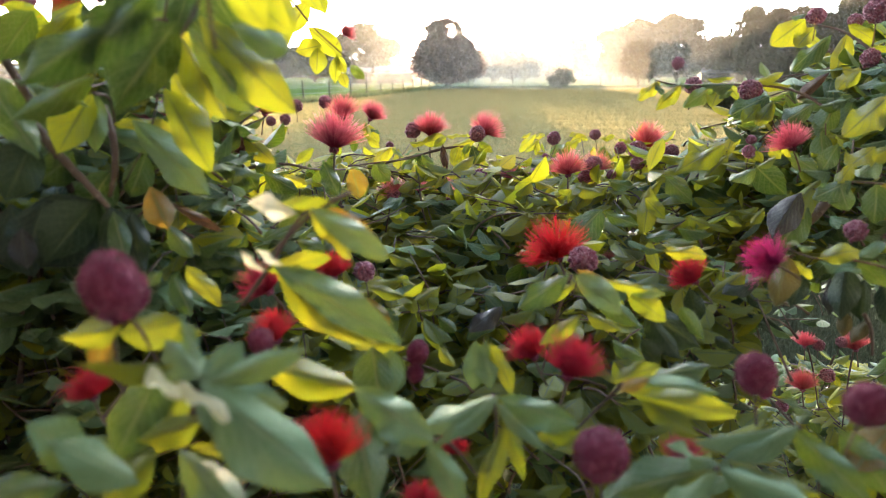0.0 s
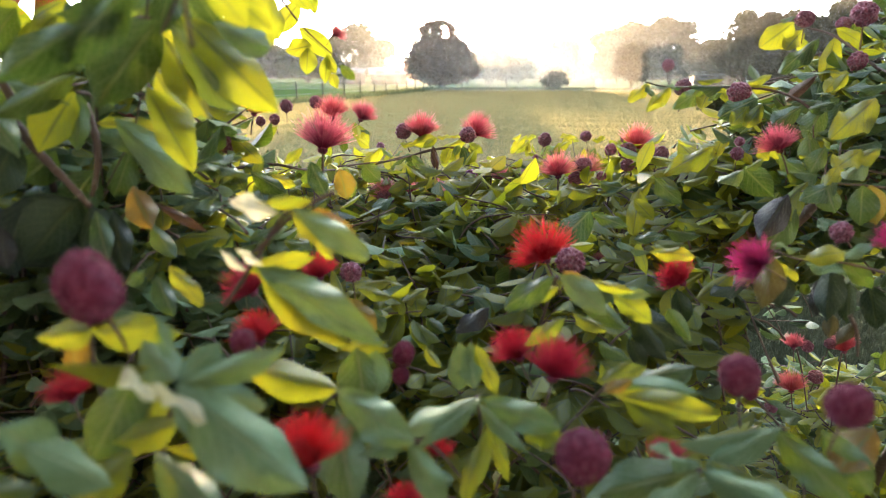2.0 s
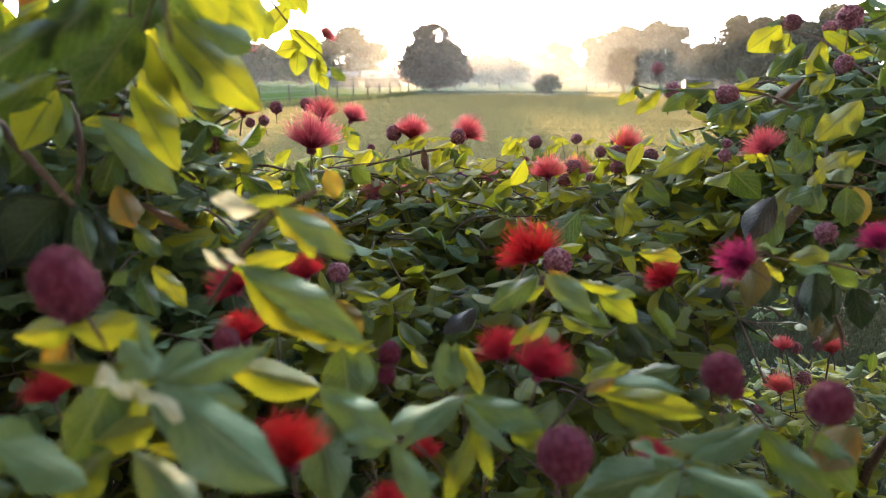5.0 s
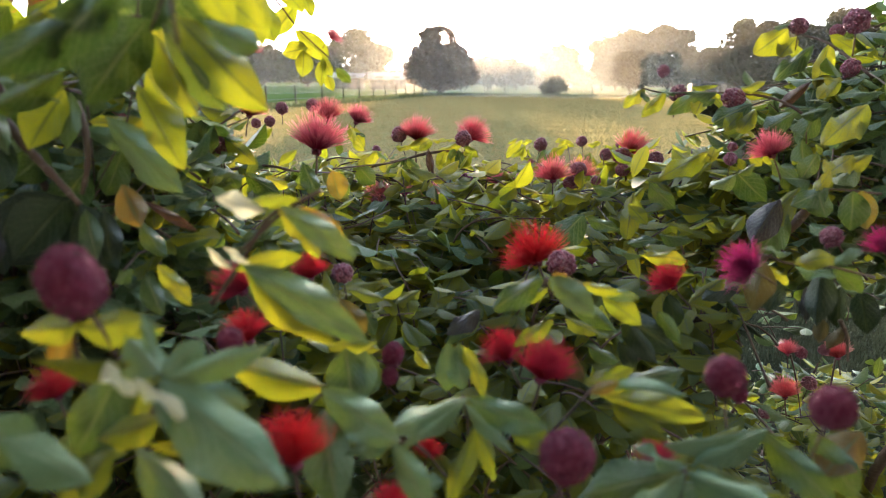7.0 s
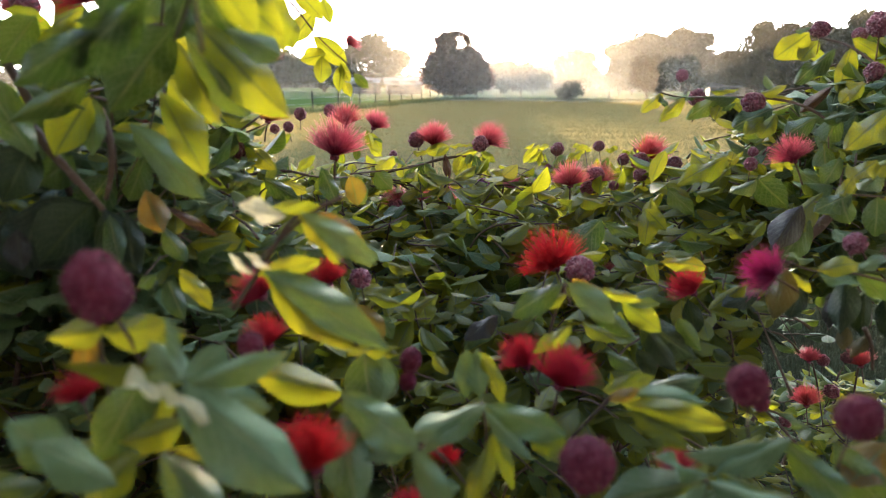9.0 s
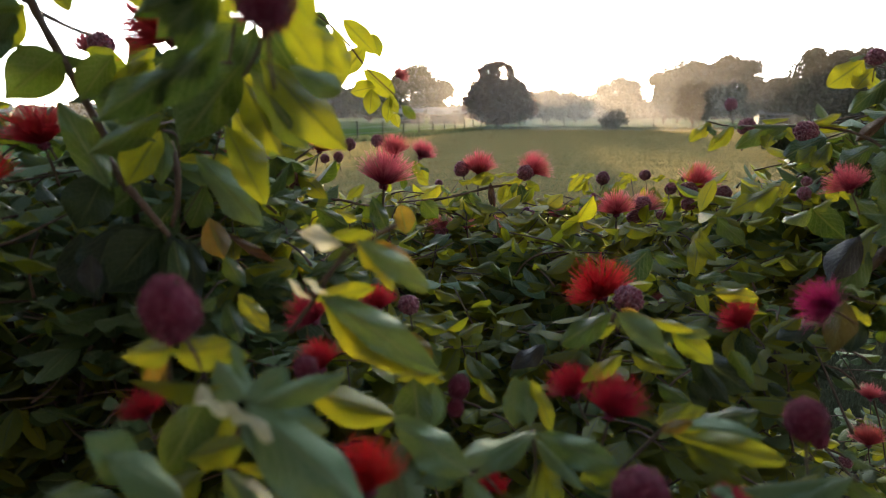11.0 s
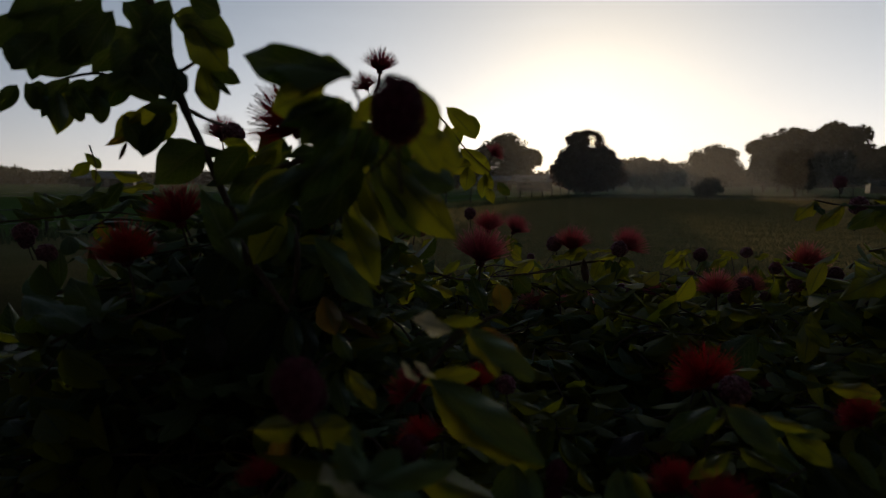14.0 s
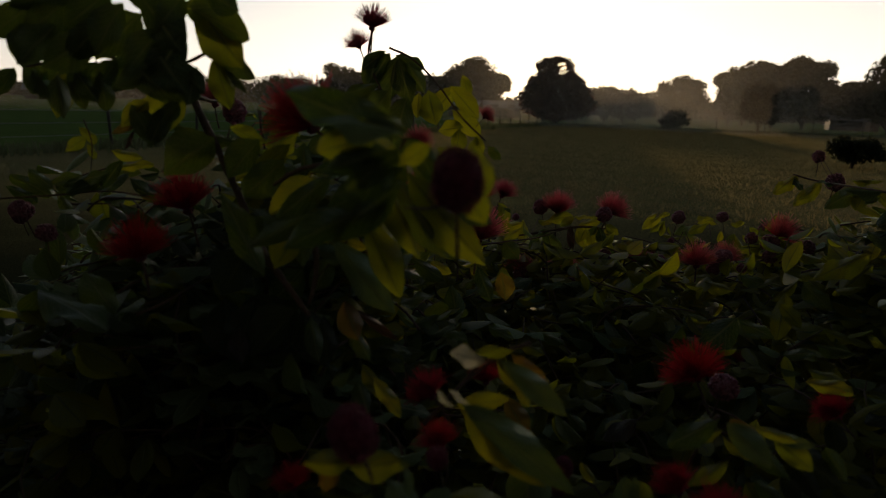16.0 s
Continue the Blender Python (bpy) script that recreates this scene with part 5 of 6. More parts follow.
leaf(L, (-0.393, 0.483, 1.568), (-0.412, 0.474, 1.526), 0.60, -107, "g")
leaf(L, (-0.388, 0.486, 1.589), (-0.425, 0.481, 1.610), 0.60, -64, "g")
leaf(L, (-0.261, 0.405, 1.365), (-0.306, 0.423, 1.428), 0.30, -31, "g")
leaf(L, (-0.227, 0.416, 1.399), (-0.283, 0.428, 1.428), 0.20, -17, "g")
leaf(L, (-0.537, 0.578, 1.412), (-0.601, 0.563, 1.405), 0.30, -53, "g")
leaf(L, (-0.531, 0.579, 1.415), (-0.565, 0.549, 1.397), 0.30, -67, "g")
leaf(L, (-0.525, 0.582, 1.425), (-0.487, 0.591, 1.435), 0.30, 59, "y")
leaf(L, (-0.620, 0.560, 1.412), (-0.594, 0.564, 1.399), 0.40, 34, "g")
leaf(L, (-0.478, 0.406, 1.333), (-0.389, 0.374, 1.333), 0.40, 6, "g")
leaf(L, (-0.286, 0.506, 1.453), (-0.323, 0.494, 1.413), 0.60, -101, "g")
leaf(L, (-0.313, 0.510, 1.470), (-0.341, 0.499, 1.431), 0.60, -100, "g")
leaf(L, (-0.273, 0.512, 1.477), (-0.327, 0.529, 1.463), 0.50, -90, "y")
leaf(L, (-0.332, 0.561, 1.465), (-0.367, 0.558, 1.456), 0.50, -86, "y")
leaf(L, (-0.327, 0.554, 1.441), (-0.362, 0.549, 1.422), 0.50, -102, "y")
leaf(L, (-0.277, 0.526, 1.340), (-0.307, 0.515, 1.302), 0.70, -92, "g")
leaf(L, (-0.252, 0.540, 1.353), (-0.267, 0.529, 1.314), 0.60, -78, "g")
leaf(L, (-0.312, 0.530, 1.355), (-0.353, 0.531, 1.324), 0.60, -106, "g")
leaf(L, (-0.328, 0.514, 1.261), (-0.297, 0.500, 1.212), 0.60, 33, "g")
leaf(L, (-0.252, 0.510, 1.282), (-0.227, 0.499, 1.244), 0.60, 40, "g")
leaf(L, (-0.200, 0.556, 1.259), (-0.173, 0.547, 1.228), 0.50, 44, "g")
leaf(L, (-0.318, 1.058, 1.592), (-0.266, 1.063, 1.579), 0.50, 58, "g")
leaf(L, (-0.313, 1.058, 1.589), (-0.284, 1.044, 1.509), 0.50, 53, "g")
leaf(L, (-0.296, 1.059, 1.583), (-0.262, 1.052, 1.529), 0.50, 70, "g")
leaf(L, (-0.328, 1.057, 1.595), (-0.361, 1.038, 1.538), 0.60, -80, "g")
leaf(L, (-0.316, 1.058, 1.590), (-0.322, 1.040, 1.517), 0.60, -35, "g")
leaf(L, (-0.336, 1.056, 1.599), (-0.375, 1.042, 1.564), 0.50, -79, "g")
leaf(L, (-0.272, 1.051, 1.529), (-0.272, 1.040, 1.485), 0.50, -16, "y")
leaf(L, (-0.256, 1.054, 1.534), (-0.238, 1.044, 1.474), 0.70, 50, "y")
leaf(L, (-0.352, 1.051, 1.589), (-0.358, 1.037, 1.530), 0.60, -38, "g")
leaf(L, (-0.330, 0.991, 1.539), (-0.394, 0.977, 1.523), 0.40, -69, "g")
leaf(L, (-0.310, 0.993, 1.531), (-0.352, 0.970, 1.464), 0.60, -80, "g")
leaf(L, (-0.281, 0.996, 1.522), (-0.295, 0.976, 1.447), 0.60, -49, "g")
leaf(L, (-0.104, 0.298, 1.487), (-0.123, 0.303, 1.471), 0.50, -118, "y")
leaf(L, (-0.141, 0.301, 1.485), (-0.123, 0.323, 1.469), 0.50, 112, "y")
leaf(C, (0.155, 1.116, 1.217), (0.115, 1.108, 1.224), 0.70, -69, "y")
leaf(C, (0.064, 0.909, 1.213), (0.050, 0.894, 1.160), 0.60, -41, "g")
leaf(C, (0.082, 0.910, 1.218), (0.088, 0.890, 1.144), 0.50, 21, "g")
leaf(C, (0.096, 0.908, 1.210), (0.114, 0.892, 1.152), 0.50, 51, "g")
leaf(C, (0.233, 0.576, 1.251), (0.268, 0.556, 1.257), 0.42, 47, "y")
leaf(C, (0.349, 0.818, 1.231), (0.374, 0.795, 1.224), 0.50, 53, "y")
leaf(C, (0.416, 0.820, 1.240), (0.445, 0.798, 1.236), 0.45, 48, "y")
leaf(C, (0.314, 0.756, 1.230), (0.362, 0.754, 1.225), 0.35, 38, "g")
leaf(R, (0.423, 0.796, 1.305), (0.465, 0.785, 1.266), 0.65, 92, "g")
leaf(C, (0.257, 0.704, 1.230), (0.296, 0.707, 1.239), 0.40, 35, "g")
leaf(C, (-0.028, 0.622, 1.185), (-0.064, 0.616, 1.200), 0.40, -46, "y")
leaf(C, (-0.048, 0.591, 1.185), (-0.034, 0.576, 1.165), 0.55, 32, "g")
leaf(C, (-0.064, 0.547, 1.213), (-0.040, 0.520, 1.190), 0.55, 31, "o")
leaf(C, (-0.050, 0.445, 1.219), (-0.014, 0.433, 1.213), 0.36, 36, "y")
leaf(C, (-0.017, 0.640, 1.174), (0.012, 0.663, 1.185), 0.50, 40, "y")
leaf(C, (0.009, 0.635, 1.157), (0.030, 0.621, 1.145), 0.55, 44, "g")
leaf(C, (0.012, 0.460, 1.200), (0.025, 0.447, 1.189), 0.45, 30, "y")
leaf(L, (-0.265, 0.800, 1.299), (-0.245, 0.784, 1.280), 0.65, 36, "g")
leaf(L, (-0.248, 0.800, 1.299), (-0.231, 0.784, 1.277), 0.55, 31, "g")
leaf(L, (-0.263, 0.780, 1.300), (-0.301, 0.769, 1.296), 0.30, -22, "g")
leaf(L, (-0.207, 0.469, 1.303), (-0.184, 0.453, 1.282), 0.46, 28, "g")
leaf(C, (-0.156, 0.663, 1.256), (-0.187, 0.641, 1.249), 0.42, -36, "g")
leaf(C, (-0.152, 0.659, 1.240), (-0.117, 0.638, 1.239), 0.42, 28, "g")
leaf(C, (-0.207, 0.739, 1.306), (-0.161, 0.713, 1.288), 0.42, 49, "g")
leaf(C, (-0.187, 0.758, 1.299), (-0.156, 0.745, 1.289), 0.50, 54, "y")
leaf(C, (-0.104, 0.755, 1.214), (-0.067, 0.742, 1.207), 0.45, 33, "g")
leaf(C, (-0.057, 0.750, 1.197), (-0.023, 0.737, 1.190), 0.45, 33, "y")
leaf(C, (-0.028, 0.801, 1.195), (0.004, 0.788, 1.187), 0.45, 41, "g")
leaf(C, (0.116, 0.857, 1.215), (0.157, 0.858, 1.220), 0.45, 47, "y")
leaf(C, (0.174, 1.070, 1.238), (0.214, 1.066, 1.224), 0.50, 52, "y")
leaf(C, (0.225, 0.968, 1.247), (0.270, 0.965, 1.237), 0.50, 51, "y")
leaf(C, (0.291, 1.020, 1.248), (0.335, 1.016, 1.235), 0.50, 53, "g")
leaf(C, (0.153, 0.542, 1.199), (0.181, 0.519, 1.192), 0.40, 38, "y")
leaf(C, (0.151, 0.442, 1.214), (0.179, 0.438, 1.201), 0.42, 45, "g")
leaf(L, (-0.452, 0.410, 1.580), (-0.479, 0.390, 1.549), 0.58, -103, "g")
leaf(L, (-0.424, 0.417, 1.585), (-0.451, 0.397, 1.553), 0.58, -102, "g")
leaf(L, (-0.396, 0.424, 1.590), (-0.424, 0.404, 1.558), 0.58, -102, "g")
leaf(L, (-0.386, 0.425, 1.580), (-0.400, 0.407, 1.540), 0.58, -85, "g")
leaf(L, (-0.372, 0.429, 1.585), (-0.336, 0.422, 1.545), 0.58, 56, "g")
leaf(L, (-0.357, 0.430, 1.561), (-0.377, 0.411, 1.526), 0.58, -91, "g")
leaf(L, (-0.409, 0.417, 1.556), (-0.441, 0.396, 1.525), 0.58, -102, "g")
leaf(L, (-0.437, 0.411, 1.561), (-0.460, 0.392, 1.528), 0.58, -99, "g")
leaf(L, (-0.458, 0.407, 1.563), (-0.458, 0.393, 1.528), 0.58, -48, "g")
leaf(L, (-0.339, 0.434, 1.561), (-0.358, 0.414, 1.516), 0.58, -87, "g")
leaf(L, (-0.347, 0.429, 1.537), (-0.317, 0.423, 1.512), 0.58, 60, "g")
leaf(L, (-0.385, 0.421, 1.537), (-0.344, 0.416, 1.507), 0.58, 64, "g")
leaf(L, (-0.325, 0.441, 1.595), (-0.292, 0.436, 1.577), 0.58, 80, "g")
leaf(L, (-0.415, 0.420, 1.594), (-0.443, 0.401, 1.577), 0.58, -104, "g")
leaf(L, (-0.362, 0.427, 1.547), (-0.330, 0.420, 1.509), 0.58, 51, "g")
leaf(L, (-0.400, 0.421, 1.570), (-0.419, 0.402, 1.535), 0.58, -93, "g")
leaf(L, (-0.438, 0.414, 1.585), (-0.466, 0.396, 1.572), 0.58, -103, "g")
leaf(L, (-0.339, 0.437, 1.590), (-0.355, 0.420, 1.559), 0.58, -87, "g")
leaf(L, (-0.328, 0.433, 1.532), (-0.330, 0.419, 1.500), 0.58, -47, "g")
leaf(L, (-0.366, 0.424, 1.527), (-0.386, 0.407, 1.512), 0.58, -94, "g")
leaf(L, (-0.527, 0.460, 1.528), (-0.542, 0.453, 1.501), 0.50, -112, "g")
leaf(L, (-0.519, 0.462, 1.531), (-0.509, 0.461, 1.506), 0.50, 44, "g")
leaf(L, (-0.511, 0.463, 1.528), (-0.493, 0.464, 1.500), 0.50, 54, "g")
leaf(L, (-0.489, 0.467, 1.523), (-0.484, 0.464, 1.484), 0.50, 16, "g")
leaf(L, (-0.479, 0.470, 1.520), (-0.466, 0.470, 1.495), 0.50, 51, "g")
leaf(L, (-0.474, 0.472, 1.528), (-0.454, 0.473, 1.499), 0.50, 57, "g")
leaf(L, (-0.452, 0.476, 1.528), (-0.446, 0.474, 1.493), 0.50, 28, "g")
leaf(L, (-0.437, 0.481, 1.539), (-0.457, 0.473, 1.507), 0.50, -108, "g")
leaf(L, (-0.463, 0.475, 1.534), (-0.478, 0.468, 1.507), 0.50, -109, "g")
leaf(L, (-0.500, 0.466, 1.528), (-0.510, 0.461, 1.504), 0.50, -108, "g")
leaf(L, (-0.425, 0.479, 1.499), (-0.405, 0.480, 1.464), 0.55, 57, "g")
leaf(L, (-0.396, 0.486, 1.493), (-0.408, 0.479, 1.461), 0.50, -100, "g")
leaf(L, (-0.409, 0.483, 1.502), (-0.435, 0.475, 1.477), 0.50, -105, "y")
leaf(L, (-0.382, 0.489, 1.502), (-0.398, 0.484, 1.480), 0.60, -104, "g")
leaf(L, (-0.344, 0.504, 1.552), (-0.322, 0.507, 1.532), 0.45, 78, "g")
leaf(L, (-0.377, 0.491, 1.507), (-0.409, 0.484, 1.507), 0.50, -93, "g")
leaf(L, (-0.611, 0.552, 1.423), (-0.585, 0.556, 1.402), 0.50, 47, "g")
leaf(L, (-0.630, 0.547, 1.416), (-0.590, 0.554, 1.397), 0.40, 50, "g")
leaf(L, (-0.573, 0.559, 1.407), (-0.525, 0.572, 1.420), 0.35, 70, "g")
leaf(L, (-0.534, 0.568, 1.402), (-0.513, 0.576, 1.435), 0.40, 91, "g")
leaf(L, (-0.523, 0.575, 1.446), (-0.490, 0.582, 1.440), 0.40, 61, "y")
leaf(L, (-0.496, 0.576, 1.403), (-0.464, 0.583, 1.394), 0.40, 57, "y")
leaf(L, (-0.579, 0.557, 1.394), (-0.565, 0.557, 1.372), 0.50, 43, "g")
leaf(L, (-0.636, 0.544, 1.403), (-0.604, 0.550, 1.389), 0.40, 50, "g")
leaf(L, (-0.553, 0.563, 1.397), (-0.586, 0.557, 1.409), 0.40, -53, "g")
leaf(L, (-0.483, 0.579, 1.397), (-0.503, 0.576, 1.417), 0.50, -50, "g")
leaf(L, (-0.642, 0.541, 1.387), (-0.668, 0.537, 1.403), 0.50, -46, "g")
leaf(L, (-0.575, 0.591, 1.469), (-0.555, 0.591, 1.454), 0.50, 50, "y")
leaf(L, (-0.566, 0.590, 1.457), (-0.590, 0.582, 1.441), 0.50, -86, "y")
leaf(L, (-0.564, 0.589, 1.450), (-0.554, 0.587, 1.435), 0.50, 37, "y")
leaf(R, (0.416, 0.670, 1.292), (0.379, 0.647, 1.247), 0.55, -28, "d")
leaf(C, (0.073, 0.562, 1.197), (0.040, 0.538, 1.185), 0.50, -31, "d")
leaf(R, (0.303, 0.332, 1.203), (0.265, 0.308, 1.187), 0.60, -20, "o")
leaf(C, (-0.074, 1.039, 1.302), (-0.110, 1.035, 1.284), 0.45, -45, "y")
leaf(C, (-0.125, 1.101, 1.335), (-0.102, 1.092, 1.303), 0.45, 56, "y")
leaf(C, (-0.127, 1.100, 1.332), (-0.099, 1.096, 1.318), 0.35, 23, "g")
leaf(C, (-0.074, 1.039, 1.302), (-0.053, 1.035, 1.288), 0.50, 15, "g")
leaf(C, (-0.053, 1.035, 1.288), (-0.041, 1.038, 1.299), 0.50, 17, "g")
leaf(C, (-0.106, 1.033, 1.276), (-0.077, 1.024, 1.247), 0.80, 68, "g")
leaf(C, (-0.046, 1.103, 1.272), (-0.058, 1.095, 1.243), 0.60, -60, "g")
leaf(C, (-0.036, 1.102, 1.267), (-0.020, 1.093, 1.236), 0.45, 59, "g")
leaf(C, (-0.025, 1.086, 1.284), (-0.002, 1.079, 1.260), 0.50, 67, "g")
leaf(C, (-0.029, 1.119, 1.254), (-0.006, 1.113, 1.233), 0.70, 71, "y")
leaf(C, (-0.050, 1.142, 1.298), (-0.023, 1.141, 1.295), 0.50, 52, "y")
leaf(C, (0.018, 1.144, 1.309), (-0.008, 1.140, 1.291), 0.50, -62, "y")
leaf(C, (0.018, 1.144, 1.309), (0.045, 1.145, 1.314), 0.50, 32, "y")
leaf(C, (0.042, 1.145, 1.312), (0.062, 1.145, 1.314), 0.50, 32, "y")
leaf(C, (0.011, 1.110, 1.299), (0.018, 1.097, 1.253), 0.28, 29, "p")
leaf(C, (0.042, 1.139, 1.292), (0.031, 1.131, 1.263), 0.60, -53, "y")
leaf(C, (0.049, 1.138, 1.289), (0.055, 1.128, 1.253), 0.50, 34, "y")
leaf(C, (0.066, 1.129, 1.295), (0.077, 1.119, 1.257), 0.50, 47, "g")
leaf(C, (0.060, 1.130, 1.297), (0.050, 1.125, 1.278), 0.60, -60, "g")
leaf(C, (0.077, 1.141, 1.299), (0.103, 1.136, 1.282), 0.50, 69, "y")
leaf(C, (0.077, 1.139, 1.292), (0.088, 1.134, 1.275), 0.50, 65, "y")
leaf(C, (0.084, 1.132, 1.269), (0.095, 1.128, 1.252), 0.50, 67, "y")
leaf(C, (-0.084, 0.681, 1.318), (-0.073, 0.672, 1.286), 0.55, 43, "g")
leaf(C, (0.023, 1.067, 1.217), (0.055, 1.064, 1.210), 0.45, 40, "y")
leaf(C, (0.053, 1.066, 1.216), (0.089, 1.069, 1.228), 0.45, 40, "y")
leaf(C, (0.111, 1.049, 1.233), (0.153, 1.045, 1.218), 0.60, 51, "y")
leaf(C, (-0.049, 0.967, 1.229), (-0.088, 0.965, 1.222), 0.80, -22, "g")
leaf(C, (-0.036, 0.964, 1.220), (0.007, 0.966, 1.227), 0.50, 21, "g")
leaf(C, (0.194, 1.296, 1.303), (0.173, 1.293, 1.292), 0.40, -51, "y")
leaf(C, (0.206, 1.295, 1.300), (0.170, 1.288, 1.274), 0.40, -57, "y")
leaf(C, (0.212, 1.292, 1.289), (0.182, 1.285, 1.263), 0.40, -62, "y")
leaf(C, (0.209, 1.291, 1.287), (0.204, 1.284, 1.258), 0.45, -23, "y")
leaf(C, (0.208, 1.181, 1.262), (0.180, 1.177, 1.248), 0.50, -49, "g")
leaf(C, (0.214, 1.179, 1.255), (0.184, 1.179, 1.253), 0.40, -22, "g")
leaf(C, (0.298, 1.294, 1.301), (0.273, 1.293, 1.295), 0.60, -41, "y")
leaf(C, (0.297, 1.291, 1.289), (0.259, 1.287, 1.273), 0.50, -49, "y")
leaf(C, (0.300, 1.293, 1.295), (0.315, 1.291, 1.289), 0.60, 56, "y")
leaf(C, (0.341, 1.291, 1.290), (0.369, 1.292, 1.296), 0.50, 50, "y")
leaf(C, (0.335, 1.237, 1.281), (0.324, 1.228, 1.250), 0.50, -38, "g")
leaf(C, (0.363, 1.240, 1.295), (0.381, 1.236, 1.279), 0.60, 82, "y")
leaf(C, (0.332, 1.128, 1.264), (0.312, 1.126, 1.255), 0.60, -38, "y")
leaf(C, (0.295, 1.075, 1.257), (0.277, 1.072, 1.246), 0.50, -46, "y")
leaf(C, (0.313, 1.074, 1.257), (0.331, 1.070, 1.240), 0.50, 58, "y")
leaf(C, (0.383, 1.135, 1.290), (0.422, 1.133, 1.287), 0.35, 41, "y")
leaf(C, (0.347, 0.968, 1.250), (0.321, 0.967, 1.244), 0.40, -13, "g")
leaf(C, (0.365, 0.970, 1.258), (0.327, 0.963, 1.229), 0.35, -42, "y")
leaf(C, (0.350, 0.965, 1.237), (0.339, 0.956, 1.206), 0.70, -33, "y")
leaf(C, (0.351, 0.922, 1.271), (0.392, 0.911, 1.232), 0.55, 51, "g")
leaf(C, (0.438, 1.080, 1.281), (0.455, 1.073, 1.256), 0.60, 76, "y")
leaf(C, (0.290, 1.017, 1.237), (0.260, 1.013, 1.221), 0.50, -45, "y")
leaf(C, (0.252, 1.046, 1.228), (0.217, 1.043, 1.213), 0.35, -38, "y")
leaf(C, (0.204, 1.015, 1.226), (0.235, 1.017, 1.233), 0.40, 30, "y")
leaf(C, (0.201, 1.067, 1.227), (0.171, 1.067, 1.224), 0.30, -13, "g")
leaf(C, (-0.148, 0.874, 1.265), (-0.116, 0.871, 1.253), 0.50, 30, "y")
leaf(C, (-0.132, 0.870, 1.249), (-0.165, 0.868, 1.240), 0.50, -32, "g")
leaf(C, (0.148, 1.227, 1.239), (0.125, 1.224, 1.226), 0.50, -41, "y")
leaf(C, (0.274, 1.176, 1.247), (0.306, 1.177, 1.251), 0.50, 40, "g")
leaf(C, (-0.107, 1.075, 1.241), (-0.135, 1.071, 1.226), 0.50, -44, "y")
leaf(C, (-0.077, 1.070, 1.226), (-0.107, 1.069, 1.220), 0.45, -31, "y")
leaf(C, (-0.002, 1.089, 1.223), (0.028, 1.091, 1.230), 0.40, 31, "g")
leaf(C, (0.152, 1.016, 1.227), (0.185, 1.012, 1.213), 0.45, 32, "g")
leaf(C, (0.102, 1.046, 1.221), (0.072, 1.042, 1.205), 0.50, -31, "y")
leaf(R, (0.422, 1.113, 1.391), (0.397, 1.107, 1.371), 0.30, -57, "y")
leaf(R, (0.477, 1.010, 1.394), (0.454, 1.006, 1.381), 0.40, -59, "g")
leaf(R, (0.528, 0.840, 1.343), (0.532, 0.827, 1.298), 0.60, 48, "g")
leaf(R, (0.520, 0.785, 1.333), (0.498, 0.775, 1.298), 0.60, -35, "g")
leaf(R, (0.543, 0.848, 1.373), (0.574, 0.854, 1.395), 0.40, 55, "g")
leaf(R, (0.490, 0.699, 1.323), (0.464, 0.692, 1.298), 0.50, -22, "y")
leaf(R, (0.520, 0.683, 1.342), (0.477, 0.679, 1.326), 0.55, -31, "y")
leaf(R, (0.469, 0.777, 1.305), (0.506, 0.772, 1.288), 0.40, 35, "g")
leaf(R, (0.443, 0.804, 1.328), (0.457, 0.800, 1.313), 0.70, 83, "y")
leaf(R, (0.460, 0.805, 1.331), (0.473, 0.801, 1.315), 0.70, 84, "y")
leaf(R, (0.458, 0.782, 1.323), (0.495, 0.775, 1.297), 0.50, 52, "g")
leaf(R, (0.413, 0.979, 1.285), (0.463, 0.985, 1.307), 0.45, 43, "y")
leaf(R, (0.404, 0.975, 1.272), (0.436, 0.977, 1.276), 0.50, 37, "y")
leaf(R, (0.443, 0.888, 1.330), (0.431, 0.885, 1.321), 0.40, -39, "y")
leaf(R, (0.431, 0.573, 1.319), (0.428, 0.563, 1.282), 0.70, 20, "g")
leaf(R, (0.439, 0.573, 1.319), (0.445, 0.563, 1.282), 0.70, 62, "o")
leaf(R, (0.582, 0.863, 1.425), (0.563, 0.856, 1.402), 0.50, -41, "y")
leaf(R, (0.594, 0.860, 1.417), (0.590, 0.855, 1.399), 0.60, -3, "y")
leaf(R, (0.605, 0.860, 1.417), (0.621, 0.856, 1.402), 0.50, 84, "g")
leaf(R, (0.397, 0.757, 1.232), (0.375, 0.760, 1.246), 0.50, -47, "y")
leaf(R, (0.408, 0.758, 1.235), (0.426, 0.763, 1.256), 0.45, 32, "y")
leaf(R, (0.358, 0.806, 1.224), (0.378, 0.802, 1.209), 0.50, 48, "g")
leaf(R, (0.267, 0.653, 1.234), (0.309, 0.652, 1.228), 0.50, 37, "y")
leaf(R, (0.304, 0.632, 1.231), (0.311, 0.629, 1.222), 0.50, 30, "g")
leaf(R, (0.236, 0.653, 1.234), (0.261, 0.652, 1.231), 0.40, 20, "g")
leaf(R, (0.382, 0.861, 1.234), (0.423, 0.862, 1.237), 0.35, 36, "y")
leaf(R, (0.443, 0.812, 1.246), (0.420, 0.808, 1.230), 0.50, -37, "y")
leaf(L, (-0.193, 0.460, 1.272), (-0.161, 0.433, 1.251), 0.35, 19, "y")
leaf(L, (-0.233, 0.478, 1.261), (-0.223, 0.474, 1.248), 0.70, 29, "g")
leaf(L, (-0.207, 0.478, 1.262), (-0.216, 0.473, 1.246), 0.60, -62, "g")
leaf(L, (-0.332, 0.668, 1.458), (-0.326, 0.657, 1.418), 0.60, -1, "g")
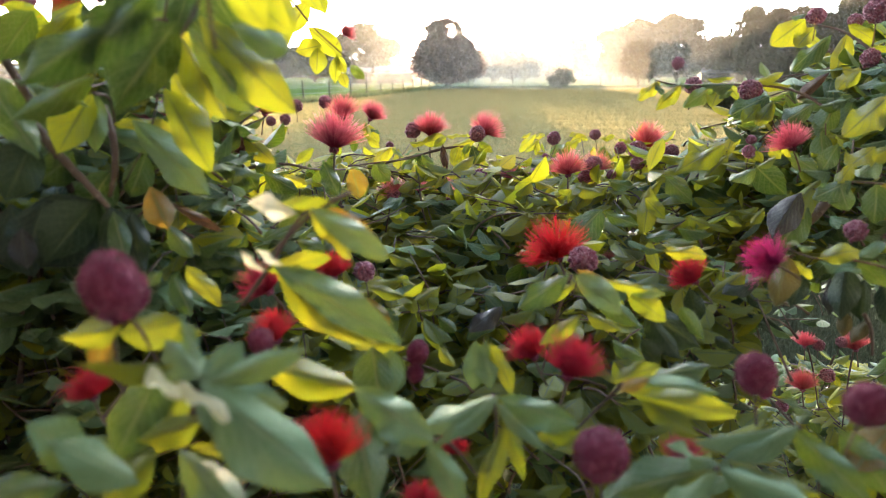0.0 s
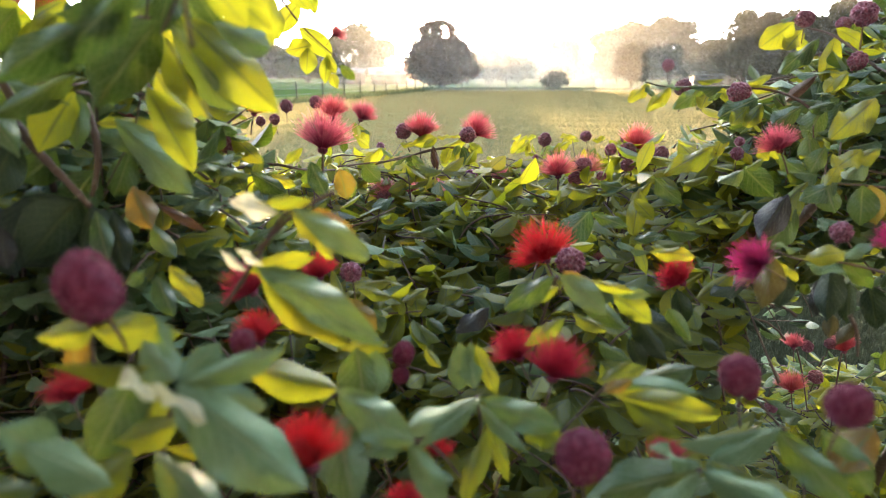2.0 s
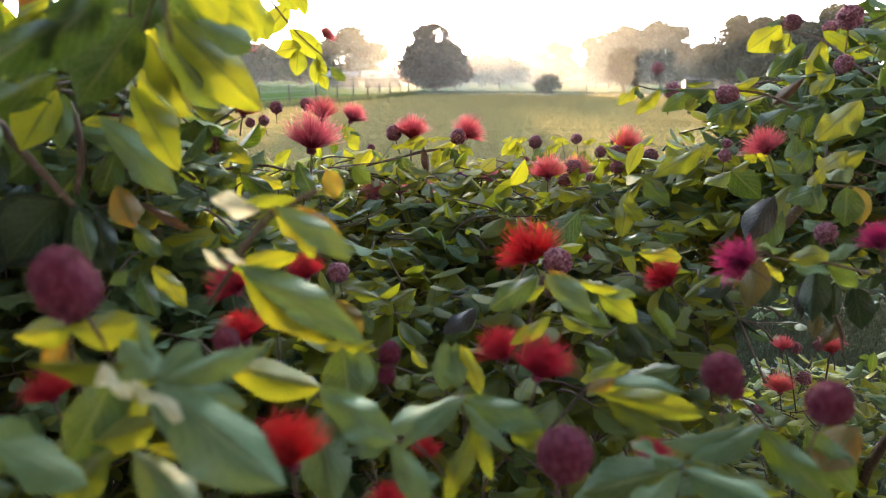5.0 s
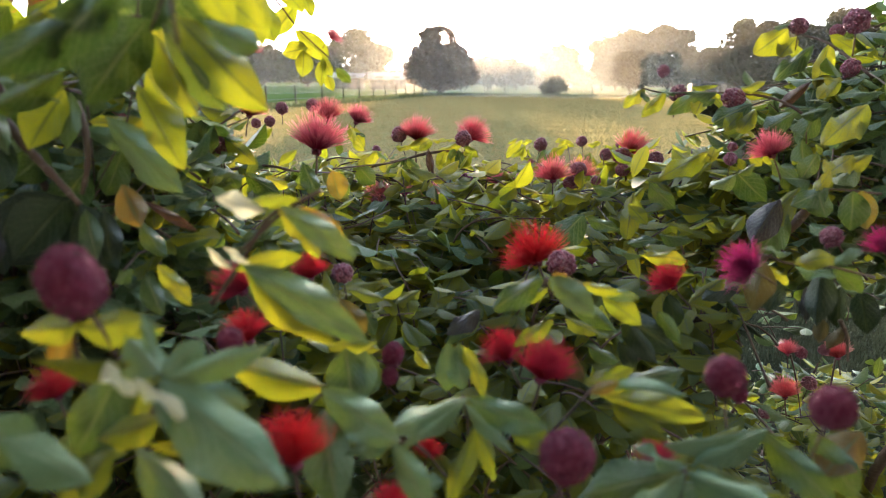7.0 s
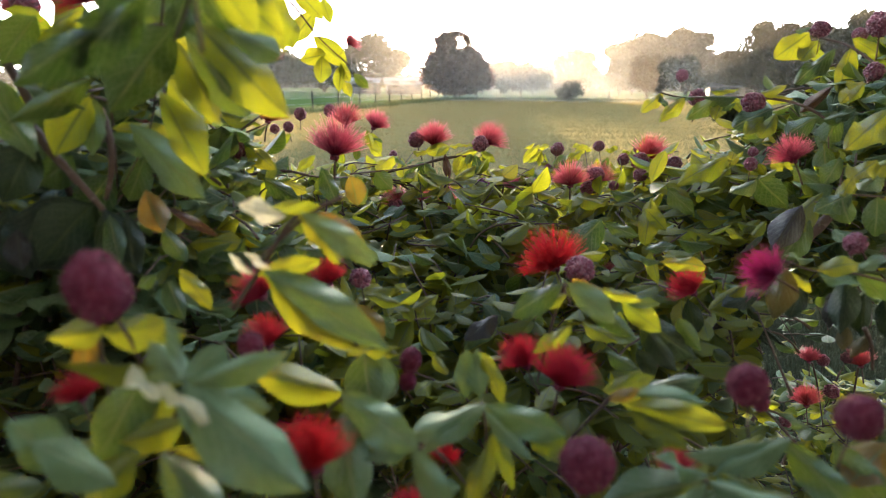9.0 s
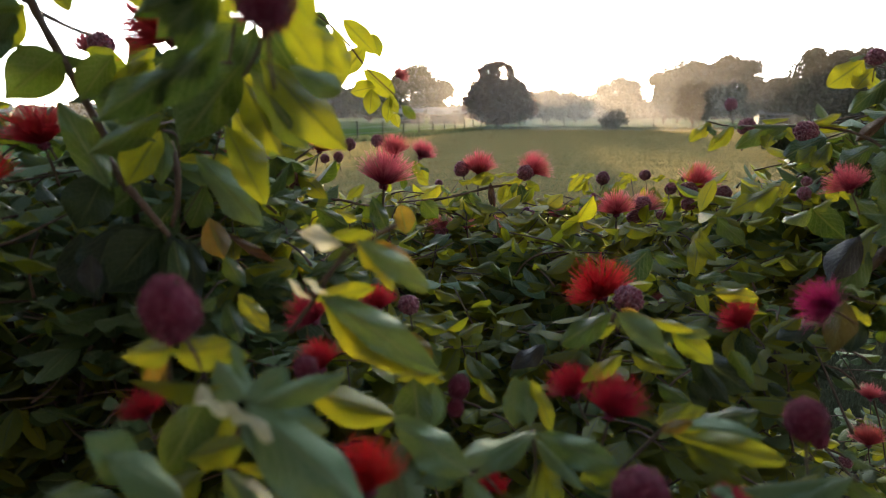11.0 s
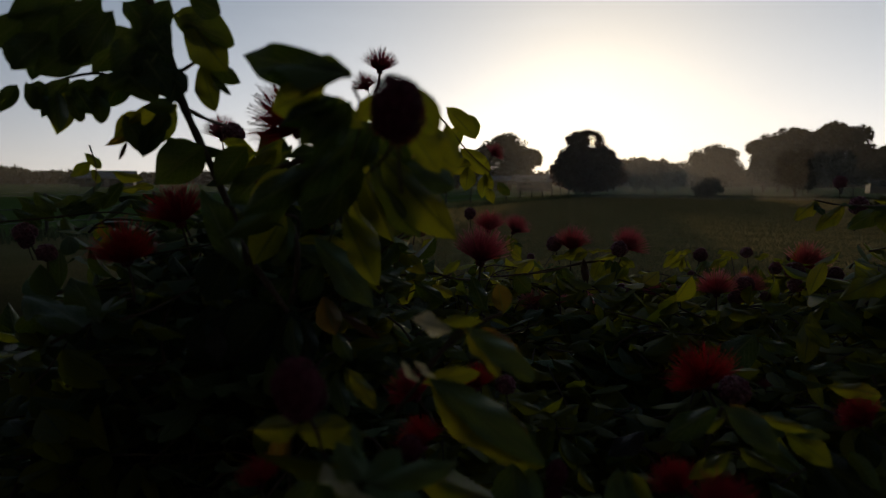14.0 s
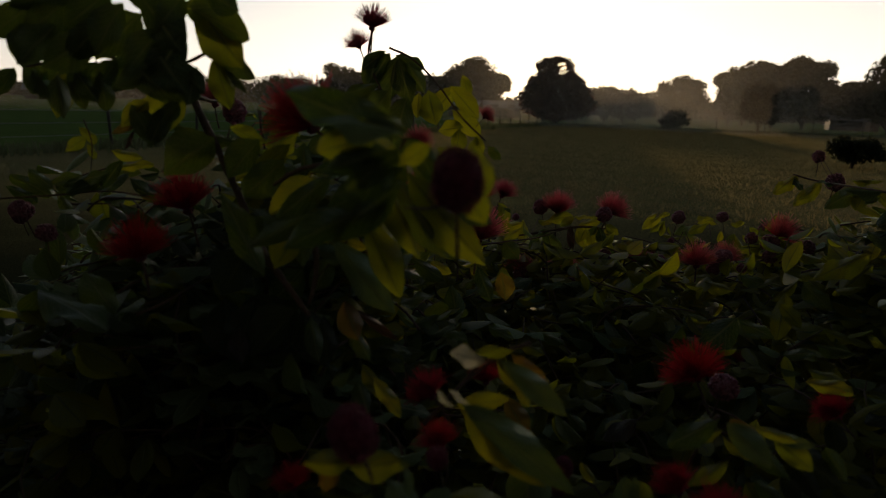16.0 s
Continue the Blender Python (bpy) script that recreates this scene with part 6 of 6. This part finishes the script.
leaf(L, (-0.402, 0.752, 1.496), (-0.416, 0.742, 1.461), 0.60, -80, "g")
leaf(L, (-0.231, 0.743, 1.467), (-0.232, 0.731, 1.423), 0.60, -24, "g")
leaf(L, (-0.386, 0.741, 1.457), (-0.385, 0.728, 1.409), 0.60, -22, "g")
leaf(L, (-0.286, 0.740, 1.492), (-0.281, 0.730, 1.456), 0.60, 6, "g")
leaf(L, (-0.378, 0.684, 1.440), (-0.366, 0.671, 1.393), 0.60, 12, "g")
leaf(L, (-0.257, 0.673, 1.437), (-0.241, 0.662, 1.401), 0.60, 35, "g")
leaf(L, (-0.202, 0.621, 1.438), (-0.220, 0.613, 1.409), 0.60, -79, "g")
leaf(L, (-0.226, 0.712, 1.467), (-0.237, 0.701, 1.428), 0.60, -63, "g")
leaf(L, (-0.323, 0.703, 1.471), (-0.318, 0.690, 1.423), 0.60, -5, "g")
leaf(L, (-0.289, 0.735, 1.438), (-0.260, 0.722, 1.393), 0.60, 44, "g")
leaf(L, (-0.395, 0.758, 1.443), (-0.371, 0.745, 1.399), 0.60, 35, "g")
leaf(L, (-0.283, 0.748, 1.483), (-0.279, 0.738, 1.448), 0.60, -0, "g")
leaf(L, (-0.414, 0.758, 1.443), (-0.438, 0.744, 1.393), 0.60, -84, "g")
leaf(L, (-0.298, 0.664, 1.480), (-0.284, 0.651, 1.435), 0.60, 23, "g")
leaf(L, (-0.340, 0.625, 1.452), (-0.329, 0.616, 1.421), 0.60, 22, "g")

# the nearest leaves
leaf(L, (-0.150, 0.390, 1.452), (-0.199, 0.390, 1.397), 0.55, -110, "g")
leaf(L, (-0.167, 0.405, 1.451), (-0.201, 0.416, 1.397), 0.46, -119, "g")
leaf(L, (-0.162, 0.424, 1.445), (-0.128, 0.400, 1.395), 0.34, 25, "y")
leaf(L, (-0.167, 0.428, 1.441), (-0.146, 0.416, 1.397), 0.34, 60, "y")
leaf(L, (-0.153, 0.415, 1.451), (-0.105, 0.380, 1.399), 0.37, 56, "g")
leaf(L, (-0.142, 0.407, 1.457), (-0.077, 0.365, 1.402), 0.35, 56, "y")
leaf(L, (-0.145, 0.429, 1.463), (-0.105, 0.407, 1.423), 0.35, 76, "g")
leaf(L, (-0.183, 0.435, 1.411), (-0.147, 0.401, 1.362), 0.40, 39, "y")
leaf(L, (-0.182, 0.449, 1.423), (-0.152, 0.426, 1.377), 0.34, 19, "y")
leaf(L, (-0.221, 0.460, 1.388), (-0.156, 0.416, 1.341), 0.33, 59, "m")
leaf(L, (-0.220, 0.464, 1.384), (-0.167, 0.437, 1.344), 0.35, 60, "y")
leaf(L, (-0.240, 0.445, 1.407), (-0.259, 0.423, 1.367), 0.60, -73, "y")
leaf(L, (-0.242, 0.455, 1.407), (-0.242, 0.439, 1.366), 0.42, -17, "g")
leaf(L, (-0.206, 0.415, 1.451), (-0.247, 0.395, 1.415), 0.34, -78, "g")
leaf(L, (-0.225, 0.435, 1.445), (-0.266, 0.424, 1.408), 0.39, -112, "y")
leaf(L, (-0.221, 0.417, 1.420), (-0.267, 0.389, 1.393), 0.30, -69, "g")
leaf(L, (-0.111, 0.373, 1.450), (-0.071, 0.338, 1.435), 0.33, 67, "m")
leaf(L, (-0.117, 0.397, 1.478), (-0.081, 0.373, 1.448), 0.44, 66, "y")
leaf(L, (-0.097, 0.434, 1.482), (-0.090, 0.423, 1.441), 0.39, 17, "y")
leaf(L, (-0.251, 0.490, 1.382), (-0.199, 0.479, 1.380), 0.34, 63, "y")
leaf(L, (-0.252, 0.478, 1.378), (-0.212, 0.464, 1.365), 0.37, 75, "m")
leaf(L, (-0.177, 0.408, 1.461), (-0.216, 0.396, 1.455), 0.29, -71, "g")
leaf(L, (-0.153, 0.415, 1.486), (-0.179, 0.396, 1.457), 0.50, -82, "g")
leaf(L, (-0.142, 0.414, 1.484), (-0.120, 0.405, 1.451), 0.42, 61, "g")
leaf(L, (-0.283, 0.514, 1.467), (-0.317, 0.505, 1.436), 0.46, -99, "y")
leaf(L, (-0.314, 0.530, 1.451), (-0.345, 0.517, 1.441), 0.31, -24, "m")
leaf(L, (-0.151, 0.424, 1.482), (-0.163, 0.415, 1.448), 0.50, -73, "g")
leaf(L, (-0.176, 0.433, 1.478), (-0.148, 0.425, 1.448), 0.42, 69, "g")
leaf(L, (-0.219, 0.477, 1.485), (-0.190, 0.468, 1.454), 0.50, 67, "g")
leaf(L, (-0.148, 0.465, 1.480), (-0.176, 0.457, 1.450), 0.50, -91, "g")
leaf(L, (-0.200, 0.484, 1.472), (-0.174, 0.475, 1.440), 0.46, 63, "y")
leaf(L, (-0.319, 0.540, 1.487), (-0.281, 0.535, 1.468), 0.42, 81, "g")
leaf(L, (-0.364, 0.549, 1.479), (-0.328, 0.545, 1.465), 0.42, 84, "y")
leaf(L, (-0.115, 0.277, 1.493), (-0.199, 0.287, 1.513), 0.28, -92, "g", 3)
leaf(L, (-0.112, 0.273, 1.492), (-0.163, 0.269, 1.510), 0.33, -21, "m", 3)
leaf(L, (-0.113, 0.277, 1.493), (-0.143, 0.283, 1.510), 0.35, -66, "g")
leaf(L, (-0.131, 0.284, 1.491), (-0.173, 0.288, 1.476), 0.50, -108, "y", 3)
leaf(L, (-0.124, 0.284, 1.482), (-0.167, 0.289, 1.468), 0.35, -96, "g")
leaf(L, (-0.122, 0.289, 1.479), (-0.152, 0.291, 1.458), 0.46, -104, "g")
leaf(L, (-0.123, 0.300, 1.483), (-0.145, 0.297, 1.450), 0.50, -104, "g")
leaf(L, (-0.081, 0.263, 1.487), (-0.065, 0.269, 1.461), 0.55, 97, "y")
leaf(L, (-0.085, 0.286, 1.467), (-0.068, 0.292, 1.441), 0.54, 95, "y")
leaf(L, (-0.126, 0.306, 1.451), (-0.159, 0.303, 1.446), 0.37, -74, "g")
leaf(L, (-0.122, 0.303, 1.461), (-0.166, 0.295, 1.428), 0.42, -83, "g")
leaf(L, (-0.150, 0.300, 1.442), (-0.198, 0.297, 1.416), 0.37, -86, "g")
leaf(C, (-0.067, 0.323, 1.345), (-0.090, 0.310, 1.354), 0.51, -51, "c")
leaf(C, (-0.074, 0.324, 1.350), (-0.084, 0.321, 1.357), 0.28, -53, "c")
leaf(C, (-0.076, 0.324, 1.350), (-0.050, 0.335, 1.350), 0.29, 88, "y")
leaf(C, (-0.059, 0.324, 1.348), (-0.019, 0.293, 1.331), 0.29, 55, "m")
leaf(C, (-0.061, 0.328, 1.345), (-0.034, 0.313, 1.327), 0.29, 22, "y")
leaf(C, (-0.051, 0.339, 1.345), (-0.025, 0.339, 1.327), 0.35, 72, "o")
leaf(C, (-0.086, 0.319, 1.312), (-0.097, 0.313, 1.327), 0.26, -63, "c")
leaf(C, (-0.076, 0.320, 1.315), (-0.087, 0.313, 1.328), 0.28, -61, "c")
leaf(C, (-0.082, 0.324, 1.313), (-0.012, 0.272, 1.292), 0.25, 53, "m")
leaf(C, (-0.082, 0.328, 1.308), (-0.022, 0.294, 1.280), 0.20, 25, "y")
leaf(C, (-0.086, 0.324, 1.310), (-0.050, 0.326, 1.318), 0.34, 76, "y")
leaf(C, (-0.093, 0.230, 1.290), (-0.112, 0.244, 1.304), 0.66, -17, "m")
leaf(C, (-0.092, 0.231, 1.296), (-0.105, 0.247, 1.313), 0.22, 9, "m")
leaf(C, (-0.091, 0.230, 1.290), (-0.077, 0.244, 1.303), 0.74, 37, "m")
leaf(C, (-0.089, 0.229, 1.289), (-0.045, 0.229, 1.305), 0.28, 67, "m")
leaf(C, (-0.091, 0.229, 1.289), (-0.028, 0.183, 1.273), 0.39, 30, "m")
leaf(C, (-0.093, 0.242, 1.277), (-0.057, 0.240, 1.272), 0.57, 54, "m")
leaf(C, (-0.105, 0.236, 1.294), (-0.150, 0.232, 1.299), 0.14, -19, "y")
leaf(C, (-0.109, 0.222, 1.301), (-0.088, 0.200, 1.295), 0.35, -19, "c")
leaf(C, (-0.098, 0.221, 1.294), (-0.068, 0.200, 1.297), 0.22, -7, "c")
leaf(C, (-0.092, 0.224, 1.287), (-0.081, 0.210, 1.275), 0.26, 18, "m")
leaf(C, (-0.128, 0.267, 1.276), (-0.146, 0.242, 1.239), 0.60, -46, "g")
leaf(C, (-0.118, 0.271, 1.272), (-0.130, 0.251, 1.237), 0.50, -39, "y")
leaf(C, (-0.129, 0.206, 1.260), (-0.150, 0.198, 1.287), 0.57, -43, "m")
leaf(C, (-0.112, 0.204, 1.255), (-0.138, 0.196, 1.282), 0.55, -24, "m")
leaf(C, (-0.141, 0.204, 1.253), (-0.171, 0.196, 1.262), 0.42, -38, "g")
leaf(C, (-0.102, 0.247, 1.258), (-0.134, 0.244, 1.250), 0.50, -45, "y")
leaf(C, (-0.099, 0.226, 1.259), (-0.052, 0.211, 1.260), 0.14, 58, "y")
leaf(C, (-0.101, 0.221, 1.260), (-0.063, 0.192, 1.248), 0.42, 25, "g")
leaf(C, (-0.118, 0.234, 1.249), (-0.146, 0.223, 1.230), 0.46, -54, "y")
twig(L, 0.0042, (-0.286, 0.444, 1.385), (-0.270, 0.439, 1.366), (-0.253, 0.434, 1.349), (-0.231, 0.427, 1.327))
twig(L, 0.0034, (-0.244, 0.463, 1.398), (-0.236, 0.457, 1.376), (-0.234, 0.450, 1.353), (-0.238, 0.444, 1.331))
twig(L, 0.0030, (-0.175, 0.459, 1.458), (-0.216, 0.459, 1.456), (-0.248, 0.457, 1.450), (-0.273, 0.453, 1.435))
twig(C, 0.0016, (-0.039, 0.346, 1.353), (-0.059, 0.343, 1.343), (-0.079, 0.338, 1.325), (-0.093, 0.335, 1.312))
leaf(C, (-0.136, 0.250, 1.306), (-0.165, 0.249, 1.302), 0.52, -55, "y")
leaf(C, (-0.136, 0.249, 1.304), (-0.107, 0.251, 1.310), 0.63, 57, "y")
leaf(C, (-0.142, 0.268, 1.296), (-0.105, 0.268, 1.297), 0.42, 63, "y")
leaf(C, (-0.150, 0.259, 1.301), (-0.154, 0.253, 1.279), 0.50, -45, "o")
leaf(C, (-0.033, 0.305, 1.245), (-0.082, 0.286, 1.269), 0.39, -55, "y")
leaf(C, (-0.036, 0.305, 1.246), (0.013, 0.261, 1.237), 0.37, 44, "m")
leaf(C, (0.010, 0.271, 1.234), (-0.020, 0.270, 1.230), 0.37, -15, "m")
leaf(C, (0.007, 0.271, 1.233), (0.025, 0.244, 1.214), 0.42, 27, "m")
leaf(C, (-0.037, 0.404, 1.226), (-0.029, 0.383, 1.190), 0.71, 10, "g")
leaf(C, (-0.025, 0.413, 1.221), (-0.025, 0.389, 1.191), 0.64, 6, "m")
leaf(C, (0.038, 0.377, 1.243), (0.035, 0.359, 1.215), 0.57, 5, "m")
leaf(C, (0.045, 0.377, 1.243), (0.048, 0.359, 1.215), 0.51, 24, "m")
leaf(C, (0.048, 0.372, 1.243), (0.064, 0.354, 1.215), 0.35, 24, "y")
leaf(C, (0.048, 0.299, 1.243), (0.002, 0.277, 1.237), 0.42, -17, "m")
leaf(C, (0.047, 0.294, 1.244), (0.010, 0.270, 1.232), 0.20, -29, "m")
leaf(C, (0.048, 0.299, 1.243), (0.090, 0.277, 1.237), 0.39, 49, "m")
leaf(C, (0.046, 0.294, 1.243), (0.071, 0.265, 1.232), 0.20, 25, "m")
leaf(C, (0.055, 0.318, 1.217), (0.034, 0.283, 1.185), 0.24, -9, "y")
leaf(C, (0.054, 0.327, 1.213), (0.065, 0.307, 1.180), 0.25, 35, "y")
leaf(C, (-0.012, 0.405, 1.231), (-0.052, 0.405, 1.230), 0.29, -42, "y")
leaf(C, (-0.032, 0.284, 1.244), (-0.018, 0.244, 1.213), 0.52, 8, "g")
leaf(C, (0.074, 0.298, 1.221), (0.096, 0.284, 1.225), 0.44, 56, "y")
leaf(C, (0.107, 0.408, 1.281), (0.070, 0.394, 1.265), 0.46, -42, "g")
leaf(C, (0.112, 0.411, 1.272), (0.085, 0.403, 1.263), 0.35, -39, "y")
leaf(C, (0.111, 0.400, 1.287), (0.135, 0.385, 1.272), 0.44, 53, "o")
leaf(C, (0.109, 0.399, 1.284), (0.135, 0.373, 1.266), 0.48, 55, "m")
leaf(C, (0.126, 0.415, 1.267), (0.161, 0.398, 1.243), 0.34, 60, "g")
leaf(C, (0.136, 0.417, 1.274), (0.167, 0.410, 1.268), 0.27, 68, "y")
leaf(C, (0.153, 0.430, 1.264), (0.182, 0.418, 1.262), 0.31, 63, "m")
leaf(C, (0.157, 0.433, 1.258), (0.185, 0.418, 1.241), 0.52, 60, "y")
leaf(C, (0.113, 0.391, 1.256), (0.083, 0.377, 1.243), 0.35, -37, "y")
leaf(C, (0.127, 0.318, 1.236), (0.178, 0.287, 1.238), 0.27, 64, "y")
leaf(C, (0.134, 0.318, 1.235), (0.162, 0.293, 1.220), 0.35, 44, "y")
leaf(C, (0.137, 0.328, 1.237), (0.180, 0.313, 1.238), 0.37, 63, "m")
leaf(C, (0.139, 0.315, 1.246), (0.120, 0.309, 1.242), 0.42, -41, "o")
leaf(C, (0.222, 0.299, 1.225), (0.158, 0.288, 1.224), 0.31, -10, "m")
leaf(C, (0.219, 0.294, 1.227), (0.169, 0.276, 1.219), 0.28, -14, "m")
leaf(R, (0.223, 0.307, 1.219), (0.250, 0.269, 1.194), 0.39, 49, "g")
leaf(C, (0.166, 0.271, 1.218), (0.131, 0.265, 1.233), 0.31, -22, "m")
leaf(C, (0.163, 0.266, 1.219), (0.190, 0.227, 1.227), 0.44, 44, "m")
leaf(C, (0.170, 0.272, 1.220), (0.199, 0.237, 1.227), 0.22, 36, "y")
leaf(C, (0.168, 0.279, 1.210), (0.110, 0.263, 1.208), 0.46, -37, "g")
leaf(C, (0.164, 0.270, 1.215), (0.125, 0.248, 1.210), 0.33, -6, "m")
leaf(R, (0.263, 0.325, 1.207), (0.284, 0.297, 1.180), 0.50, 47, "g")
leaf(C, (0.131, 0.369, 1.217), (0.169, 0.381, 1.222), 0.34, 53, "y")
leaf(R, (0.313, 0.497, 1.270), (0.295, 0.476, 1.233), 0.52, 5, "b")
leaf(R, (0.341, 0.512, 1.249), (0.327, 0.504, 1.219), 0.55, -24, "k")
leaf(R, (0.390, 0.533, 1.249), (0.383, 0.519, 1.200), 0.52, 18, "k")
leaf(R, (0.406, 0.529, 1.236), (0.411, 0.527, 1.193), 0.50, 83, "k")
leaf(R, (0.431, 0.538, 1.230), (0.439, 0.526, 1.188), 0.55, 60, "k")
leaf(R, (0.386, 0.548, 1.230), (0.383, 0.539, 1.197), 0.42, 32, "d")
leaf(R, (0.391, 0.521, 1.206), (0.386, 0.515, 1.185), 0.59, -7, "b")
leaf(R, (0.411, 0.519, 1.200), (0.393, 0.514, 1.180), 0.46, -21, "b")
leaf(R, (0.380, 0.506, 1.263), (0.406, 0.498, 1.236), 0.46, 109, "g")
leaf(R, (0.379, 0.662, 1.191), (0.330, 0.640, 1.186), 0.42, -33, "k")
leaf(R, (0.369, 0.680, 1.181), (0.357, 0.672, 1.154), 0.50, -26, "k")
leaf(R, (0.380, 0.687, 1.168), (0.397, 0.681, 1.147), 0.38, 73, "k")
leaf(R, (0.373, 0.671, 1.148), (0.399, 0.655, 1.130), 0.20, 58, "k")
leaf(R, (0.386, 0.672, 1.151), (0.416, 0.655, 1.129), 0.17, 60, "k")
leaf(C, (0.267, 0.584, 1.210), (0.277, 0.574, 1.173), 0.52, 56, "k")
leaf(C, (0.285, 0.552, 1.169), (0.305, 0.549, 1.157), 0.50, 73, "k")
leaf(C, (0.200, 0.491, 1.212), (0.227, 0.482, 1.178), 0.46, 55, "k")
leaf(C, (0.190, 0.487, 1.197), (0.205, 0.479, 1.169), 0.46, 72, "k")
leaf(C, (0.229, 0.504, 1.219), (0.250, 0.496, 1.190), 0.42, 78, "g")
twig(R, 0.0022, (0.406, 0.521, 1.206), (0.412, 0.516, 1.191), (0.413, 0.510, 1.169))
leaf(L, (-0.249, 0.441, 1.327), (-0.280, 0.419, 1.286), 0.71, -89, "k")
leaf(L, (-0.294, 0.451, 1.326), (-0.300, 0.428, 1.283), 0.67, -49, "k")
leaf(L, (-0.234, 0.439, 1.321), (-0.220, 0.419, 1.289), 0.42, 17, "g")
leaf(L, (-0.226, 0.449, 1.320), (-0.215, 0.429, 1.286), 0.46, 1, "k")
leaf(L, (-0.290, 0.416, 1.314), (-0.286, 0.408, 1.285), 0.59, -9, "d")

# ---- the mass of the foliage ----
# many young leaves: the backlit brightness of the middle put into leaf colour
fill(C, 1250, (-0.7, 0.75), (0.5, 1.36), lambda x, y: 1.085 + 0.035 * math.exp(-((y - 0.7) / 0.12) ** 2) + 0.218 * (min(y, 1.0) - 0.3) + 0.18 * min(max(0, y - 0.8), 0.22) - 0.04 * max(0, y - 1.0) - 0.4 * max(0, y - 1.28) + 0.10 * max(0, x - 0.2), 0.26, 0.85)
fill(C, 420, (-0.75, 0.5), (0.85, 1.4), lambda x, y: 0.98, 0.55, 0.15)
# two hidden fills on the sunward side, added to shade the front leaves
fill(C, 300, (-0.6, 0.6), (1.12, 1.45), lambda x, y: 1.12, 0.25, 0.3)
fill(R, 170, (0.78, 1.4), (1.2, 1.6), lambda x, y: 1.30 + 0.3 * (x - 0.78), 0.45, 0.2)
fill(L, 220, (-1.1, -0.4), (0.7, 1.25), lambda x, y: 1.02, 0.6, 0.1)
fill(C, 200, (-0.45, 0.5), (0.32, 0.55), lambda x, y: 1.05 + 0.1 * (y - 0.3), 0.24, 0.55)
fill(L, 420, (-1.15, -0.36), (0.52, 1.25), lambda x, y: 1.32 + 0.06 * (y - 0.6) - 0.3 * max(0, -x - 0.5), 0.34, 0.2)
fill(L, 80, (-0.44, -0.2), (0.5, 0.72), lambda x, y: 1.34, 0.18, 0.25)
fill(L, 110, (-0.5, -0.15), (0.72, 1.25), lambda x, y: 1.27, 0.16, 0.45)
fill(L, 150, (-0.62, -0.20), (0.58, 0.76), lambda x, y: 1.42, 0.34, 0.1)
fill(L, 36, (-0.38, -0.25), (0.54, 0.78), lambda x, y: 1.48, 0.2, 0.25, 0.7)
fill(L, 14, (-0.52, -0.34), (0.80, 1.1), lambda x, y: 1.50, 0.22, 0.5)
fill(R, 440, (0.52, 1.3), (0.80, 1.25), lambda x, y: 1.315 + 0.7 * max(0, x - 0.43) - 0.3 * max(0, y - 1.0), 0.32, 0.3, 0.8, 1.17)
fill(R, 230, (0.60, 1.2), (0.98, 1.3), lambda x, y: 1.36 + 0.25 * (x - 0.6), 0.3, 0.1, 0.8, 1.2)
fill(D, 300, (0.5, 1.25), (0.85, 1.6), lambda x, y: 0.78 - 0.3 * abs(1.2 - y), 0.28, 0.6)


def settle(sh, keep):
    """The nearest leaves become parts of their own; the rest of the foliage is joined by kind."""
    sh.leaves.sort(key=lambda q: (q[0].translation - Vector((0, 0.1, 1.3))).length)
    for m, kind in sh.leaves[:keep]:
        sh.add("leaf", pick.choice(LEAF_MESH[kind]), m)
    for kind, name, label in (("g", "foliage", "dense green leaves"), ("m", "foliage", "dull blue-green leaves"), ("y", "young_foliage", "bright yellow-green young leaves")):
        vs, fs, us, n = [], [], [], 0
        mats = [m for m, k in sh.leaves[keep:] if k == kind]
        if not mats:
            continue
        for i, (v, f, u) in enumerate(COARSE):
            v, f = np.array(v), np.array(f)
            some = mats[i::3]
            if not some:
                continue
            a = np.array([[list(r) for r in m] for m in some])
            w = np.einsum("nij,vj->nvi", a[:, :3, :3], v) + a[:, None, :3, 3]
            vs.append(w.reshape(-1, 3))
            fs.append((f[None] + (np.arange(len(some)) * len(v))[:, None, None] + n).reshape(-1, 4))
            us.append(np.tile(np.array(u), (len(some), 1)))
            n += len(v) * len(some)
        ob = sh.add(name, mesh_from(name, np.concatenate(vs), np.concatenate(fs), M_LEAF[kind], np.concatenate(us)), None, label)
        tagged(ob, kind="stuff")
    v, f = sh.stems
    ob = sh.add("twiggery", mesh_from("twiggery", v, f, M_BARK), None, "thin brown leafy shoots")
    tagged(ob, kind="stuff")


for sh, keep in ((C, 300), (L, 250), (R, 250), (D, 120)):
    settle(sh, keep)
